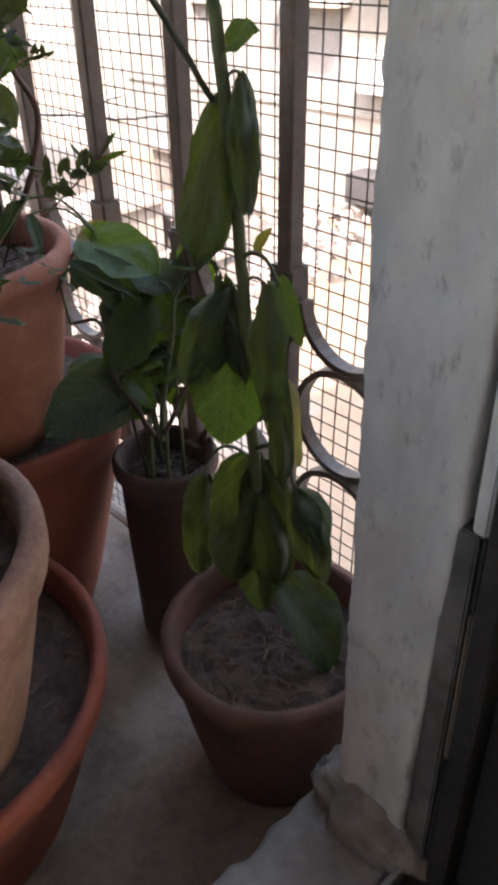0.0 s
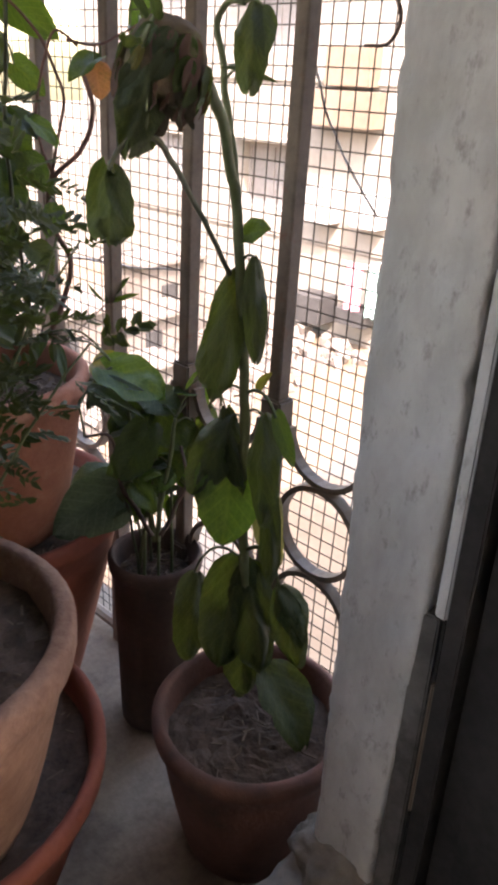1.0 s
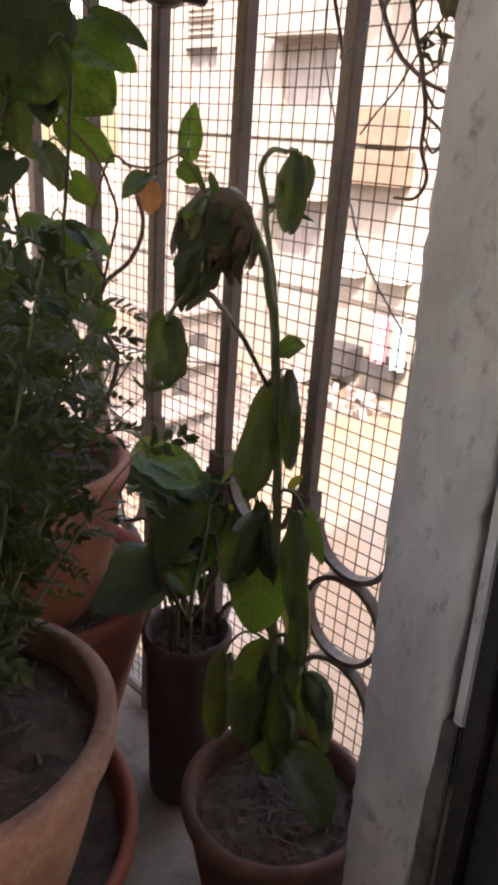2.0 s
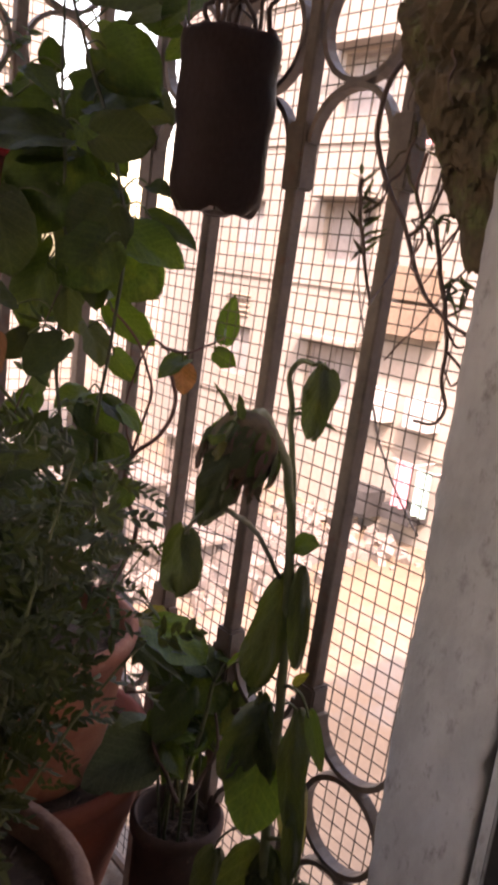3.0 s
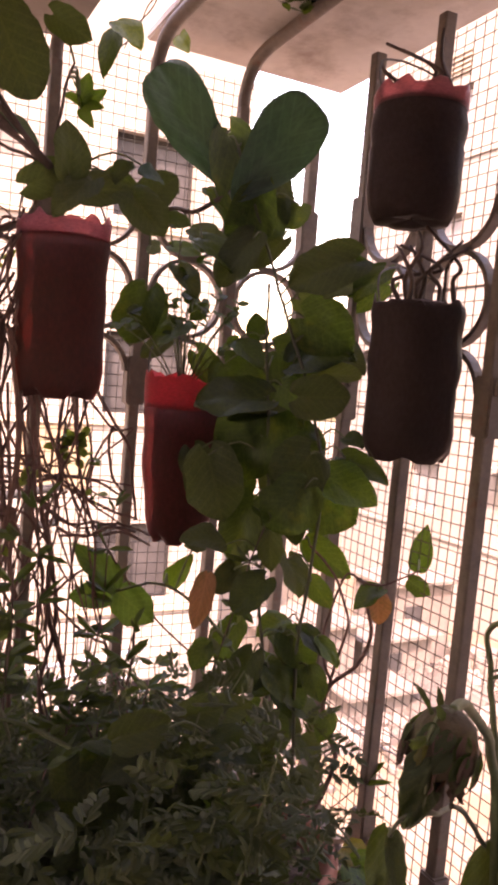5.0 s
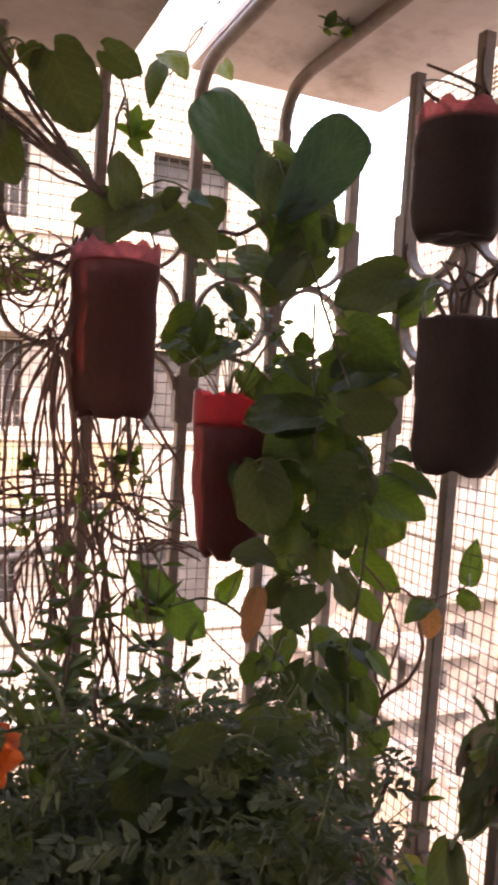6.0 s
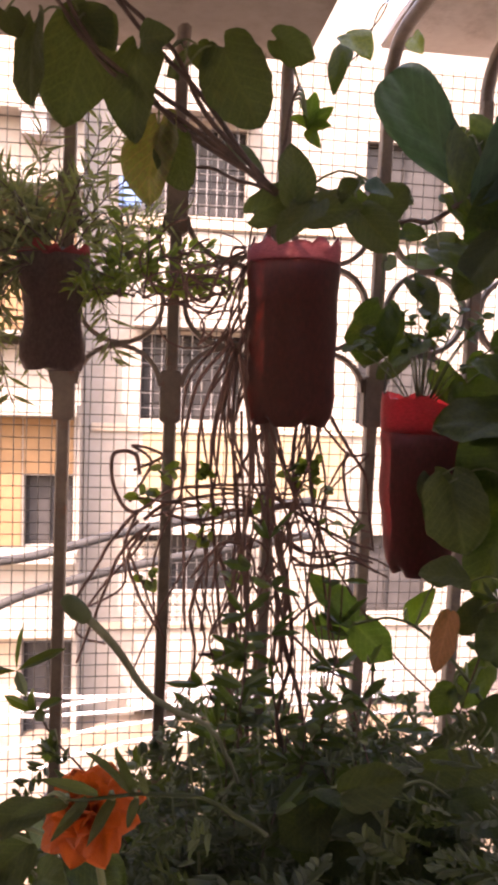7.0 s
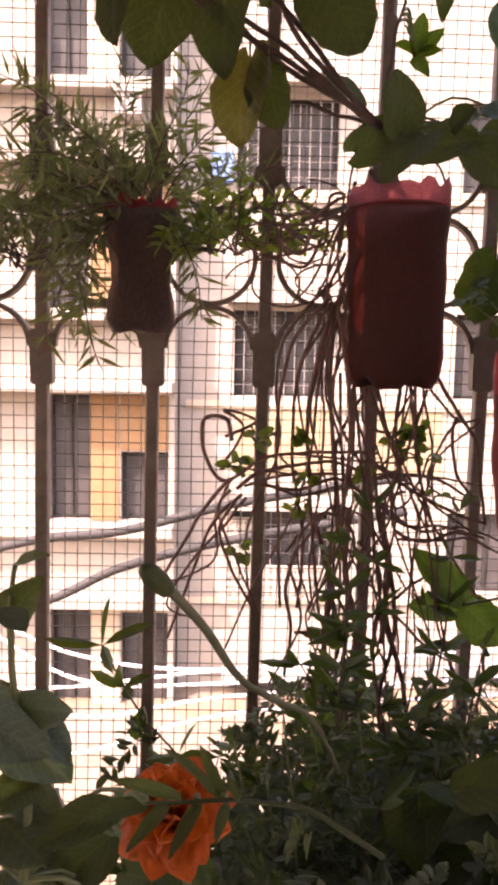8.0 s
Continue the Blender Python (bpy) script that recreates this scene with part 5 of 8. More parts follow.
stem(vine, "stem", [(0.085, -0.230, 1.219), (0.056, -0.210, 1.260), (0.033, -0.194, 1.290), (0.005, -0.176, 1.312), (-0.017, -0.163, 1.317), (-0.055, -0.142, 1.304)], 0.0022, 0.0014, STEM)
stem(vine, "stem", [(0.053, -0.170, 1.764), (0.013, -0.148, 1.735), (-0.006, -0.137, 1.736), (-0.036, -0.120, 1.734), (-0.075, -0.095, 1.752)], 0.003, 0.0018, TWIG)
leaf(vine, (0.056, -0.142, 1.766), (-0.030, -0.098, 1.902), 0.070, "r", LEAF_BLUE_CAST, stalk=False)
leaf(vine, (0.042, -0.178, 1.746), (0.112, -0.234, 1.852), 0.074, "r", LEAF_BLUE_CAST)
leaf(vine, (0.046, -0.151, 1.822), (0.072, -0.198, 1.709), 0.060, "h", LEAF)
leaf(vine, (0.056, -0.106, 1.830), (0.079, -0.148, 1.754), 0.034, "h", LEAF)
leaf(vine, (0.089, -0.145, 1.823), (0.114, -0.191, 1.727), 0.042, "h", LEAF_DARK)
leaf(vine, (0.029, -0.138, 1.765), (0.046, -0.174, 1.731), 0.038, "o", LEAF)
leaf(vine, (-0.064, -0.053, 1.945), (-0.081, -0.071, 1.884), 0.027, "o", LEAF)
leaf(vine, (-0.077, -0.105, 1.932), (-0.059, -0.141, 1.901), 0.038, "o", LEAF_PALE)
leaf(vine, (0.005, -0.080, 1.947), (0.005, -0.105, 1.922), 0.022, "o", LEAF_PALE)
leaf(vine, (-0.077, -0.075, 1.768), (-0.047, -0.117, 1.754), 0.041, "o", LEAF)
leaf(vine, (-0.042, -0.131, 1.752), (-0.020, -0.167, 1.755), 0.038, "h", LEAF)
leaf(vine, (-0.011, -0.123, 1.729), (0.003, -0.155, 1.718), 0.017, "h", LEAF)
leaf(vine, (-0.038, -0.103, 1.764), (-0.029, -0.133, 1.746), 0.017, "h", LEAF)
leaf(vine, (-0.023, -0.093, 1.728), (-0.003, -0.128, 1.723), 0.039, "h", LEAF)
leaf(vine, (0.016, -0.071, 1.706), (0.038, -0.108, 1.698), 0.021, "h", LEAF)
leaf(vine, (0.000, -0.040, 1.709), (0.001, -0.064, 1.700), 0.019, "h", LEAF_DARK)
leaf(vine, (-0.071, -0.141, 1.762), (-0.070, -0.164, 1.766), 0.023, "o", LEAF)
leaf(vine, (0.025, -0.104, 1.725), (0.052, -0.145, 1.704), 0.039, "o", LEAF_DARK)
leaf(vine, (0.015, -0.165, 1.702), (0.050, -0.211, 1.670), 0.048, "h", LEAF)
leaf(vine, (0.055, -0.142, 1.719), (0.079, -0.182, 1.684), 0.035, "h", LEAF_DARK)
leaf(vine, (0.012, -0.104, 1.679), (0.027, -0.138, 1.646), 0.032, "h", LEAF_DARK)
leaf(vine, (0.060, -0.200, 1.705), (0.020, -0.204, 1.651), 0.042, "h", LEAF_DARK)
leaf(vine, (0.109, -0.179, 1.714), (0.069, -0.182, 1.676), 0.023, "h", LEAF_DARK)
leaf(vine, (0.064, -0.173, 1.703), (0.043, -0.186, 1.668), 0.022, "h", LEAF)
leaf(vine, (-0.024, -0.103, 1.646), (-0.049, -0.117, 1.586), 0.055, "h", LEAF)
leaf(vine, (-0.004, -0.092, 1.634), (-0.032, -0.102, 1.589), 0.030, "h", LEAF)
leaf(vine, (-0.016, -0.070, 1.643), (-0.035, -0.085, 1.606), 0.028, "h", LEAF)
leaf(vine, (0.020, -0.113, 1.612), (-0.019, -0.114, 1.590), 0.045, "h", LEAF)
leaf(vine, (0.058, -0.071, 1.645), (0.048, -0.090, 1.622), 0.024, "h", LEAF)
leaf(vine, (0.014, -0.076, 1.592), (-0.019, -0.082, 1.572), 0.024, "h", LEAF_DARK)
leaf(vine, (0.149, -0.269, 1.686), (0.079, -0.254, 1.657), 0.057, "h", LEAF_DARK)
leaf(vine, (0.192, -0.262, 1.683), (0.153, -0.264, 1.649), 0.035, "h", LEAF)
leaf(vine, (0.180, -0.245, 1.670), (0.130, -0.240, 1.650), 0.031, "h", LEAF_DARK)
leaf(vine, (0.210, -0.206, 1.676), (0.143, -0.189, 1.697), 0.046, "h", LEAF)
leaf(vine, (0.265, -0.175, 1.681), (0.219, -0.174, 1.645), 0.025, "h", LEAF)
leaf(vine, (0.218, -0.172, 1.705), (0.178, -0.174, 1.675), 0.031, "h", LEAF)
leaf(vine, (0.088, -0.178, 1.597), (0.075, -0.191, 1.624), 0.028, "o", LEAF)
leaf(vine, (0.050, -0.196, 1.593), (0.068, -0.232, 1.570), 0.037, "o", LEAF)
leaf(vine, (0.128, -0.207, 1.626), (0.166, -0.255, 1.596), 0.066, "h", LEAF)
leaf(vine, (0.142, -0.168, 1.650), (0.163, -0.206, 1.625), 0.030, "h", LEAF_DARK)
leaf(vine, (0.172, -0.201, 1.604), (0.196, -0.241, 1.573), 0.037, "h", LEAF_DARK)
leaf(vine, (0.110, -0.179, 1.587), (0.150, -0.228, 1.551), 0.061, "h", LEAF)
leaf(vine, (0.141, -0.135, 1.563), (0.179, -0.185, 1.520), 0.046, "h", LEAF)
leaf(vine, (0.105, -0.122, 1.559), (0.143, -0.171, 1.520), 0.043, "h", LEAF)
leaf(vine, (0.119, -0.205, 1.574), (0.160, -0.250, 1.600), 0.060, "h", LEAF)
leaf(vine, (0.150, -0.184, 1.599), (0.168, -0.219, 1.582), 0.026, "h", LEAF)
leaf(vine, (0.157, -0.196, 1.603), (0.183, -0.236, 1.586), 0.027, "h", LEAF)
leaf(vine, (0.098, -0.220, 1.548), (0.112, -0.253, 1.528), 0.037, "h", LEAF_SUN)
leaf(vine, (0.114, -0.200, 1.528), (0.124, -0.231, 1.505), 0.018, "h", LEAF)
leaf(vine, (0.094, -0.156, 1.537), (0.089, -0.178, 1.518), 0.027, "h", LEAF)
leaf(vine, (0.054, -0.162, 1.568), (0.078, -0.203, 1.521), 0.055, "h", LEAF)
leaf(vine, (0.048, -0.096, 1.580), (0.070, -0.136, 1.538), 0.034, "h", LEAF)
leaf(vine, (0.051, -0.100, 1.535), (0.047, -0.123, 1.503), 0.027, "h", LEAF)
leaf(vine, (0.073, -0.229, 1.534), (-0.001, -0.210, 1.533), 0.057, "h", LEAF)
leaf(vine, (0.081, -0.196, 1.540), (0.037, -0.195, 1.519), 0.026, "h", LEAF)
leaf(vine, (0.093, -0.202, 1.520), (0.042, -0.196, 1.512), 0.027, "h", LEAF)
leaf(vine, (0.093, -0.208, 1.515), (0.034, -0.202, 1.441), 0.081, "h", LEAF)
leaf(vine, (0.107, -0.191, 1.506), (0.076, -0.200, 1.459), 0.051, "h", LEAF_DARK)
leaf(vine, (0.129, -0.173, 1.520), (0.088, -0.176, 1.471), 0.049, "h", LEAF_DARK)
leaf(vine, (0.027, -0.194, 1.467), (0.034, -0.227, 1.401), 0.063, "h", LEAF_DARK)
leaf(vine, (0.055, -0.180, 1.484), (0.043, -0.200, 1.438), 0.039, "h", LEAF_DARK)
leaf(vine, (0.022, -0.163, 1.466), (0.034, -0.197, 1.412), 0.043, "h", LEAF_DARK)
leaf(vine, (0.116, -0.184, 1.495), (0.155, -0.231, 1.483), 0.056, "h", LEAF)
leaf(vine, (0.143, -0.172, 1.491), (0.166, -0.210, 1.484), 0.036, "h", LEAF)
leaf(vine, (0.129, -0.143, 1.490), (0.150, -0.179, 1.479), 0.029, "h", LEAF)
leaf(vine, (0.127, -0.244, 1.475), (0.090, -0.249, 1.431), 0.069, "h", LEAF_DARK)
leaf(vine, (0.117, -0.191, 1.495), (0.094, -0.204, 1.460), 0.049, "h", LEAF)
leaf(vine, (0.120, -0.195, 1.452), (0.098, -0.207, 1.422), 0.048, "h", LEAF_DARK)
leaf(vine, (0.145, -0.281, 1.498), (0.150, -0.308, 1.495), 0.025, "o", LEAF)
leaf(vine, (0.150, -0.235, 1.449), (0.193, -0.285, 1.434), 0.055, "h", LEAF_SUN)
leaf(vine, (0.185, -0.227, 1.470), (0.220, -0.273, 1.452), 0.033, "h", LEAF)
leaf(vine, (0.184, -0.215, 1.454), (0.204, -0.251, 1.439), 0.034, "h", LEAF)
leaf(vine, (0.155, -0.192, 1.430), (0.196, -0.242, 1.397), 0.069, "h", LEAF)
leaf(vine, (0.167, -0.139, 1.392), (0.200, -0.183, 1.369), 0.039, "h", LEAF_DARK)
leaf(vine, (0.188, -0.165, 1.425), (0.216, -0.208, 1.388), 0.046, "h", LEAF)
leaf(vine, (0.113, -0.260, 1.440), (0.072, -0.262, 1.397), 0.063, "h", LEAF)
leaf(vine, (0.143, -0.211, 1.420), (0.117, -0.222, 1.382), 0.038, "h", LEAF)
leaf(vine, (0.112, -0.222, 1.429), (0.079, -0.229, 1.397), 0.033, "h", LEAF)
leaf(vine, (0.090, -0.189, 1.416), (0.054, -0.196, 1.347), 0.053, "h", LEAF)
leaf(vine, (0.124, -0.141, 1.403), (0.107, -0.158, 1.349), 0.038, "h", LEAF)
leaf(vine, (0.098, -0.152, 1.433), (0.068, -0.162, 1.380), 0.031, "h", LEAF)
leaf(vine, (0.095, -0.223, 1.390), (0.087, -0.245, 1.347), 0.031, "o", LEAF_DARK)
leaf(vine, (0.125, -0.207, 1.406), (0.128, -0.235, 1.376), 0.033, "h", LEAF)
leaf(vine, (0.135, -0.149, 1.390), (0.138, -0.176, 1.371), 0.022, "h", LEAF_DARK)
leaf(vine, (0.183, -0.179, 1.381), (0.166, -0.194, 1.352), 0.016, "h", LEAF)
leaf(vine, (0.140, -0.224, 1.376), (0.175, -0.270, 1.342), 0.037, "o", LEAF_SUN)
leaf(vine, (0.131, -0.206, 1.349), (0.139, -0.236, 1.315), 0.039, "h", LEAF_DARK)
leaf(vine, (0.140, -0.146, 1.353), (0.147, -0.175, 1.337), 0.018, "h", LEAF_DARK)
leaf(vine, (0.171, -0.196, 1.318), (0.182, -0.228, 1.293), 0.026, "h", LEAF)
leaf(vine, (0.076, -0.254, 1.341), (0.038, -0.257, 1.312), 0.041, "h", LEAF)
leaf(vine, (0.079, -0.190, 1.340), (0.038, -0.191, 1.313), 0.029, "h", LEAF_DARK)
leaf(vine, (0.064, -0.203, 1.339), (0.036, -0.212, 1.319), 0.027, "h", LEAF_DARK)
leaf(vine, (0.132, -0.215, 1.281), (0.091, -0.216, 1.272), 0.039, "o", LEAF)
leaf(vine, (0.119, -0.238, 1.270), (0.136, -0.274, 1.240), 0.041, "h", LEAF)
leaf(vine, (0.121, -0.215, 1.237), (0.122, -0.240, 1.219), 0.019, "h", LEAF_DARK)
leaf(vine, (0.113, -0.197, 1.227), (0.131, -0.233, 1.197), 0.029, "h", LEAF)
leaf(vine, (0.219, -0.272, 1.327), (0.178, -0.273, 1.314), 0.035, "o", LEAF)
leaf(vine, (0.214, -0.269, 1.323), (0.205, -0.289, 1.294), 0.031, "o", LEAF_ORANGE)
leaf(vine, (0.270, -0.269, 1.344), (0.265, -0.284, 1.401), 0.028, "o", LEAF)
leaf(vine, (0.253, -0.274, 1.336), (0.261, -0.302, 1.326), 0.024, "o", LEAF)
leaf(vine, (0.024, -0.221, 1.342), (0.005, -0.237, 1.286), 0.027, "o", LEAF_ORANGE)
leaf(vine, (0.017, -0.123, 1.301), (0.033, -0.152, 1.344), 0.027, "o", LEAF_SUN)
leaf(vine, (-0.055, -0.151, 1.309), (-0.100, -0.143, 1.366), 0.041, "o", LEAF_FRESH)
leaf(vine, (-0.051, -0.128, 1.293), (-0.100, -0.121, 1.298), 0.034, "o", LEAF_FRESH)
leaf(vine, (-0.047, -0.134, 1.301), (-0.021, -0.174, 1.277), 0.048, "o", LEAF_FRESH)
leaf(vine, (0.041, -0.165, 1.360), (0.016, -0.173, 1.363), 0.026, "o", LEAF_DARK)
leaf(vine, (0.093, -0.183, 1.757), (0.042, -0.180, 1.710), 0.065, "h", LEAF)
leaf(vine, (0.104, -0.133, 1.752), (0.080, -0.145, 1.717), 0.030, "h", LEAF)
leaf(vine, (0.129, -0.176, 1.755), (0.111, -0.191, 1.728), 0.032, "h", LEAF)
leaf(vine, (0.065, -0.149, 1.789), (0.074, -0.175, 1.818), 0.055, "h", LEAF)
leaf(vine, (0.071, -0.119, 1.810), (0.076, -0.148, 1.771), 0.035, "h", LEAF_DARK)
leaf(vine, (0.098, -0.120, 1.785), (0.105, -0.149, 1.760), 0.025, "h", LEAF)
leaf(vine, (0.046, -0.213, 1.370), (-0.002, -0.207, 1.382), 0.049, "o", LEAF_DARK)
leaf(vine, (0.099, -0.257, 1.537), (0.133, -0.300, 1.541), 0.046, "h", LEAF_DARK)
leaf(vine, (0.122, -0.213, 1.551), (0.134, -0.245, 1.539), 0.023, "h", LEAF)
leaf(vine, (0.137, -0.231, 1.565), (0.166, -0.271, 1.566), 0.027, "h", LEAF_DARK)
leaf(vine, (0.068, -0.254, 1.261), (0.042, -0.265, 1.224), 0.036, "h", LEAF)
leaf(vine, (0.099, -0.242, 1.239), (0.073, -0.252, 1.219), 0.017, "h", LEAF_DARK)
leaf(vine, (0.118, -0.231, 1.272), (0.109, -0.251, 1.242), 0.021, "h", LEAF_DARK)
leaf(vine, (0.111, -0.232, 1.229), (0.131, -0.269, 1.201), 0.044, "h", LEAF)
leaf(vine, (0.118, -0.177, 1.226), (0.114, -0.200, 1.196), 0.027, "h", LEAF)
leaf(vine, (0.126, -0.192, 1.210), (0.142, -0.228, 1.175), 0.032, "h", LEAF_DARK)
leaf(vine, (0.079, -0.189, 1.271), (0.048, -0.197, 1.231), 0.033, "h", LEAF)
leaf(vine, (0.102, -0.169, 1.295), (0.080, -0.181, 1.266), 0.024, "h", LEAF_DARK)
leaf(vine, (0.072, -0.154, 1.253), (0.060, -0.172, 1.232), 0.017, "h", LEAF_DARK)
leaf(vine, (0.139, -0.208, 1.156), (0.105, -0.213, 1.128), 0.046, "h", LEAF_DARK)
leaf(vine, (0.137, -0.153, 1.149), (0.099, -0.157, 1.121), 0.034, "h", LEAF)
leaf(vine, (0.125, -0.166, 1.150), (0.088, -0.169, 1.126), 0.029, "h", LEAF)
leaf(vine, (0.036, -0.209, 1.262), (0.012, -0.221, 1.237), 0.031, "o", LEAF)
leaf(vine, (0.113, -0.214, 1.266), (0.125, -0.252, 1.245), 0.035, "o", LEAF)
leaf(vine, (0.133, -0.239, 1.280), (0.144, -0.276, 1.262), 0.031, "o", LEAF)
leaf(vine, (0.088, -0.256, 1.242), (0.093, -0.288, 1.221), 0.031, "h", LEAF)
leaf(vine, (0.118, -0.224, 1.201), (0.125, -0.258, 1.184), 0.022, "h", LEAF)
leaf(vine, (0.133, -0.227, 1.234), (0.133, -0.255, 1.217), 0.023, "h", LEAF)
leaf(vine, (0.131, -0.266, 1.244), (0.132, -0.297, 1.217), 0.031, "o", LEAF)
leaf(vine, (0.131, -0.242, 1.195), (0.144, -0.279, 1.185), 0.030, "h", LEAF_DARK)
leaf(vine, (0.136, -0.219, 1.187), (0.150, -0.256, 1.182), 0.019, "h", LEAF)
leaf(vine, (0.147, -0.215, 1.165), (0.142, -0.239, 1.147), 0.016, "h", LEAF_DARK)
leaf(vine, (0.089, -0.256, 1.191), (0.095, -0.291, 1.167), 0.036, "o", LEAF)
leaf(vine, (0.137, -0.254, 1.158), (0.144, -0.287, 1.139), 0.032, "o", LEAF_DARK)
leaf(vine, (0.141, -0.265, 1.275), (0.149, -0.300, 1.255), 0.025, "o", LEAF_SUN)
leaf(vine, (0.149, -0.291, 1.200), (0.127, -0.305, 1.176), 0.024, "o", LEAF)
leaf(vine, (0.076, -0.231, 1.221), (0.087, -0.264, 1.220), 0.031, "o", LEAF)
leaf(vine, (0.132, -0.249, 1.116), (0.143, -0.284, 1.107), 0.032, "o", LEAF_DARK)

# broad leaves hanging in from above the dark bottle
creeper = thing("hanging_creeper", (-0.135, -0.165, 1.69), "broad-leaved creeper rooted in the hanging red bottle", "vine")
for k, (mid, far) in enumerate((((-0.252, -0.226, 1.800), (-0.375, -0.196, 1.935)), ((-0.250, -0.228, 1.788), (-0.372, -0.200, 1.905)), ((-0.236, -0.228, 1.812), (-0.350, -0.198, 1.950)), ((-0.244, -0.232, 1.776), (-0.345, -0.210, 1.862)), ((-0.232, -0.231, 1.796), (-0.318, -0.206, 1.905)))):
    sway = 0.006 * (k - 2)
    stem(creeper, "stem", [(-0.130, -0.159, 1.719), (-0.158 - sway * 0.4, -0.225, 1.726), (-0.180 + sway * 0.3, -0.243, 1.738), mid, (Vector(mid) + Vector(far)) / 2 + Vector((sway, 0, -0.008 + sway)), far], 0.0028, 0.0020, TWIG)
stem(creeper, "stem", [(-0.131, -0.159, 1.725), (-0.164, -0.243, 1.750), (-0.158, -0.240, 1.800), (-0.151, -0.239, 1.825)], 0.002, 0.0012, TWIG)
stem(creeper, "stem", [(-0.170, -0.235, 1.733), (-0.205, -0.232, 1.742), (-0.232, -0.226, 1.752), (-0.262, -0.216, 1.748)], 0.0018, 0.0012, TWIG)
leaf(creeper, (-0.337, -0.182, 1.885), (-0.360, -0.205, 1.790), 0.066, "h", LEAF_DARK)
leaf(creeper, (-0.383, -0.209, 1.869), (-0.388, -0.235, 1.793), 0.037, "h", LEAF_DARK)
leaf(creeper, (-0.292, -0.217, 1.852), (-0.300, -0.242, 1.770), 0.054, "h", LEAF_DARK)
leaf(creeper, (-0.249, -0.192, 1.864), (-0.264, -0.213, 1.835), 0.036, "o", LEAF_DARK)
leaf(creeper, (-0.240, -0.213, 1.862), (-0.229, -0.238, 1.831), 0.025, "o", LEAF_DARK)
leaf(creeper, (-0.219, -0.240, 1.850), (-0.194, -0.269, 1.781), 0.058, "h", LEAF_DARK)
leaf(creeper, (-0.175, -0.254, 1.855), (-0.150, -0.280, 1.833), 0.028, "h", LEAF_DARK)
leaf(creeper, (-0.273, -0.211, 1.791), (-0.290, -0.234, 1.722), 0.058, "h", LEAF_YELLOW)
leaf(creeper, (-0.263, -0.218, 1.784), (-0.251, -0.245, 1.730), 0.038, "h", LEAF_DARK)
leaf(creeper, (-0.212, -0.218, 1.774), (-0.180, -0.245, 1.749), 0.022, "o", LEAF_GREY)
leaf(creeper, (-0.156, -0.261, 1.722), (-0.156, -0.277, 1.765), 0.037, "h", LEAF_DARK)
leaf(creeper, (-0.186, -0.229, 1.713), (-0.150, -0.253, 1.730), 0.032, "h", LEAF_DARK)
leaf(creeper, (-0.143, -0.245, 1.712), (-0.099, -0.271, 1.719), 0.038, "h", LEAF_DARK)
leaf(creeper, (-0.136, -0.261, 1.719), (-0.173, -0.279, 1.685), 0.033, "h", LEAF_DARK)
leaf(creeper, (-0.081, -0.230, 1.709), (-0.052, -0.251, 1.741), 0.035, "h", LEAF_DARK)
leaf(creeper, (-0.094, -0.254, 1.713), (-0.070, -0.280, 1.681), 0.037, "h", LEAF_DARK)
leaf(creeper, (-0.115, -0.255, 1.726), (-0.106, -0.276, 1.736), 0.022, "o", LEAF_DARK)
leaf(creeper, (-0.076, -0.278, 1.728), (-0.101, -0.295, 1.728), 0.024, "o", LEAF_BLUE_CAST)
leaf(creeper, (-0.347, -0.185, 1.893), (-0.315, -0.212, 1.860), 0.038, "h", LEAF_DARK)
leaf(creeper, (-0.408, -0.206, 1.878), (-0.394, -0.231, 1.850), 0.025, "h", LEAF_DARK)
leaf(creeper, (-0.290, -0.237, 1.852), (-0.266, -0.261, 1.849), 0.029, "o", LEAF_DARK)
leaf(creeper, (-0.131, -0.185, 1.810), (-0.128, -0.203, 1.833), 0.017, "o", LEAF_SUN)
leaf(creeper, (-0.129, -0.176, 1.810), (-0.110, -0.198, 1.823), 0.016, "o", LEAF_SUN)
leaf(creeper, (-0.129, -0.177, 1.810), (-0.112, -0.200, 1.806), 0.014, "o", LEAF_SUN)
leaf(creeper, (-0.132, -0.190, 1.803), (-0.125, -0.213, 1.782), 0.014, "o", LEAF_SUN)
leaf(creeper, (-0.131, -0.187, 1.807), (-0.149, -0.204, 1.810), 0.016, "o", LEAF_SUN)
leaf(creeper, (-0.132, -0.191, 1.805), (-0.142, -0.208, 1.825), 0.015, "o", LEAF_SUN)

# seed stalk and marigold
bud_stalk([(-0.205, -0.380, 1.262), (-0.232, -0.460, 1.338), (-0.258, -0.540, 1.388), (-0.277, -0.577, 1.415), (-0.290, -0.589, 1.439), (-0.298, -0.598, 1.452), (-0.306, -0.602, 1.461)])
bloom = marigold((-0.301, -0.621, 1.383), 0.021)
stem(bloom, "leaf_stalk", [(-0.232, -0.652, 1.389), (-0.250, -0.649, 1.400), (-0.274, -0.647, 1.405), (-0.292, -0.646, 1.404), (-0.308, -0.645, 1.403)], 0.001, 0.0006, LEAF_DARK)
leaf(bloom, (-0.285, -0.644, 1.405), (-0.300, -0.660, 1.430), 0.006, "o", LEAF_DARK)
leaf(bloom, (-0.297, -0.645, 1.405), (-0.316, -0.662, 1.421), 0.005, "o", LEAF_DARK)
leaf(bloom, (-0.291, -0.639, 1.399), (-0.300, -0.659, 1.393), 0.005, "o", LEAF_DARK)
leaf(bloom, (-0.301, -0.641, 1.401), (-0.312, -0.661, 1.397), 0.005, "o", LEAF_DARK)
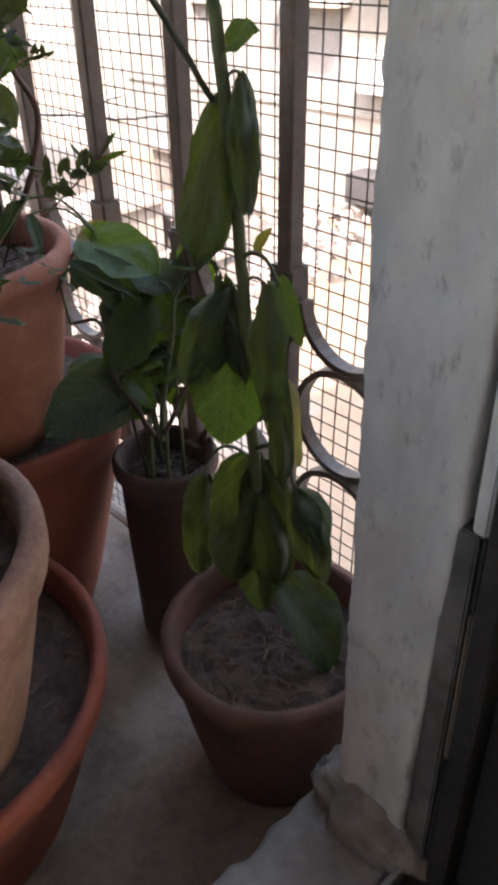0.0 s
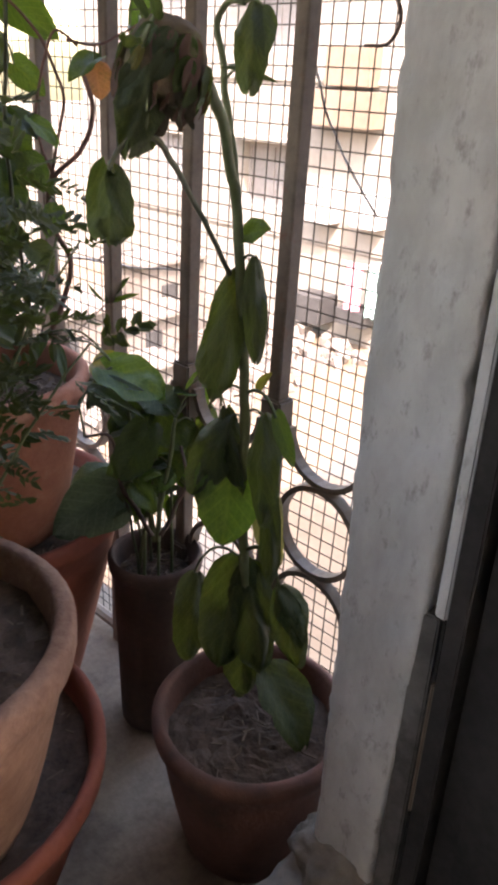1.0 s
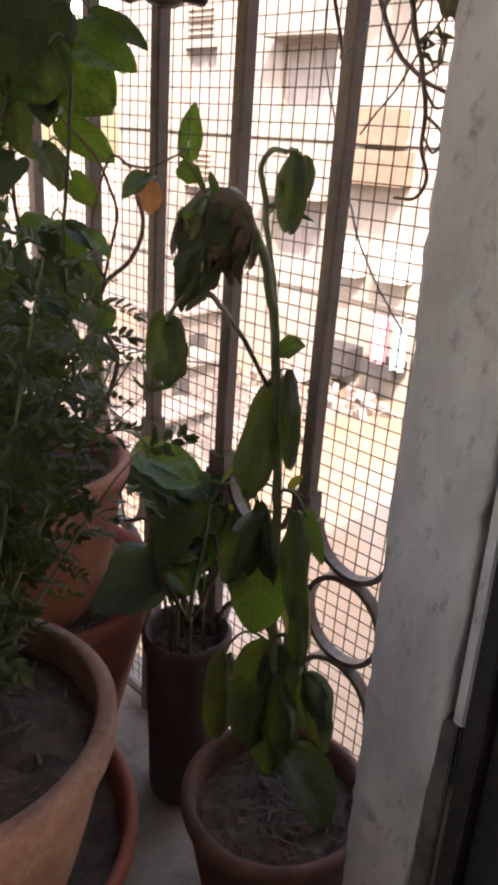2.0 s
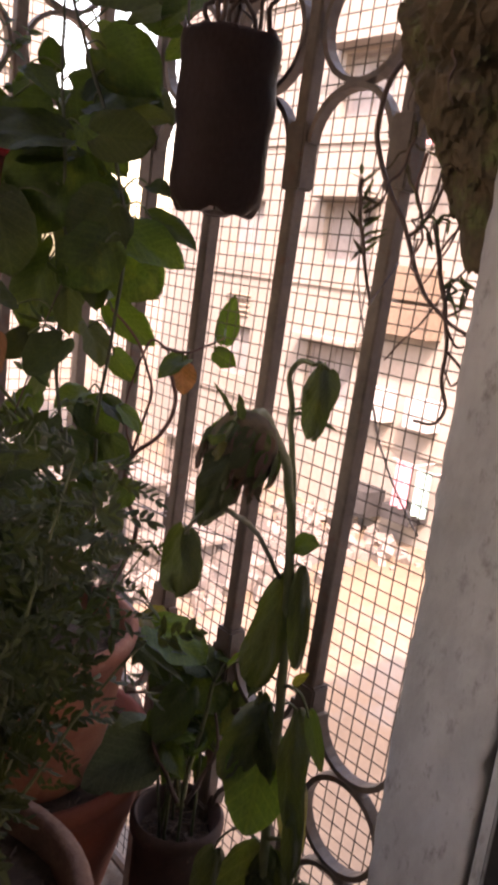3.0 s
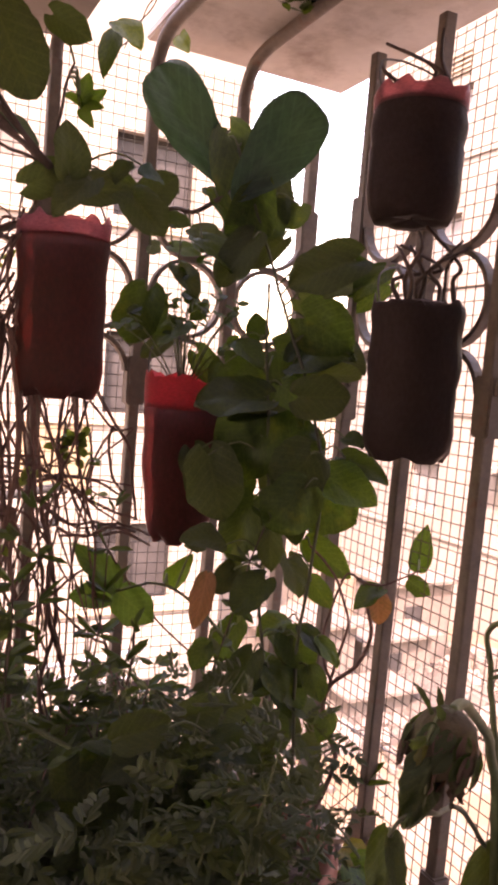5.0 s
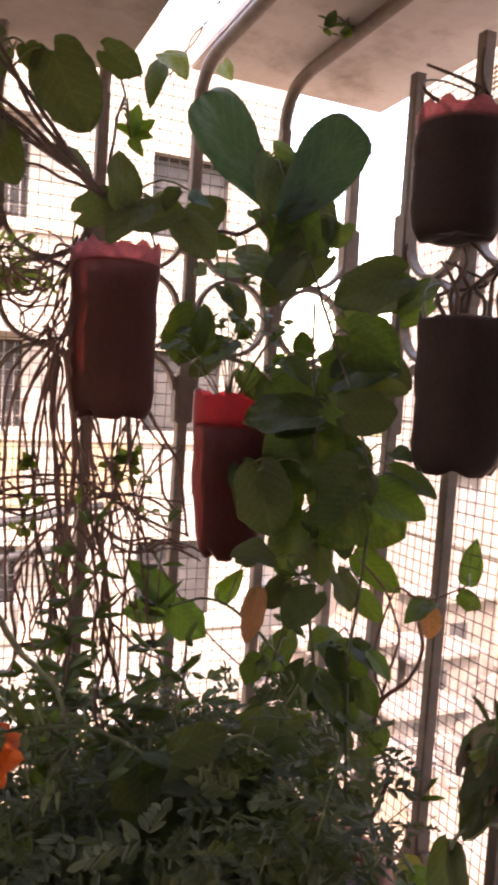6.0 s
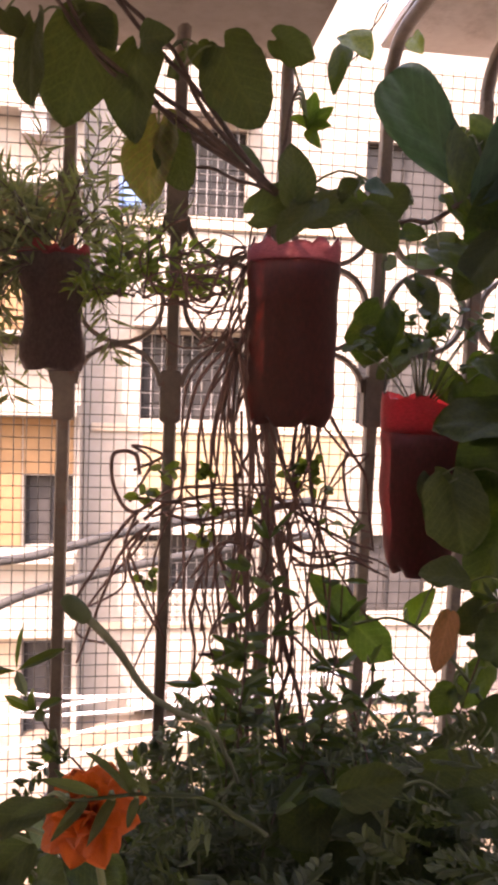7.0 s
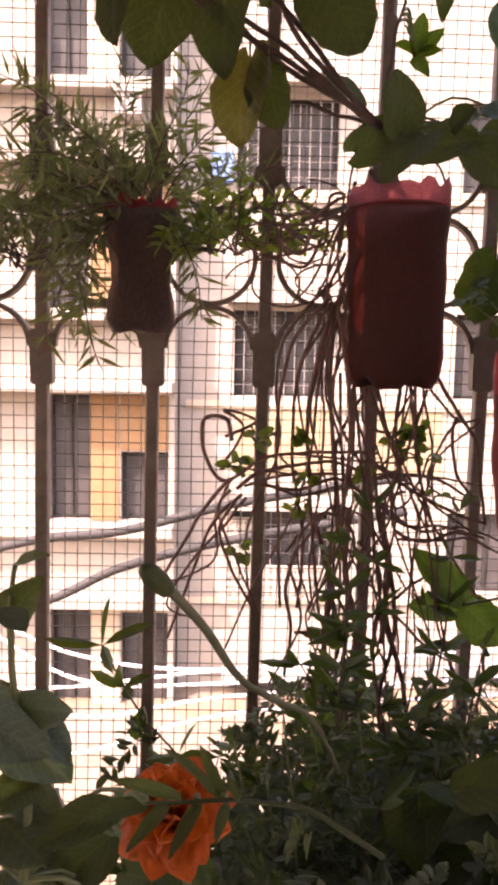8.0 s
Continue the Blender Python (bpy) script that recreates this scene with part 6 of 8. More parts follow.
leaf(bloom, (-0.282, -0.640, 1.400), (-0.290, -0.657, 1.428), 0.004, "o", LEAF_DARK)
leaf(bloom, (-0.277, -0.645, 1.403), (-0.282, -0.663, 1.422), 0.003, "o", LEAF_DARK)
leaf(bloom, (-0.309, -0.638, 1.398), (-0.326, -0.656, 1.404), 0.008, "o", LEAF_DARK)
leaf(bloom, (-0.318, -0.637, 1.397), (-0.340, -0.656, 1.396), 0.015, "o", LEAF_DARK)
leaf(bloom, (-0.282, -0.641, 1.400), (-0.285, -0.661, 1.401), 0.004, "o", LEAF_DARK)

# grey-green serrated leaves beside the marigold
shrub = thing("leafy_plant", (-0.40, -0.56, 1.18), "grey-green shrub with toothed leaves near the sill", "plant")
stem(shrub, "stem", [(-0.369, -0.571, 1.321), (-0.367, -0.568, 1.348), (-0.370, -0.565, 1.377), (-0.374, -0.561, 1.408), (-0.376, -0.558, 1.437)], 0.002, 0.0014, STEM)
leaf(shrub, (-0.377, -0.547, 1.380), (-0.348, -0.568, 1.378), 0.026, "o", LEAF_GREY)
leaf(shrub, (-0.374, -0.555, 1.392), (-0.348, -0.575, 1.399), 0.017, "o", LEAF_GREY)
leaf(shrub, (-0.381, -0.549, 1.429), (-0.362, -0.567, 1.452), 0.018, "o", LEAF_DARK)
leaf(shrub, (-0.380, -0.559, 1.437), (-0.365, -0.579, 1.437), 0.014, "o", LEAF_DARK)
leaf(shrub, (-0.375, -0.551, 1.455), (-0.357, -0.570, 1.466), 0.009, "o", LEAF_DARK)
leaf(shrub, (-0.380, -0.550, 1.349), (-0.352, -0.570, 1.349), 0.022, "o", LEAF_DARK)
leaf(shrub, (-0.380, -0.564, 1.345), (-0.356, -0.585, 1.341), 0.029, "o", LEAF_DARK)
leaf(shrub, (-0.365, -0.567, 1.365), (-0.373, -0.587, 1.365), 0.021, "o", LEAF_DARK)
leaf(shrub, (-0.398, -0.560, 1.398), (-0.346, -0.566, 1.366), 0.034, "o", LEAF_GREY)
leaf(shrub, (-0.392, -0.565, 1.392), (-0.356, -0.580, 1.384), 0.026, "o", LEAF_GREY)
shrub_dice = random.Random(77)
for _ in range(26):
    b = Vector((shrub_dice.uniform(-0.42, -0.31), shrub_dice.uniform(-0.56, -0.50), shrub_dice.uniform(1.23, 1.325)))
    t = b + Vector((shrub_dice.uniform(-0.03, 0.03), shrub_dice.uniform(-0.035, -0.01), shrub_dice.uniform(-0.015, 0.025)))
    leaf(shrub, b, t, shrub_dice.uniform(0.022, 0.034), "o", (LEAF_DARK, LEAF, LEAF_DARK, LEAF_GREY)[_ % 4])

# trailing stems below the red bottle
trailing = thing("trailing_stems", (-0.140, -0.150, 1.680), "tangle of leggy reddish stems trailing from the bottle", "trailing plant")


def wisp(pts):
    """A thinner stem of the tangle that strays sideways and swings round its neighbours."""
    key = 40 * pts[0][0] + 70 * pts[-1][2]
    out = []
    for k, p in enumerate(pts):
        stray = 0.055 * min(1.0, 0.3 + 0.4 * k)
        out.append((p[0] + stray * noise.noise(Vector((key, k * 0.75, 1.5))), p[1], p[2] + 0.5 * stray * noise.noise(Vector((key, k * 0.9, 7.5)))))
    stem(trailing, "stem", out, 0.0016, 0.0011, TRAIL)


stem(trailing, "stem", [(-0.197, -0.175, 1.599), (-0.227, -0.175, 1.563), (-0.240, -0.175, 1.512), (-0.242, -0.175, 1.460), (-0.239, -0.175, 1.392), (-0.235, -0.175, 1.311)], 0.0019, 0.0014, TRAIL)
wisp([(-0.192, -0.155, 1.609), (-0.223, -0.155, 1.568), (-0.239, -0.155, 1.515), (-0.240, -0.155, 1.458), (-0.232, -0.155, 1.393), (-0.232, -0.155, 1.309)])
stem(trailing, "stem", [(-0.192, -0.157, 1.598), (-0.215, -0.157, 1.553), (-0.225, -0.157, 1.501), (-0.224, -0.157, 1.436), (-0.213, -0.157, 1.371), (-0.218, -0.157, 1.304)], 0.002, 0.0015, TRAIL)
wisp([(-0.190, -0.137, 1.594), (-0.211, -0.137, 1.553), (-0.218, -0.137, 1.497), (-0.216, -0.137, 1.429), (-0.207, -0.137, 1.361), (-0.207, -0.137, 1.297)])
stem(trailing, "stem", [(-0.190, -0.158, 1.595), (-0.205, -0.158, 1.543), (-0.212, -0.158, 1.490), (-0.209, -0.158, 1.437), (-0.203, -0.158, 1.360), (-0.196, -0.158, 1.293)], 0.0022, 0.0016, TRAIL)
wisp([(-0.189, -0.138, 1.594), (-0.208, -0.138, 1.541), (-0.215, -0.138, 1.485), (-0.212, -0.138, 1.426), (-0.206, -0.138, 1.347), (-0.207, -0.138, 1.287)])
stem(trailing, "stem", [(-0.186, -0.131, 1.592), (-0.188, -0.131, 1.521), (-0.184, -0.131, 1.455), (-0.178, -0.131, 1.381), (-0.182, -0.131, 1.307)], 0.0021, 0.0015, TRAIL)
wisp([(-0.185, -0.111, 1.592), (-0.195, -0.111, 1.515), (-0.197, -0.111, 1.449), (-0.190, -0.111, 1.375), (-0.187, -0.111, 1.297)])
stem(trailing, "stem", [(-0.189, -0.180, 1.589), (-0.178, -0.180, 1.523), (-0.175, -0.180, 1.461), (-0.179, -0.180, 1.392), (-0.172, -0.180, 1.311)], 0.0022, 0.0016, TRAIL)
wisp([(-0.185, -0.160, 1.589), (-0.184, -0.160, 1.520), (-0.176, -0.160, 1.458), (-0.181, -0.160, 1.380), (-0.172, -0.160, 1.305)])
stem(trailing, "stem", [(-0.186, -0.173, 1.584), (-0.161, -0.173, 1.512), (-0.152, -0.173, 1.460), (-0.146, -0.173, 1.407), (-0.134, -0.173, 1.342), (-0.138, -0.173, 1.275)], 0.0022, 0.0016, TRAIL)
wisp([(-0.181, -0.153, 1.588), (-0.163, -0.153, 1.510), (-0.156, -0.153, 1.457), (-0.145, -0.153, 1.406), (-0.134, -0.153, 1.343), (-0.136, -0.153, 1.270)])
stem(trailing, "stem", [(-0.283, -0.174, 1.468), (-0.287, -0.174, 1.487), (-0.306, -0.174, 1.490), (-0.311, -0.174, 1.476), (-0.306, -0.174, 1.450), (-0.288, -0.174, 1.431), (-0.257, -0.174, 1.450), (-0.226, -0.174, 1.457), (-0.184, -0.174, 1.459), (-0.147, -0.174, 1.459)], 0.0021, 0.0016, TRAIL)
wisp([(-0.282, -0.154, 1.471), (-0.274, -0.154, 1.487), (-0.296, -0.154, 1.488), (-0.299, -0.154, 1.477), (-0.296, -0.154, 1.450), (-0.282, -0.154, 1.427), (-0.245, -0.154, 1.446), (-0.217, -0.154, 1.457), (-0.172, -0.154, 1.457), (-0.137, -0.154, 1.460)])
stem(trailing, "stem", [(-0.286, -0.176, 1.432), (-0.309, -0.176, 1.403), (-0.330, -0.176, 1.366), (-0.348, -0.176, 1.334)], 0.0019, 0.0014, TRAIL)
wisp([(-0.283, -0.156, 1.430), (-0.309, -0.156, 1.399), (-0.327, -0.156, 1.363), (-0.352, -0.156, 1.326)])
stem(trailing, "stem", [(-0.273, -0.161, 1.416), (-0.299, -0.161, 1.389), (-0.315, -0.161, 1.351), (-0.331, -0.161, 1.307), (-0.342, -0.161, 1.274)], 0.0018, 0.0013, TRAIL)
wisp([(-0.268, -0.141, 1.410), (-0.293, -0.141, 1.383), (-0.310, -0.141, 1.349), (-0.322, -0.141, 1.299), (-0.334, -0.141, 1.270)])
stem(trailing, "stem", [(-0.278, -0.156, 1.420), (-0.257, -0.156, 1.436), (-0.219, -0.156, 1.444), (-0.187, -0.156, 1.447), (-0.149, -0.156, 1.436)], 0.0021, 0.0015, TRAIL)
wisp([(-0.271, -0.136, 1.417), (-0.241, -0.136, 1.434), (-0.209, -0.136, 1.437), (-0.177, -0.136, 1.440), (-0.137, -0.136, 1.432)])
stem(trailing, "stem", [(-0.278, -0.178, 1.414), (-0.293, -0.178, 1.387), (-0.283, -0.178, 1.350), (-0.262, -0.178, 1.312)], 0.0019, 0.0014, TRAIL)
wisp([(-0.282, -0.158, 1.413), (-0.291, -0.158, 1.386), (-0.287, -0.158, 1.347), (-0.259, -0.158, 1.310)])
stem(trailing, "stem", [(-0.144, -0.132, 1.521), (-0.135, -0.132, 1.488), (-0.129, -0.132, 1.466), (-0.131, -0.132, 1.432)], 0.0018, 0.0014, TRAIL)
wisp([(-0.142, -0.112, 1.516), (-0.128, -0.112, 1.482), (-0.123, -0.112, 1.455), (-0.126, -0.112, 1.425)])
stem(trailing, "stem", [(-0.083, -0.132, 1.527), (-0.062, -0.132, 1.494), (-0.044, -0.132, 1.466), (-0.037, -0.132, 1.427), (-0.030, -0.132, 1.386)], 0.0021, 0.0016, TRAIL)
wisp([(-0.078, -0.112, 1.519), (-0.059, -0.112, 1.488), (-0.049, -0.112, 1.470), (-0.042, -0.112, 1.430), (-0.034, -0.112, 1.395)])
stem(trailing, "stem", [(-0.059, -0.121, 1.490), (-0.064, -0.121, 1.471), (-0.057, -0.121, 1.431), (-0.039, -0.121, 1.407)], 0.0021, 0.0016, TRAIL)
wisp([(-0.058, -0.101, 1.488), (-0.067, -0.101, 1.471), (-0.061, -0.101, 1.431), (-0.048, -0.101, 1.405)])
stem(trailing, "stem", [(-0.146, -0.137, 1.428), (-0.112, -0.137, 1.433), (-0.078, -0.137, 1.427), (-0.047, -0.137, 1.410)], 0.0019, 0.0014, TRAIL)
wisp([(-0.142, -0.117, 1.427), (-0.108, -0.117, 1.432), (-0.080, -0.117, 1.433), (-0.042, -0.117, 1.409)])
stem(trailing, "stem", [(-0.144, -0.130, 1.409), (-0.110, -0.130, 1.381), (-0.075, -0.130, 1.381), (-0.029, -0.130, 1.369)], 0.0019, 0.0014, TRAIL)
wisp([(-0.145, -0.110, 1.408), (-0.109, -0.110, 1.375), (-0.069, -0.110, 1.378), (-0.018, -0.110, 1.362)])
stem(trailing, "stem", [(-0.154, -0.149, 1.451), (-0.115, -0.149, 1.424), (-0.075, -0.149, 1.402), (-0.035, -0.149, 1.387)], 0.0022, 0.0016, TRAIL)
wisp([(-0.154, -0.129, 1.446), (-0.109, -0.129, 1.419), (-0.074, -0.129, 1.398), (-0.033, -0.129, 1.378)])
stem(trailing, "stem", [(-0.154, -0.122, 1.362), (-0.130, -0.122, 1.327), (-0.134, -0.122, 1.268), (-0.122, -0.122, 1.232)], 0.0019, 0.0014, TRAIL)
wisp([(-0.153, -0.102, 1.346), (-0.139, -0.102, 1.317), (-0.139, -0.102, 1.271), (-0.132, -0.102, 1.238)])
stem(trailing, "stem", [(-0.230, -0.172, 1.364), (-0.215, -0.172, 1.385), (-0.194, -0.172, 1.401), (-0.172, -0.172, 1.390), (-0.166, -0.172, 1.363), (-0.177, -0.172, 1.331)], 0.0017, 0.0013, TRAIL)
wisp([(-0.232, -0.152, 1.354), (-0.207, -0.152, 1.378), (-0.181, -0.152, 1.390), (-0.161, -0.152, 1.386), (-0.152, -0.152, 1.359), (-0.168, -0.152, 1.319)])
stem(trailing, "stem", [(-0.168, -0.164, 1.699), (-0.178, -0.164, 1.661), (-0.180, -0.164, 1.626), (-0.188, -0.164, 1.595)], 0.0018, 0.0013, TRAIL)
wisp([(-0.165, -0.144, 1.700), (-0.167, -0.144, 1.664), (-0.169, -0.144, 1.619), (-0.179, -0.144, 1.595)])
stem(trailing, "stem", [(-0.176, -0.175, 1.685), (-0.192, -0.175, 1.655), (-0.199, -0.175, 1.614), (-0.194, -0.175, 1.597)], 0.0017, 0.0013, TRAIL)
wisp([(-0.170, -0.155, 1.685), (-0.187, -0.155, 1.660), (-0.199, -0.155, 1.610), (-0.195, -0.155, 1.598)])
stem(trailing, "stem", [(-0.163, -0.164, 1.707), (-0.173, -0.164, 1.677), (-0.175, -0.164, 1.636), (-0.182, -0.164, 1.590)], 0.0019, 0.0014, TRAIL)
wisp([(-0.163, -0.144, 1.711), (-0.173, -0.144, 1.680), (-0.175, -0.144, 1.638), (-0.177, -0.144, 1.594)])
stem(trailing, "stem", [(-0.185, -0.177, 1.689), (-0.208, -0.177, 1.674), (-0.223, -0.177, 1.639), (-0.241, -0.177, 1.648), (-0.238, -0.177, 1.668), (-0.218, -0.177, 1.673), (-0.205, -0.177, 1.664)], 0.0017, 0.0013, TRAIL)
wisp([(-0.185, -0.157, 1.693), (-0.197, -0.157, 1.684), (-0.211, -0.157, 1.644), (-0.235, -0.157, 1.658), (-0.232, -0.157, 1.670), (-0.213, -0.157, 1.683), (-0.201, -0.157, 1.673)])
stem(trailing, "stem", [(-0.200, -0.125, 1.659), (-0.214, -0.125, 1.634), (-0.235, -0.125, 1.637), (-0.241, -0.125, 1.655), (-0.247, -0.125, 1.682)], 0.0018, 0.0014, TRAIL)
wisp([(-0.196, -0.105, 1.660), (-0.218, -0.105, 1.642), (-0.246, -0.105, 1.637), (-0.251, -0.105, 1.659), (-0.258, -0.105, 1.692)])
stem(trailing, "stem", [(-0.203, -0.135, 1.612), (-0.192, -0.135, 1.591), (-0.181, -0.135, 1.565), (-0.186, -0.135, 1.521)], 0.0018, 0.0014, TRAIL)
wisp([(-0.201, -0.115, 1.613), (-0.184, -0.115, 1.591), (-0.168, -0.115, 1.567), (-0.176, -0.115, 1.515)])
stem(trailing, "stem", [(-0.220, -0.169, 1.363), (-0.230, -0.169, 1.330), (-0.224, -0.169, 1.286), (-0.229, -0.169, 1.242)], 0.0021, 0.0016, TRAIL)
wisp([(-0.218, -0.149, 1.351), (-0.221, -0.149, 1.320), (-0.216, -0.149, 1.274), (-0.220, -0.149, 1.229)])
stem(trailing, "stem", [(-0.188, -0.173, 1.331), (-0.171, -0.173, 1.298), (-0.176, -0.173, 1.254)], 0.0017, 0.0013, TRAIL)
wisp([(-0.185, -0.153, 1.322), (-0.174, -0.153, 1.290), (-0.176, -0.153, 1.248)])
stem(trailing, "stem", [(-0.257, -0.161, 1.426), (-0.220, -0.161, 1.421), (-0.182, -0.161, 1.432), (-0.150, -0.161, 1.415), (-0.117, -0.161, 1.421)], 0.002, 0.0015, TRAIL)
wisp([(-0.256, -0.141, 1.422), (-0.215, -0.141, 1.416), (-0.181, -0.141, 1.428), (-0.148, -0.141, 1.408), (-0.115, -0.141, 1.421)])
stem(trailing, "stem", [(-0.128, -0.167, 1.384), (-0.101, -0.167, 1.373), (-0.068, -0.167, 1.383), (-0.035, -0.167, 1.367)], 0.002, 0.0015, TRAIL)
wisp([(-0.124, -0.147, 1.372), (-0.084, -0.147, 1.365), (-0.050, -0.147, 1.372), (-0.011, -0.147, 1.359)])
leaf(trailing, (-0.109, -0.152, 1.472), (-0.104, -0.173, 1.471), 0.010, "b", LEAF_PALE)
leaf(trailing, (-0.103, -0.152, 1.480), (-0.101, -0.171, 1.488), 0.011, "b", LEAF_PALE)
leaf(trailing, (-0.111, -0.152, 1.478), (-0.128, -0.171, 1.483), 0.009, "b", LEAF_PALE)
leaf(trailing, (-0.102, -0.152, 1.471), (-0.113, -0.172, 1.467), 0.009, "b", LEAF_PALE)
leaf(trailing, (-0.110, -0.152, 1.475), (-0.122, -0.170, 1.486), 0.010, "b", LEAF_PALE)
leaf(trailing, (-0.115, -0.152, 1.477), (-0.127, -0.172, 1.472), 0.008, "b", LEAF_PALE)
leaf(trailing, (-0.116, -0.152, 1.476), (-0.122, -0.172, 1.471), 0.009, "b", LEAF_PALE)
leaf(trailing, (-0.101, -0.152, 1.473), (-0.106, -0.171, 1.486), 0.010, "b", LEAF_PALE)
leaf(trailing, (-0.101, -0.152, 1.475), (-0.109, -0.171, 1.483), 0.011, "b", LEAF_PALE)
leaf(trailing, (-0.099, -0.152, 1.458), (-0.096, -0.172, 1.465), 0.008, "b", LEAF_PALE)
leaf(trailing, (-0.091, -0.152, 1.456), (-0.088, -0.173, 1.455), 0.009, "b", LEAF_PALE)
leaf(trailing, (-0.106, -0.152, 1.453), (-0.106, -0.173, 1.448), 0.009, "b", LEAF_PALE)
leaf(trailing, (-0.097, -0.152, 1.458), (-0.110, -0.170, 1.468), 0.009, "b", LEAF_PALE)
leaf(trailing, (-0.104, -0.152, 1.451), (-0.112, -0.171, 1.460), 0.009, "b", LEAF_PALE)
leaf(trailing, (-0.092, -0.152, 1.451), (-0.089, -0.173, 1.451), 0.009, "b", LEAF_PALE)
leaf(trailing, (-0.123, -0.152, 1.460), (-0.122, -0.171, 1.470), 0.009, "b", LEAF_PALE)
leaf(trailing, (-0.120, -0.152, 1.460), (-0.121, -0.173, 1.455), 0.008, "b", LEAF_PALE)
leaf(trailing, (-0.119, -0.152, 1.472), (-0.113, -0.172, 1.478), 0.010, "b", LEAF_PALE)
leaf(trailing, (-0.129, -0.152, 1.469), (-0.146, -0.171, 1.469), 0.009, "b", LEAF_PALE)
leaf(trailing, (-0.126, -0.152, 1.459), (-0.136, -0.171, 1.469), 0.008, "b", LEAF_PALE)
leaf(trailing, (-0.260, -0.152, 1.463), (-0.253, -0.173, 1.458), 0.010, "b", LEAF_PALE)
leaf(trailing, (-0.259, -0.152, 1.464), (-0.249, -0.172, 1.473), 0.010, "b", LEAF_PALE)
leaf(trailing, (-0.262, -0.152, 1.474), (-0.272, -0.172, 1.473), 0.008, "b", LEAF_PALE)
leaf(trailing, (-0.250, -0.152, 1.472), (-0.245, -0.171, 1.484), 0.008, "b", LEAF_PALE)
leaf(trailing, (-0.250, -0.152, 1.469), (-0.248, -0.173, 1.464), 0.008, "b", LEAF_PALE)
leaf(trailing, (-0.257, -0.152, 1.470), (-0.250, -0.172, 1.480), 0.008, "b", LEAF_PALE)
leaf(trailing, (-0.221, -0.152, 1.470), (-0.218, -0.173, 1.465), 0.008, "b", LEAF_PALE)
leaf(trailing, (-0.216, -0.152, 1.470), (-0.210, -0.173, 1.467), 0.009, "b", LEAF_PALE)
leaf(trailing, (-0.218, -0.152, 1.471), (-0.223, -0.171, 1.481), 0.010, "b", LEAF_PALE)
leaf(trailing, (-0.218, -0.152, 1.472), (-0.219, -0.171, 1.483), 0.009, "b", LEAF_PALE)
leaf(trailing, (-0.218, -0.152, 1.466), (-0.227, -0.172, 1.466), 0.010, "b", LEAF_PALE)
leaf(trailing, (-0.213, -0.152, 1.468), (-0.223, -0.171, 1.474), 0.011, "b", LEAF_PALE)
leaf(trailing, (-0.283, -0.152, 1.445), (-0.277, -0.171, 1.458), 0.009, "b", LEAF_PALE)
leaf(trailing, (-0.277, -0.152, 1.441), (-0.272, -0.173, 1.435), 0.009, "b", LEAF_PALE)
leaf(trailing, (-0.282, -0.152, 1.440), (-0.273, -0.173, 1.437), 0.010, "b", LEAF_PALE)
leaf(trailing, (-0.287, -0.152, 1.441), (-0.279, -0.172, 1.450), 0.009, "b", LEAF_PALE)
leaf(trailing, (-0.217, -0.152, 1.398), (-0.216, -0.173, 1.396), 0.010, "b", LEAF_PALE)
leaf(trailing, (-0.218, -0.152, 1.405), (-0.209, -0.172, 1.416), 0.009, "b", LEAF_PALE)
leaf(trailing, (-0.210, -0.152, 1.398), (-0.212, -0.171, 1.410), 0.008, "b", LEAF_PALE)
leaf(trailing, (-0.216, -0.152, 1.400), (-0.224, -0.172, 1.396), 0.010, "b", LEAF_PALE)
leaf(trailing, (-0.223, -0.152, 1.400), (-0.234, -0.171, 1.407), 0.008, "b", LEAF_PALE)
leaf(trailing, (-0.218, -0.152, 1.405), (-0.221, -0.171, 1.417), 0.009, "b", LEAF_PALE)
leaf(trailing, (-0.224, -0.152, 1.404), (-0.234, -0.171, 1.411), 0.008, "b", LEAF_PALE)
leaf(trailing, (-0.209, -0.152, 1.434), (-0.220, -0.171, 1.437), 0.008, "b", LEAF_PALE)
leaf(trailing, (-0.207, -0.152, 1.424), (-0.202, -0.172, 1.435), 0.009, "b", LEAF_PALE)
leaf(trailing, (-0.216, -0.152, 1.433), (-0.223, -0.172, 1.426), 0.008, "b", LEAF_PALE)
leaf(trailing, (-0.200, -0.152, 1.430), (-0.211, -0.172, 1.430), 0.011, "b", LEAF_PALE)
leaf(trailing, (-0.278, -0.152, 1.358), (-0.288, -0.171, 1.364), 0.008, "b", LEAF_PALE)
leaf(trailing, (-0.264, -0.152, 1.355), (-0.266, -0.171, 1.371), 0.008, "b", LEAF_PALE)
leaf(trailing, (-0.269, -0.152, 1.356), (-0.267, -0.173, 1.352), 0.011, "b", LEAF_PALE)
leaf(trailing, (-0.276, -0.152, 1.356), (-0.269, -0.173, 1.352), 0.009, "b", LEAF_PALE)
leaf(trailing, (-0.272, -0.152, 1.361), (-0.264, -0.172, 1.373), 0.009, "b", LEAF_PALE)
leaf(trailing, (-0.269, -0.152, 1.360), (-0.266, -0.171, 1.373), 0.010, "b", LEAF_PALE)
leaf(trailing, (-0.277, -0.152, 1.448), (-0.268, -0.173, 1.449), 0.010, "b", LEAF_PALE)
leaf(trailing, (-0.283, -0.152, 1.443), (-0.297, -0.171, 1.446), 0.010, "b", LEAF_PALE)
leaf(trailing, (-0.274, -0.152, 1.448), (-0.263, -0.173, 1.449), 0.010, "b", LEAF_PALE)
leaf(trailing, (-0.183, -0.152, 1.362), (-0.178, -0.173, 1.358), 0.010, "b", LEAF_PALE)
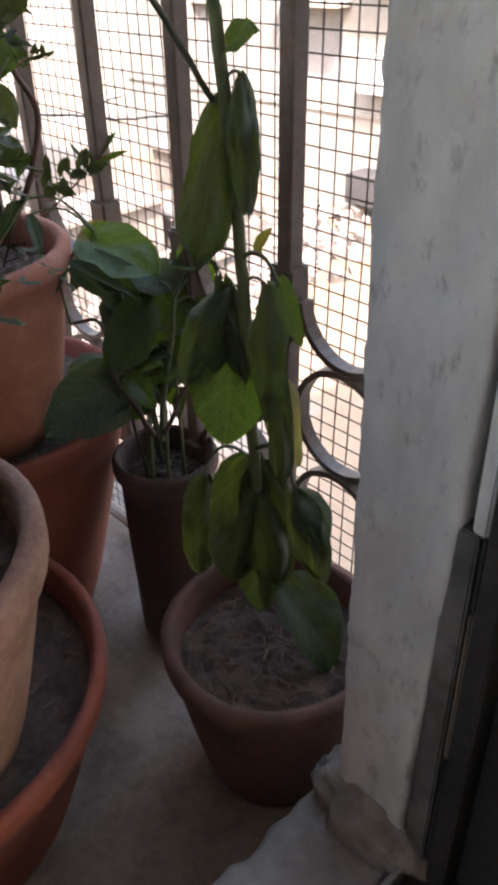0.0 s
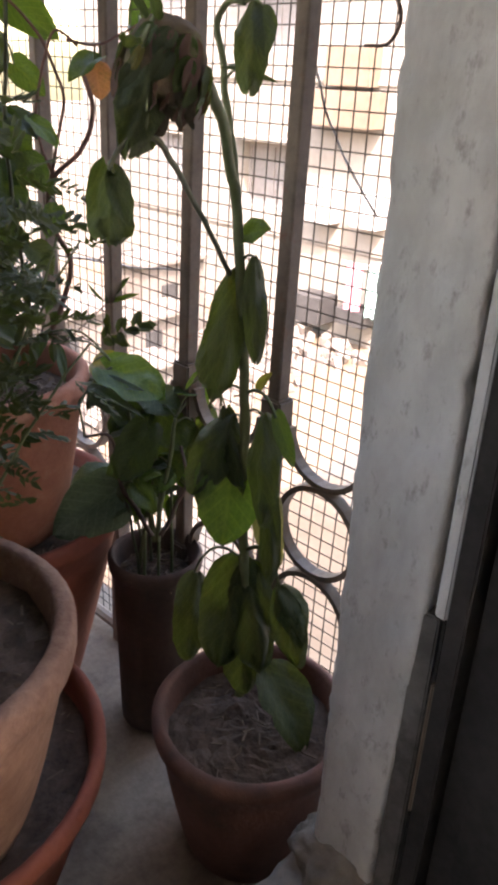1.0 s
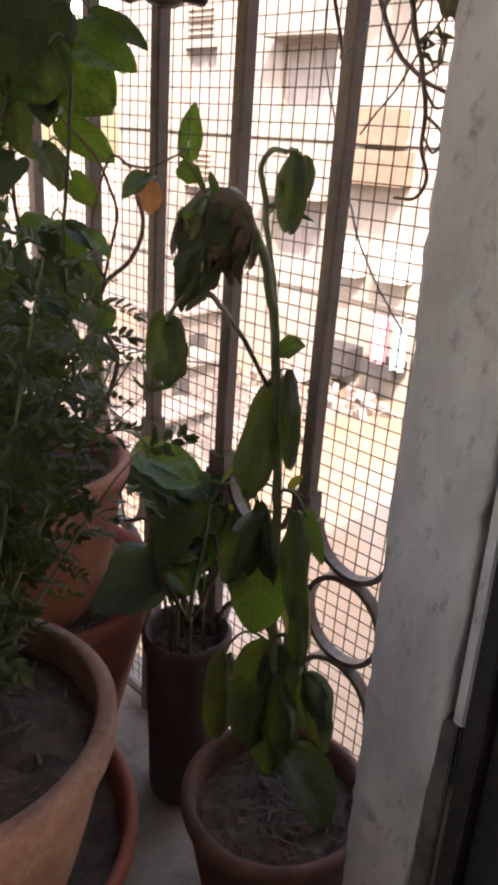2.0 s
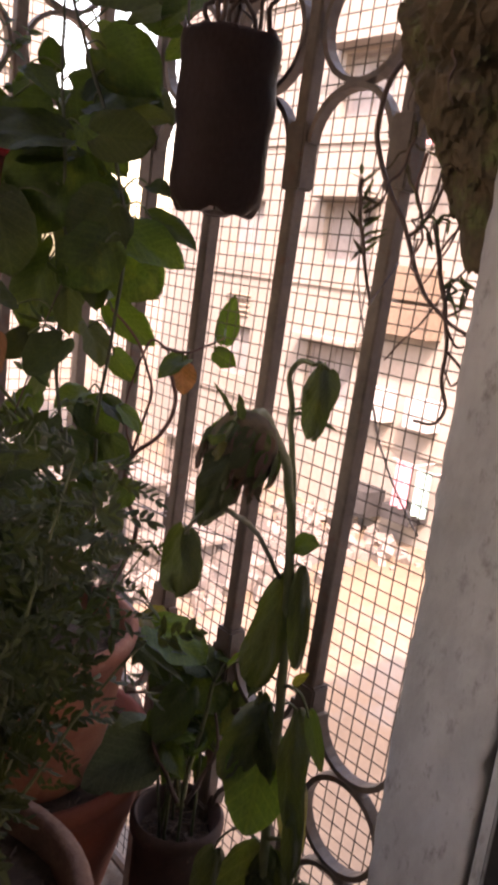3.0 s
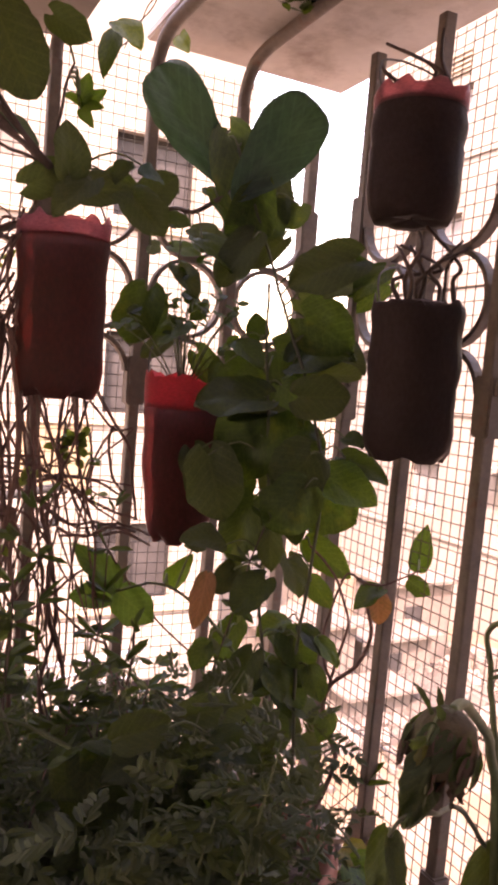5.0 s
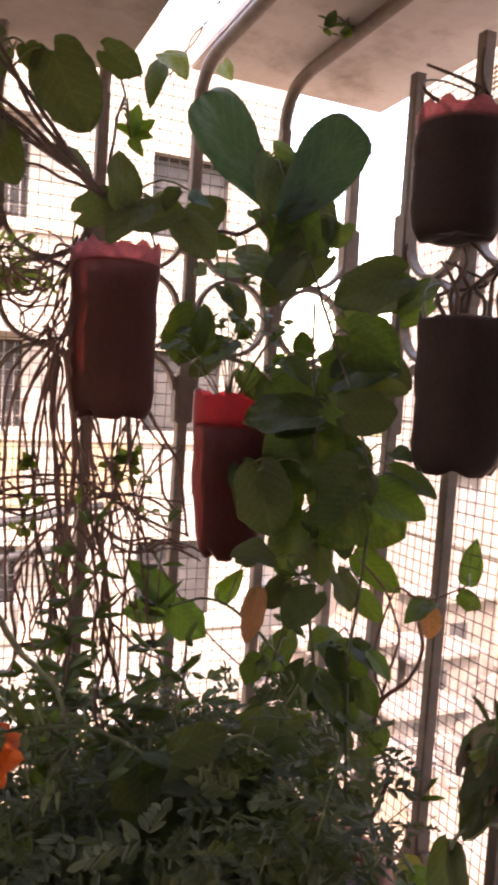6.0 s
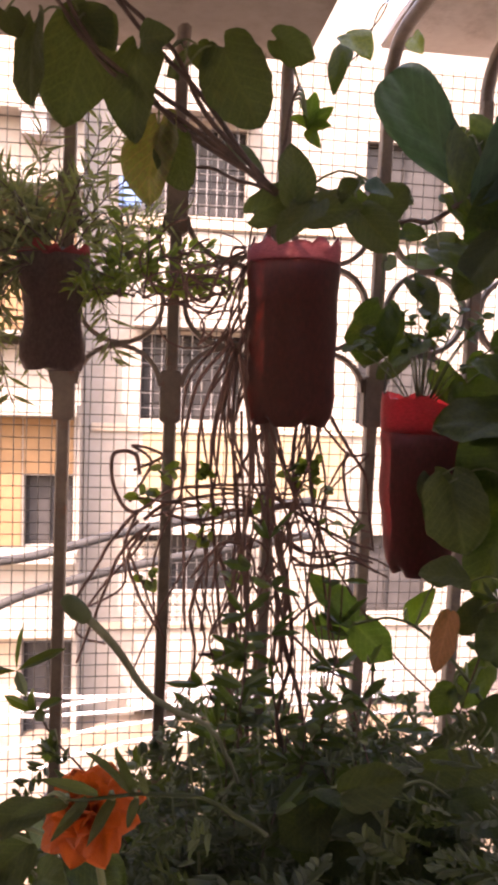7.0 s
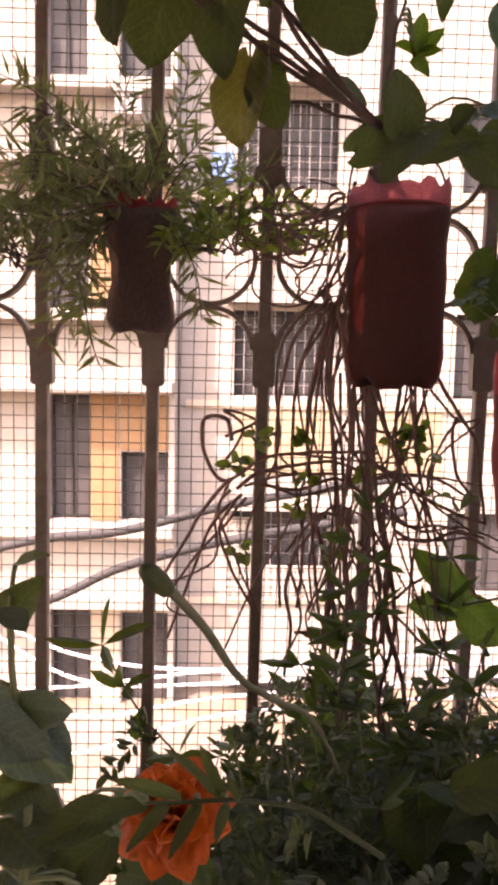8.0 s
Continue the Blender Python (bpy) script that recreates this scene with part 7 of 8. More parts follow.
leaf(trailing, (-0.191, -0.152, 1.355), (-0.186, -0.173, 1.353), 0.010, "b", LEAF_PALE)
leaf(trailing, (-0.189, -0.152, 1.363), (-0.183, -0.173, 1.361), 0.011, "b", LEAF_PALE)
leaf(trailing, (-0.198, -0.152, 1.365), (-0.188, -0.173, 1.365), 0.009, "b", LEAF_PALE)
leaf(trailing, (-0.083, -0.152, 1.407), (-0.095, -0.171, 1.416), 0.010, "b", LEAF_PALE)
leaf(trailing, (-0.091, -0.152, 1.416), (-0.099, -0.171, 1.427), 0.008, "b", LEAF_PALE)
leaf(trailing, (-0.082, -0.152, 1.416), (-0.078, -0.172, 1.421), 0.010, "b", LEAF_PALE)
leaf(trailing, (-0.159, -0.152, 1.431), (-0.173, -0.171, 1.431), 0.009, "b", LEAF_PALE)
leaf(trailing, (-0.162, -0.152, 1.436), (-0.161, -0.171, 1.447), 0.008, "b", LEAF_PALE)
leaf(trailing, (-0.158, -0.152, 1.441), (-0.166, -0.172, 1.435), 0.010, "b", LEAF_PALE)
leaf(trailing, (-0.155, -0.152, 1.438), (-0.149, -0.173, 1.440), 0.009, "b", LEAF_PALE)
stem(trailing, "woody_stem", [(-0.164, -0.120, 1.396), (-0.166, -0.120, 1.332), (-0.154, -0.120, 1.267), (-0.161, -0.120, 1.194), (-0.150, -0.120, 1.095)], 0.0036, 0.0025, TRAIL)
stem(trailing, "woody_stem", [(-0.136, -0.120, 1.396), (-0.121, -0.120, 1.338), (-0.124, -0.120, 1.285), (-0.103, -0.120, 1.213), (-0.094, -0.120, 1.139)], 0.0034, 0.0024, TRAIL)
stem(trailing, "woody_stem", [(-0.197, -0.120, 1.378), (-0.181, -0.120, 1.314), (-0.186, -0.120, 1.248), (-0.168, -0.120, 1.175), (-0.171, -0.120, 1.095)], 0.0028, 0.00196, TRAIL)
stem(trailing, "woody_stem", [(-0.121, -0.120, 1.338), (-0.113, -0.120, 1.267), (-0.128, -0.120, 1.194), (-0.114, -0.120, 1.151), (-0.072, -0.120, 1.147), (-0.040, -0.120, 1.158), (-0.022, -0.120, 1.201), (-0.020, -0.120, 1.262)], 0.0026, 0.0018199999999999998, TRAIL)
stem(trailing, "woody_stem", [(-0.217, -0.120, 1.266), (-0.165, -0.120, 1.272), (-0.120, -0.120, 1.297), (-0.092, -0.120, 1.321), (-0.057, -0.120, 1.333)], 0.002, 0.0014, TRAIL)
stem(trailing, "woody_stem", [(-0.113, -0.120, 1.285), (-0.077, -0.120, 1.249), (-0.052, -0.120, 1.235)], 0.0018, 0.0013, TRAIL)
stem(trailing, "woody_stem", [(-0.089, -0.120, 1.195), (-0.075, -0.120, 1.219), (-0.070, -0.120, 1.249)], 0.0018, 0.0013, TRAIL)

# hanging basket by the wall
dry_basket = thing("hanging_dry_plant", (0.190, -0.612, 1.590), "dried brown plant hanging in a matted basket", "hanging plant")
stem(dry_basket, "dry_stem", [(0.188, -0.566, 1.612), (0.182, -0.540, 1.585), (0.180, -0.533, 1.544), (0.180, -0.552, 1.504), (0.180, -0.573, 1.478), (0.180, -0.597, 1.435), (0.180, -0.621, 1.416), (0.180, -0.645, 1.405)], 0.0023, 0.0014, TWIG)
stem(dry_basket, "dry_stem", [(0.180, -0.600, 1.479), (0.180, -0.619, 1.427), (0.180, -0.629, 1.392), (0.180, -0.628, 1.372), (0.180, -0.636, 1.355), (0.180, -0.628, 1.340), (0.180, -0.611, 1.338)], 0.0018, 0.0011, TWIG)
stem(dry_basket, "dry_stem", [(0.180, -0.579, 1.470), (0.180, -0.587, 1.477), (0.180, -0.598, 1.491), (0.180, -0.602, 1.507)], 0.0018, 0.0011, TWIG)
stem(dry_basket, "dry_stem", [(0.180, -0.597, 1.435), (0.180, -0.587, 1.451), (0.180, -0.587, 1.469)], 0.0014, 0.0008, TWIG)
stem(dry_basket, "dry_stem", [(0.180, -0.621, 1.416), (0.180, -0.635, 1.424), (0.180, -0.637, 1.437)], 0.0012, 0.0007, TWIG)
stem(dry_basket, "dry_stem", [(0.180, -0.629, 1.392), (0.180, -0.644, 1.381), (0.180, -0.637, 1.369), (0.180, -0.628, 1.380)], 0.0012, 0.0007, TWIG)
stem(dry_basket, "dry_stem", [(0.180, -0.623, 1.413), (0.180, -0.635, 1.397), (0.180, -0.644, 1.399)], 0.0012, 0.0007, TWIG)
leaf(dry_basket, (0.187, -0.590, 1.486), (0.162, -0.600, 1.475), 0.0030, "l", LEAF_DARK)
leaf(dry_basket, (0.187, -0.600, 1.466), (0.164, -0.608, 1.465), 0.0030, "l", LEAF_DARK)
leaf(dry_basket, (0.187, -0.596, 1.478), (0.174, -0.610, 1.483), 0.0040, "l", LEAF_DARK)
leaf(dry_basket, (0.187, -0.597, 1.476), (0.162, -0.602, 1.475), 0.0030, "l", MATTED)
leaf(dry_basket, (0.188, -0.607, 1.482), (0.167, -0.621, 1.471), 0.0030, "l", LEAF_DARK)
leaf(dry_basket, (0.187, -0.596, 1.481), (0.169, -0.614, 1.465), 0.0030, "l", LEAF_DARK)
leaf(dry_basket, (0.187, -0.590, 1.474), (0.170, -0.609, 1.460), 0.0040, "l", MATTED)
leaf(dry_basket, (0.188, -0.605, 1.486), (0.179, -0.625, 1.487), 0.0030, "l", MATTED)
leaf(dry_basket, (0.187, -0.617, 1.439), (0.166, -0.631, 1.428), 0.0030, "l", MATTED)
leaf(dry_basket, (0.187, -0.624, 1.435), (0.163, -0.632, 1.430), 0.0030, "l", LEAF_DARK)
leaf(dry_basket, (0.187, -0.621, 1.429), (0.170, -0.640, 1.415), 0.0020, "l", LEAF_DARK)
leaf(dry_basket, (0.187, -0.629, 1.438), (0.169, -0.636, 1.447), 0.0030, "l", LEAF_DARK)
leaf(dry_basket, (0.187, -0.631, 1.436), (0.165, -0.639, 1.436), 0.0030, "l", LEAF_DARK)
leaf(dry_basket, (0.187, -0.624, 1.442), (0.178, -0.646, 1.437), 0.0040, "l", LEAF_DARK)
leaf(dry_basket, (0.187, -0.629, 1.434), (0.166, -0.643, 1.422), 0.0030, "l", LEAF_DARK)
leaf(dry_basket, (0.187, -0.623, 1.425), (0.178, -0.644, 1.424), 0.0030, "l", LEAF_DARK)
stem(dry_basket, "dry_stem", [(0.040, -0.652, 1.488), (0.043, -0.654, 1.466), (0.050, -0.655, 1.446), (0.075, -0.640, 1.425), (0.120, -0.605, 1.422), (0.180, -0.573, 1.450)], 0.0011, 0.0009, TWIG)
spray_dice = random.Random(68)
for k in range(20):
    b = Vector((0.040, -0.652, 1.490)).lerp(Vector((0.049, -0.655, 1.448)), k / 19)
    t = b + Vector((spray_dice.uniform(-0.6, 1.0), spray_dice.uniform(-0.9, 0.7), spray_dice.uniform(-0.5, 0.9))).normalized() * spray_dice.uniform(0.009, 0.017)
    leaf(dry_basket, b, t, 0.0026, "l", (LEAF_DARK, MATTED)[k % 2], stalk=False)


# ---- marigold bushes ----
def clear_of_pot(p):
    """Leaves stay off the terracotta pot's open top."""
    return not (p.x > -0.02 and p.z < 1.11 and p.y > -0.40) and not (p.x > 0.02 and p.z < 1.08)


bushy("marigold_bush", (-0.165, -0.45, 0.925), "dense feathery marigold bush in the clay pot", 115, 0.37, 0.115, 21, (0.03, 0.055), 0.038, leaflets=6, broad=0.15, keep=clear_of_pot)
pot("clay_pot", (-0.29, -0.26, FLOOR_Z), 0.12, 0.08, 0.26, TERRACOTTA, "terracotta pot hidden under the marigold foliage", seed=8)
bushy("marigold_bush", (-0.28, -0.27, 0.84), "dense feathery marigold bush near the grille", 88, 0.33, 0.17, 22, (0.12, 0.03), 0.044, leaflets=5, broad=0.16, keep=clear_of_pot)
bushy("marigold_bush", (-0.06, -0.15, 0.83), "dense green bush in the corner behind the pots", 100, 0.36, 0.13, 23, (0.0, -0.05), 0.046, leaflets=5, broad=0.16, keep=clear_of_pot)



def near_pot(p):
    """True within the raised terracotta pot."""
    return math.hypot(p.x - 0.066, p.y + 0.258) < 0.15 and p.z < 1.07


def upright_stems(at, label, seed, n, spread, low, high):
    """Leggy upright stems with narrow leaves towards their tips."""
    dice = random.Random(seed)
    u = thing("leggy_plant", at, label, "plant")
    fuzz = bmesh.new()
    for s in range(n):
        x, y = dice.uniform(-spread, spread), dice.uniform(-0.05, 0.05)
        h = low + (high - low) * dice.random() ** 1.6
        line = wander(dice, (x * 0.55, y * 0.6, 0.0), (x * 0.7 + dice.uniform(-0.05, 0.05), dice.uniform(-0.05, 0.05), h), h, 0.0, 12, 0.3)
        bm = bmesh.new()
        tube(bm, glide(line, 2), dice.uniform(0.0013, 0.0022), 0.0008, 5)
        smooth(part("stem", bm, TWIG, u))
        for i in range(6, len(line)):
            for _ in range(4):
                d = Vector((dice.uniform(-1, 1), dice.uniform(-1, 0.6), dice.uniform(-0.2, 0.8))).normalized()
                if near_pot(line[i] + Vector(at)):
                    continue
                leaflet(fuzz, line[i], line[i] + d * dice.uniform(0.018, 0.044), d.cross(Vector((0.3, 0.8, 0.5))), dice.uniform(0.008, 0.013))
    tagged(part("narrow_leaves", fuzz, LEAF, u), kind="stuff")
    return u


upright_stems((-0.14, -0.20, 0.84), "leggy brown stems with narrow leaves by the grille", 81, 34, 0.13, 0.34, 0.60)
upright_stems((-0.02, -0.17, 0.83), "leggy stems with narrow leaves in the corner", 82, 18, 0.10, 0.30, 0.50)


# broad dark leaves in front of the bushes
low_leaves = thing("leafy_plant", (-0.10, -0.38, 0.95), "low plant with broad dark pointed leaves before the bushes", "plant")
stem(low_leaves, "stem", [(-0.105, -0.38, 0.96), (-0.10, -0.385, 1.08), (-0.095, -0.385, 1.18), (-0.09, -0.39, 1.26)], 0.003, 0.0018, STEM)
low_dice = random.Random(78)
for k in range(30):
    b = Vector((low_dice.uniform(-0.16, -0.01), low_dice.uniform(-0.39, -0.33), low_dice.uniform(1.10, 1.255)))
    t = b + Vector((low_dice.uniform(-0.05, 0.06), low_dice.uniform(-0.045, -0.015), low_dice.uniform(-0.035, 0.03)))
    leaf(low_leaves, b, t, low_dice.uniform(0.034, 0.052), "o", (LEAF, LEAF_DARK)[k % 2])


# ---- needle-leaved herb ----
def needle_herb(at, label, shoots, reach, seed, bias=(0, 0, 0), mat=NEEDLE, needle=0.020, down=0, wide=0.0028):
    dice = random.Random(seed)
    h = thing("needle_herb", at, label, "herb")
    fuzz = bmesh.new()
    for s in range(shoots):
        a = dice.uniform(0, 2 * math.pi)
        way = Vector((math.cos(a) * dice.uniform(0.2, 1.1), math.sin(a) * dice.uniform(0.1, 0.5) - 0.1, dice.uniform(0.2, 1.0))) + Vector(bias) * dice.random()
        droop = dice.uniform(0.02, 0.16)
        if s < down:
            way, droop = Vector((dice.uniform(-0.8, 0.2), -0.2, 0.15)), 0.32
        line = wander(dice, (dice.uniform(-0.02, 0.02), dice.uniform(-0.02, 0.02), -0.01), way, reach * dice.uniform(0.6, 1.15), droop, 11, 0.35)
        bm = bmesh.new()
        tube(bm, line, 0.0011, 0.0006, 5)
        smooth(part("shoot", bm, TWIG, h))
        for i in range(3, len(line)):
            d = (line[i] - line[i - 1]).normalized()
            for k in range(4):
                r = Vector([dice.uniform(-1, 1) for _ in range(3)])
                r = (r - d * r.dot(d)).normalized()
                p = line[i - 1].lerp(line[i], dice.random())
                leaflet(fuzz, p, p + (r + d * dice.uniform(0.4, 1.1)).normalized() * needle * dice.uniform(0.5, 1.1), r.cross(d), wide)
    tagged(part("needles", fuzz, mat, h), kind="stuff")
    return h


needle_herb((-0.378, -0.080, 1.690), "spreading needle-leaved herb in the small bottle", 30, 0.18, 31, (-0.6, 0, 0.15), NEEDLE, 0.036, 4, 0.0042)
needle_herb((-0.490, -0.075, 1.640), "leggy needle-leaved herb on the grille", 24, 0.17, 32, (-0.1, 0, 0.2), NEEDLE, 0.034, 0, 0.0042)
needle_herb((-0.300, -0.070, 1.660), "sparse light green herb climbing the hoops", 20, 0.11, 33, (0.3, 0, -0.2), LEAF_PALE, 0.020, 0, 0.0052)


# ---- tangled bare stems below the red bottle ----
def loose_stems(t, seed):
    """Further thin stems of the trailing plant, falling and looping among the long ones."""
    dice = random.Random(seed)
    for s in range(22):
        high = s < 8
        x0 = dice.gauss(-0.050, 0.012) if high else dice.uniform(-0.065, 0.045)
        z0 = dice.uniform(-0.08, 0.0) if high else dice.uniform(-0.20, -0.13)
        fall = dice.uniform(0.20, 0.50) if high else dice.uniform(0.16, 0.40)
        side = dice.gauss(0.0, 0.06)
        y0 = dice.uniform(-0.03, 0.03)
        curl = dice.uniform(0.008, 0.020)
        pts = [Vector((x0 + dice.uniform(0.0, 0.03), y0 + (0.0 if high else 0.03), z0 + 0.03))]
        for k in range(6):
            f = k / 5
            loose = curl * min(1.0, 0.35 + f)
            pts.append(Vector((x0 + 0.015 * f + side * f ** 1.5 + dice.uniform(-loose, loose), y0 + dice.uniform(-0.02, 0.02) * f, z0 - 0.02 - (fall - 0.02) * f)))
        bm = bmesh.new()
        tube(bm, glide(pts, 5), dice.uniform(0.0013, 0.0021), 0.0011, 6)
        smooth(part("stem", bm, TRAIL, t))
    for s in range(12):
        c = Vector((dice.uniform(-0.115, -0.05), dice.uniform(0.01, 0.05), dice.uniform(-0.075, 0.03)))
        r, a0, sweep = dice.uniform(0.014, 0.034), dice.uniform(0, 6.28), dice.uniform(2.5, 5.5)
        squash = dice.uniform(0.5, 0.9)
        bm = bmesh.new()
        tube(bm, [c + Vector((r * (1 + 0.2 * f) * math.cos(a0 + sweep * f), 0.02 * f, r * squash * math.sin(a0 + sweep * f))) for f in (i / 18 for i in range(19))], 0.0013, 0.0009, 5)
        smooth(part("stem", bm, TRAIL, t))


loose_stems(trailing, 41)


def small_leaf_herb(at, label, count, radius, seed, size=0.016, mat=LEAF, root=(0, 0, -0.06)):
    """A herb with small round leaves on thin stems."""
    dice = random.Random(seed)
    h = thing("small_leaved_herb", at, label, "herb")
    for s in range(count):
        end = Vector((dice.gauss(0, 1), dice.gauss(0, 0.6), dice.gauss(0, 0.9))) * radius * 0.6
        line = glide([Vector(root), Vector(root).lerp(end, 0.5) + Vector((0, 0, 0.012)), end], 4)
        bm = bmesh.new()
        tube(bm, line, 0.0012, 0.0007, 5)
        smooth(part("stem", bm, STEM, h))
        for k in range(5):
            d = Vector((dice.uniform(-1, 1), dice.uniform(-1, 0.6), dice.uniform(-0.4, 1))).normalized()
            b = line[-1 - (k % 3)]
            ob = new("leaf", blade("o", mat))
            ob.parent = h
            ob.matrix_basis = leaf_pose(b, b + d * size * dice.uniform(0.7, 1.2), Vector((dice.uniform(-0.5, 0.5), -0.6, 0.8)), 1.0) @ Matrix.Diagonal((1, 0.75, 0.5, 1))
    return h


small_leaf_herb((0.032, -0.115, 1.620), "small round-leaved herb growing in the red-rimmed bottle", 16, 0.05, 51, root=(-0.01, 0.0, -0.095))
small_leaf_herb((0.100, -0.190, 1.960), "small green sprig hanging from the cage roof", 3, 0.03, 52, 0.018, LEAF, (0.01, 0.0, 0.012))


# ---- dried hanging plant by the wall ----
def root_ball(b, seed):
    """Matted root ball of the hanging plant, with short dead shoots and leaf tips."""
    dice = random.Random(seed)
    bm = bmesh.new()
    outline = glide([(0.006, 0, -0.15), (0.018, 0, -0.13), (0.028, 0, -0.09), (0.040, 0, -0.05), (0.050, 0, 0.0), (0.052, 0, 0.06), (0.047, 0, 0.12), (0.035, 0, 0.16), (0.012, 0, 0.19)], 12)
    lathe(bm, [(p.x, p.z) for p in outline], 90, 0.0, seed)
    for v in bm.verts:
        v.co += v.co.normalized() * (0.016 * noise.noise(v.co * 28) + 0.010 * noise.noise(v.co * 75) + 0.005 * noise.noise(v.co * 260))
        v.co.y += 0.25 * min(0.0, v.co.z)
    part("root_ball", bm, MATTED, b, "matted brown roots and dead leaves")
    for s in range(16):
        a = dice.uniform(0, 2 * math.pi)
        start = Vector((math.cos(a) * 0.042, math.sin(a) * 0.042, dice.uniform(-0.06, 0.12)))
        way = Vector((math.cos(a) * 0.5, math.sin(a) * 0.5, dice.uniform(-1.6, -0.2)))
        bm = bmesh.new()
        tube(bm, glide(wander(dice, start, way, dice.uniform(0.04, 0.09), dice.uniform(0.1, 0.4), 9, 1.6), 3), dice.uniform(0.0009, 0.0015), 0.0006, 5)
        smooth(part("dry_stem", bm, (TWIG, MATTED)[s % 2], b))
    for s in range(8):
        start = Vector((dice.uniform(-0.02, 0.02), dice.uniform(-0.03, 0.05), dice.uniform(-0.09, -0.04)))
        way = Vector((dice.uniform(-0.2, 0.1), dice.uniform(-0.15, 0.35), -1.0))
        bm = bmesh.new()
        tube(bm, glide(wander(dice, start, way, dice.uniform(0.10, 0.20), 0.05, 10, 1.1), 3), dice.uniform(0.0012, 0.0018), 0.0007, 5)
        smooth(part("dry_stem", bm, (TWIG, TRAIL)[s % 2], b))
    fuzz = bmesh.new()
    for s in range(900):
        p = Vector([dice.gauss(0, 1) for _ in range(3)]).normalized() * 0.05
        p = Vector((p.x, p.y, p.z * 3.0 + 0.03))
        if p.z < 0:
            p = Vector((p.x * (1 + 4 * p.z), p.y * (1 + 4 * p.z) + 0.25 * p.z, p.z))
        d = Vector((dice.uniform(-1, 1), dice.uniform(-1, 1), dice.uniform(-1.2, 0.9))).normalized()
        leaflet(fuzz, p * 1.06, p * 1.06 + d * dice.uniform(0.006, 0.015), d.cross(Vector((0.2, 0.7, 0.6))), 0.0038)
    tagged(part("dead_leaves", fuzz, MATTED, b), kind="stuff")


root_ball(dry_basket, 61)
needle_herb((0.208, -0.548, 1.690), "thin blue-green needle herb hung on the side grille", 22, 0.11, 62, (0.1, -0.25, 0.3), NEEDLE, 0.018)


# ---- dead stalks in the pair of bottles ----
def dead_stalks(at, label, seed, n, height):
    dice = random.Random(seed)
    d = thing("dead_stalks", at, label, "dead plant")
    for s in range(n):
        pts = [Vector((dice.uniform(-0.03, 0.03), dice.uniform(-0.03, 0.03), -0.01))]
        for k in range(1, 4):
            pts.append(Vector((pts[0].x + dice.uniform(-0.014, 0.014) * k, pts[0].y + dice.uniform(-0.014, 0.014) * k, height * k / 3 * dice.uniform(0.7, 1.1))))
        bm = bmesh.new()
        tube(bm, glide(pts, 4), 0.0030, 0.0016, 6)
        smooth(part("stalk", bm, TWIG, d))
    return d


dead_stalks((0.200, -0.322, 1.640), "brown dead stalks standing in the lower bottle", 71, 8, 0.075)
dead_stalks((0.176, -0.322, 1.822), "thin dead stalks curling out of the upper bottle", 72, 4, 0.07)


# ---- cables outside ----
def cable(pts, r, mat, label):
    c = thing("cable", pts[0], label, "cable", "cables across the street")
    bm = bmesh.new()
    tube(bm, [p - Vector(pts[0]) for p in glide(pts, 8)], r, r, 6)
    smooth(part("strand", bm, mat, c))


for z0, z1, sag in ((0.47, 0.22, 0.05), (0.42, 0.16, 0.10), (0.15, 0.22, 0.02), (0.20, 0.10, 0.12), (-0.12, 0.02, 0.08)):
    cable([(-1.3, 2.2, z0), (-0.9, 2.2, (z0 + z1) / 2 - sag), (-0.3, 2.25, z1), (0.9, 2.3, z1 + 0.08)], 0.008, CABLE, "white sagging cable above the street")
for z0, z1 in ((0.74, 0.90), (0.46, 0.74)):
    cable([(-2.7, -0.70, z0 + 0.3), (-2.2, 1.6, z0 + 0.05), (-1.6, 2.4, z0 - 0.1), (-1.1, 2.4, z0), (-0.75, 2.4, z1 - 0.12), (-0.25, 2.45, z1), (0.5, 2.5, z1 + 0.12)], 0.020, DARK_CABLE, "thick dark cable above the street")
twist = thing("twisted_wire", (-0.045, -0.02, 1.94), "thin twisted wires tied in the gap of the cage roof", "wire")
for k in (0, math.pi):
    bm = bmesh.new()
    tube(bm, [(0.02 * f + 0.0025 * math.cos(f * 18 + k), -0.25 * f, 0.0 + 0.06 * f + 0.0025 * math.sin(f * 18 + k)) for f in (i / 30 for i in range(31))], 0.0009, sides=5)
    part("strand", bm, WIRE, twist)


# ---- low sheds, rubble and washing across the yard ----
SHED = material("weathered_shed", (0.1, 0.08, 0.068), (0.18, 0.148, 0.127), 0.9, 1.2, 9, 0.0, stain_or_glow=(0.10, 0.085, 0.075), stain_or_glow_scale=1.1, stain_or_glow_at=(0.5, 0.65))
SPOIL = material("grey_brown_spoil", (0.045, 0.036, 0.031), (0.1, 0.082, 0.07), 0.95, 1.6, 9, 0.0, stain_or_glow=(0.16, 0.13, 0.11), stain_or_glow_scale=2.4, stain_or_glow_at=(0.55, 0.68))
CLOTH_PINK = material("pink_cloth", (0.55, 0.22, 0.27), (0.66, 0.32, 0.36), 0.9, 6, 40, 0.0)
CLOTH_TEAL = material("teal_cloth", (0.26, 0.42, 0.38), (0.36, 0.52, 0.48), 0.9, 6, 40, 0.0)
yard_dice = random.Random(9)
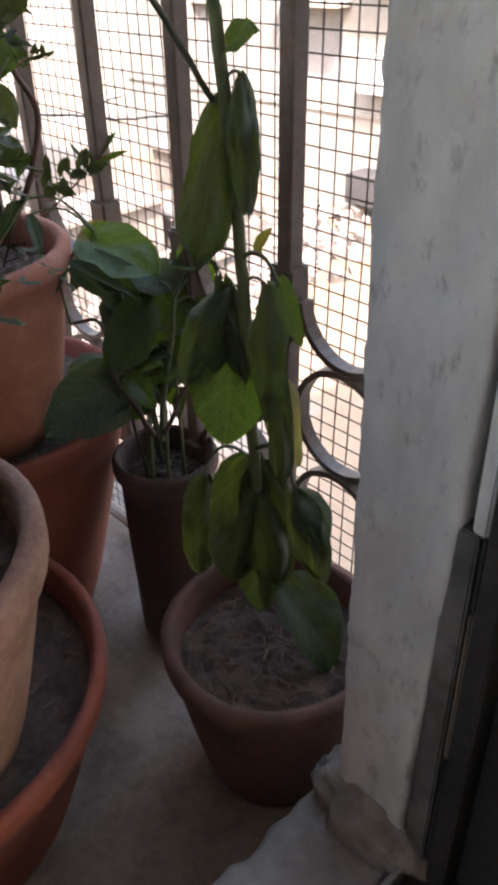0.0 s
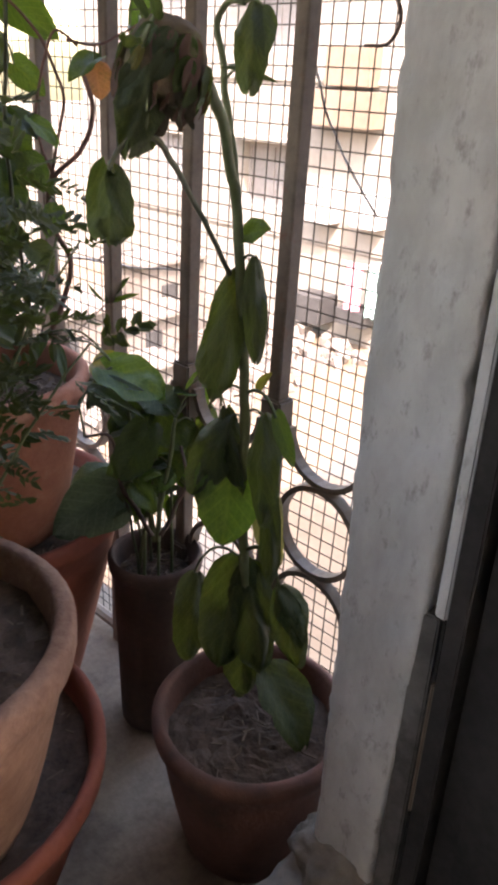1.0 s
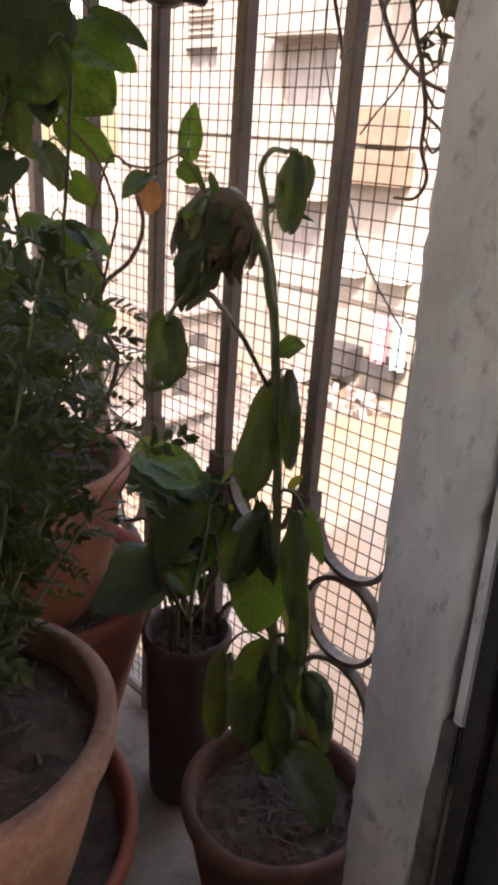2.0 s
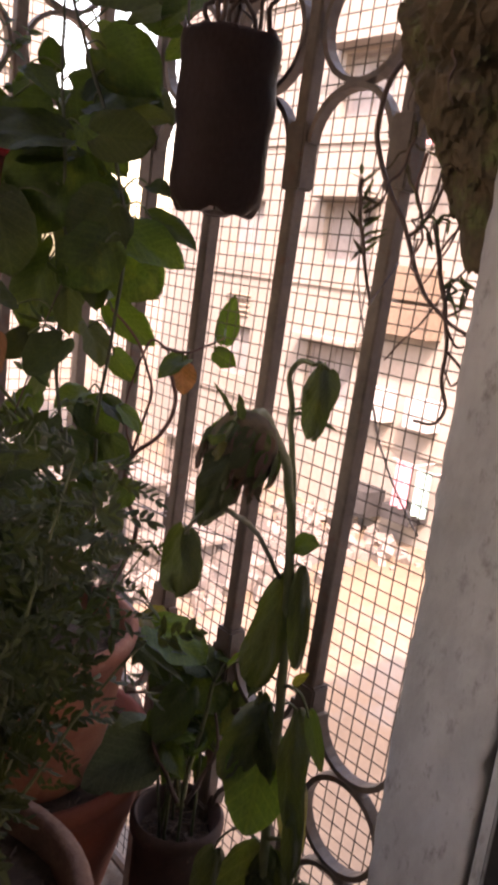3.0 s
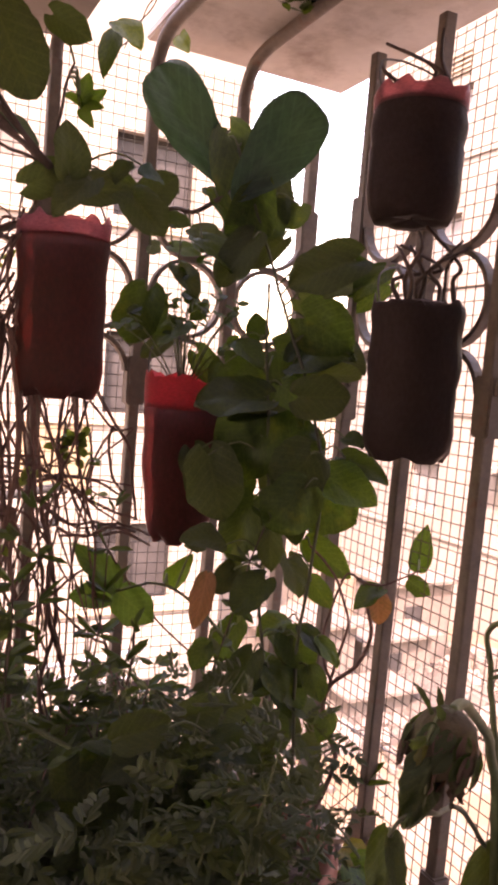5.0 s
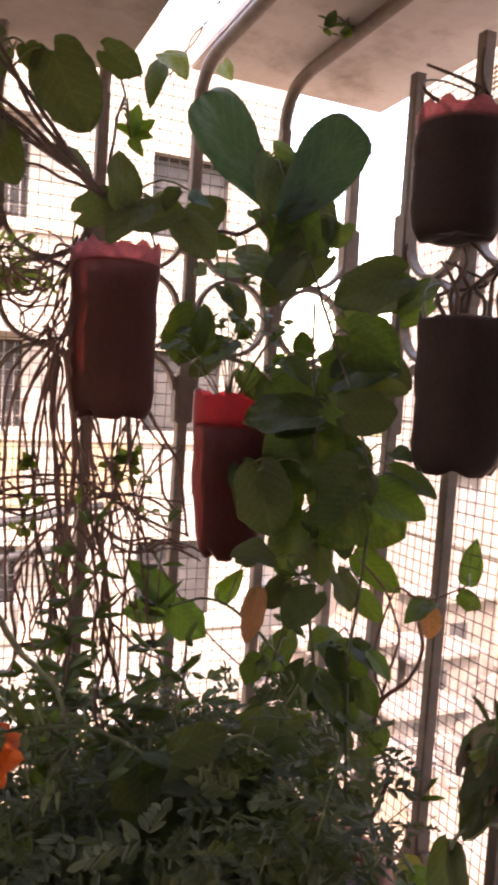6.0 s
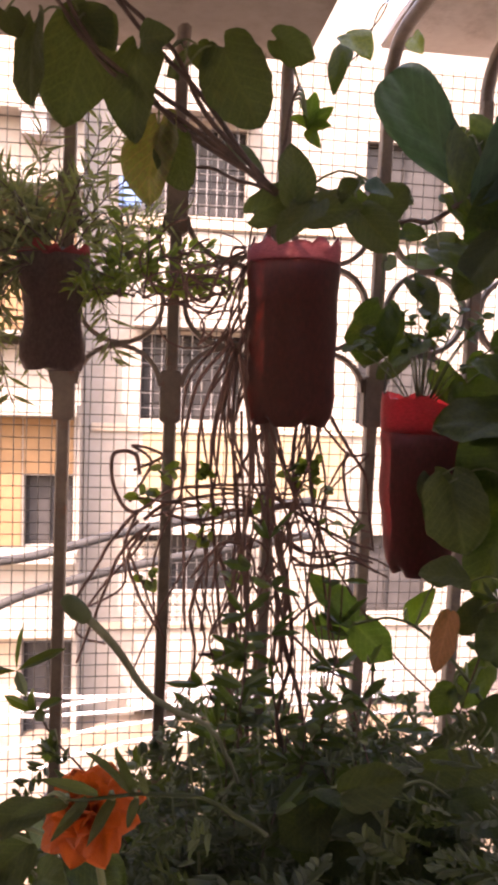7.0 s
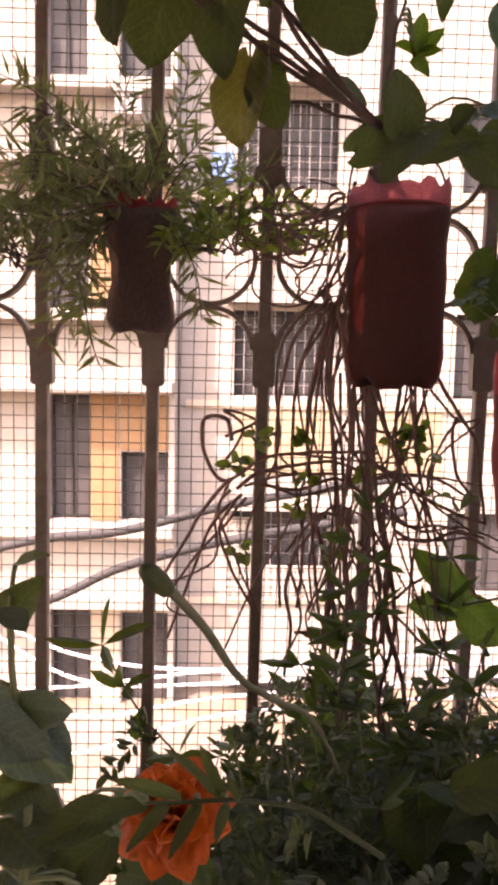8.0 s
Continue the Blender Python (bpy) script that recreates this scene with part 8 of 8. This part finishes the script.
for x0, y0, w, d, h in ((5.4, 9.2, 1.7, 1.0, 1.3), (7.4, 9.4, 1.5, 1.1, 0.9), (8.4, 10.2, 1.6, 1.0, 1.6), (6.4, 8.3, 1.2, 0.6, 0.5)):
    shed = thing("yard_shed", (x0, y0, -3.6), "low weathered brick shed with a sheet roof", "shed", "sheds in the yard")
    bm = bmesh.new()
    box(bm, (0, 0, 0), (w, d, h), 0.03)
    part("wall", bm, SHED, shed)
    bm = bmesh.new()
    box(bm, (-0.12, -0.15, h + 0.004), (w + 0.12, d + 0.1, h + 0.07), 0.01)
    part("roof", bm, SHED, shed)
    bm = bmesh.new()
    box(bm, (w * 0.3, -0.03, 0.0), (w * 0.55, -0.004, h * 0.75), 0.01)
    part("door", bm, GLASS_DARK, shed)
heap = bmesh.new()
grid = [[heap.verts.new((4.6 + 5.6 * i / 56, 7.6 + 4.2 * j / 42, -3.66 + max(0.0, math.sin(math.pi * i / 56) * math.sin(math.pi * j / 42)) ** 0.6 * (0.42 + 0.5 * noise.noise(Vector((i * 0.14, j * 0.14, 3))) + 0.22 * noise.noise(Vector((i * 0.5, j * 0.5, 8)))))) for j in range(43)] for i in range(57)]
for i in range(56):
    for j in range(42):
        heap.faces.new((grid[i][j], grid[i + 1][j], grid[i + 1][j + 1], grid[i][j + 1]))
tagged(part("earth_mound", heap, SPOIL), "low grey-brown mound of earth across the yard", "mound")
rubble = bmesh.new()
for _ in range(520):
    x, y, r = yard_dice.uniform(3.6, 11.6), yard_dice.triangular(6.6, 11.0, 9.0), yard_dice.uniform(0.06, 0.30)
    bmesh.ops.create_cube(rubble, size=r, matrix=Matrix.LocRotScale((x, y, -3.6 + r * 0.35), Euler([yard_dice.uniform(0, 3) for _ in range(3)]), (1.3, 0.9, 0.7)))
tagged(part("rubble", rubble, SHED), "scattered stones and rubble on sandy ground", "rubble", kind="stuff")
for x, y, z, w, h, mat, label in ((11.45, 8.2, 3.9, 0.55, 1.0, CLOTH_PINK, "pink cloth hung out on the white house"), (11.45, 7.5, 3.7, 0.5, 1.1, CLOTH_TEAL, "teal cloth hung out on the white house"), (11.45, 7.45, -2.9, 0.4, 1.05, CLOTH_PINK, "pink cloth hung low on the white house"), (11.45, 7.0, -2.8, 0.35, 0.9, CLOTH_TEAL, "teal cloth hung low on the white house")):
    cloth = thing("hanging_cloth", (x, y, z), label, "cloth", "washing on the house")
    bm = bmesh.new()
    cols = [[bm.verts.new((0.05 * math.sin(i * 1.3) + e, w * i / 10, h * j / 6)) for i in range(11)] for e in (0.0, 0.012) for j in range(7)]
    for s0 in (0, 7):
        for j in range(6):
            for i in range(10):
                bm.faces.new((cols[s0 + j][i], cols[s0 + j][i + 1], cols[s0 + j + 1][i + 1], cols[s0 + j + 1][i]))
    part("sheet", bm, mat, cloth)
    bm = bmesh.new()
    tube(bm, [(0.0, -0.1, h), (0.0, w + 0.1, h)], 0.012)
    tube(bm, [(0.0, -0.08, h), (0.56, -0.08, h)], 0.012)
    part("rail", bm, GREY_PIPE, cloth)
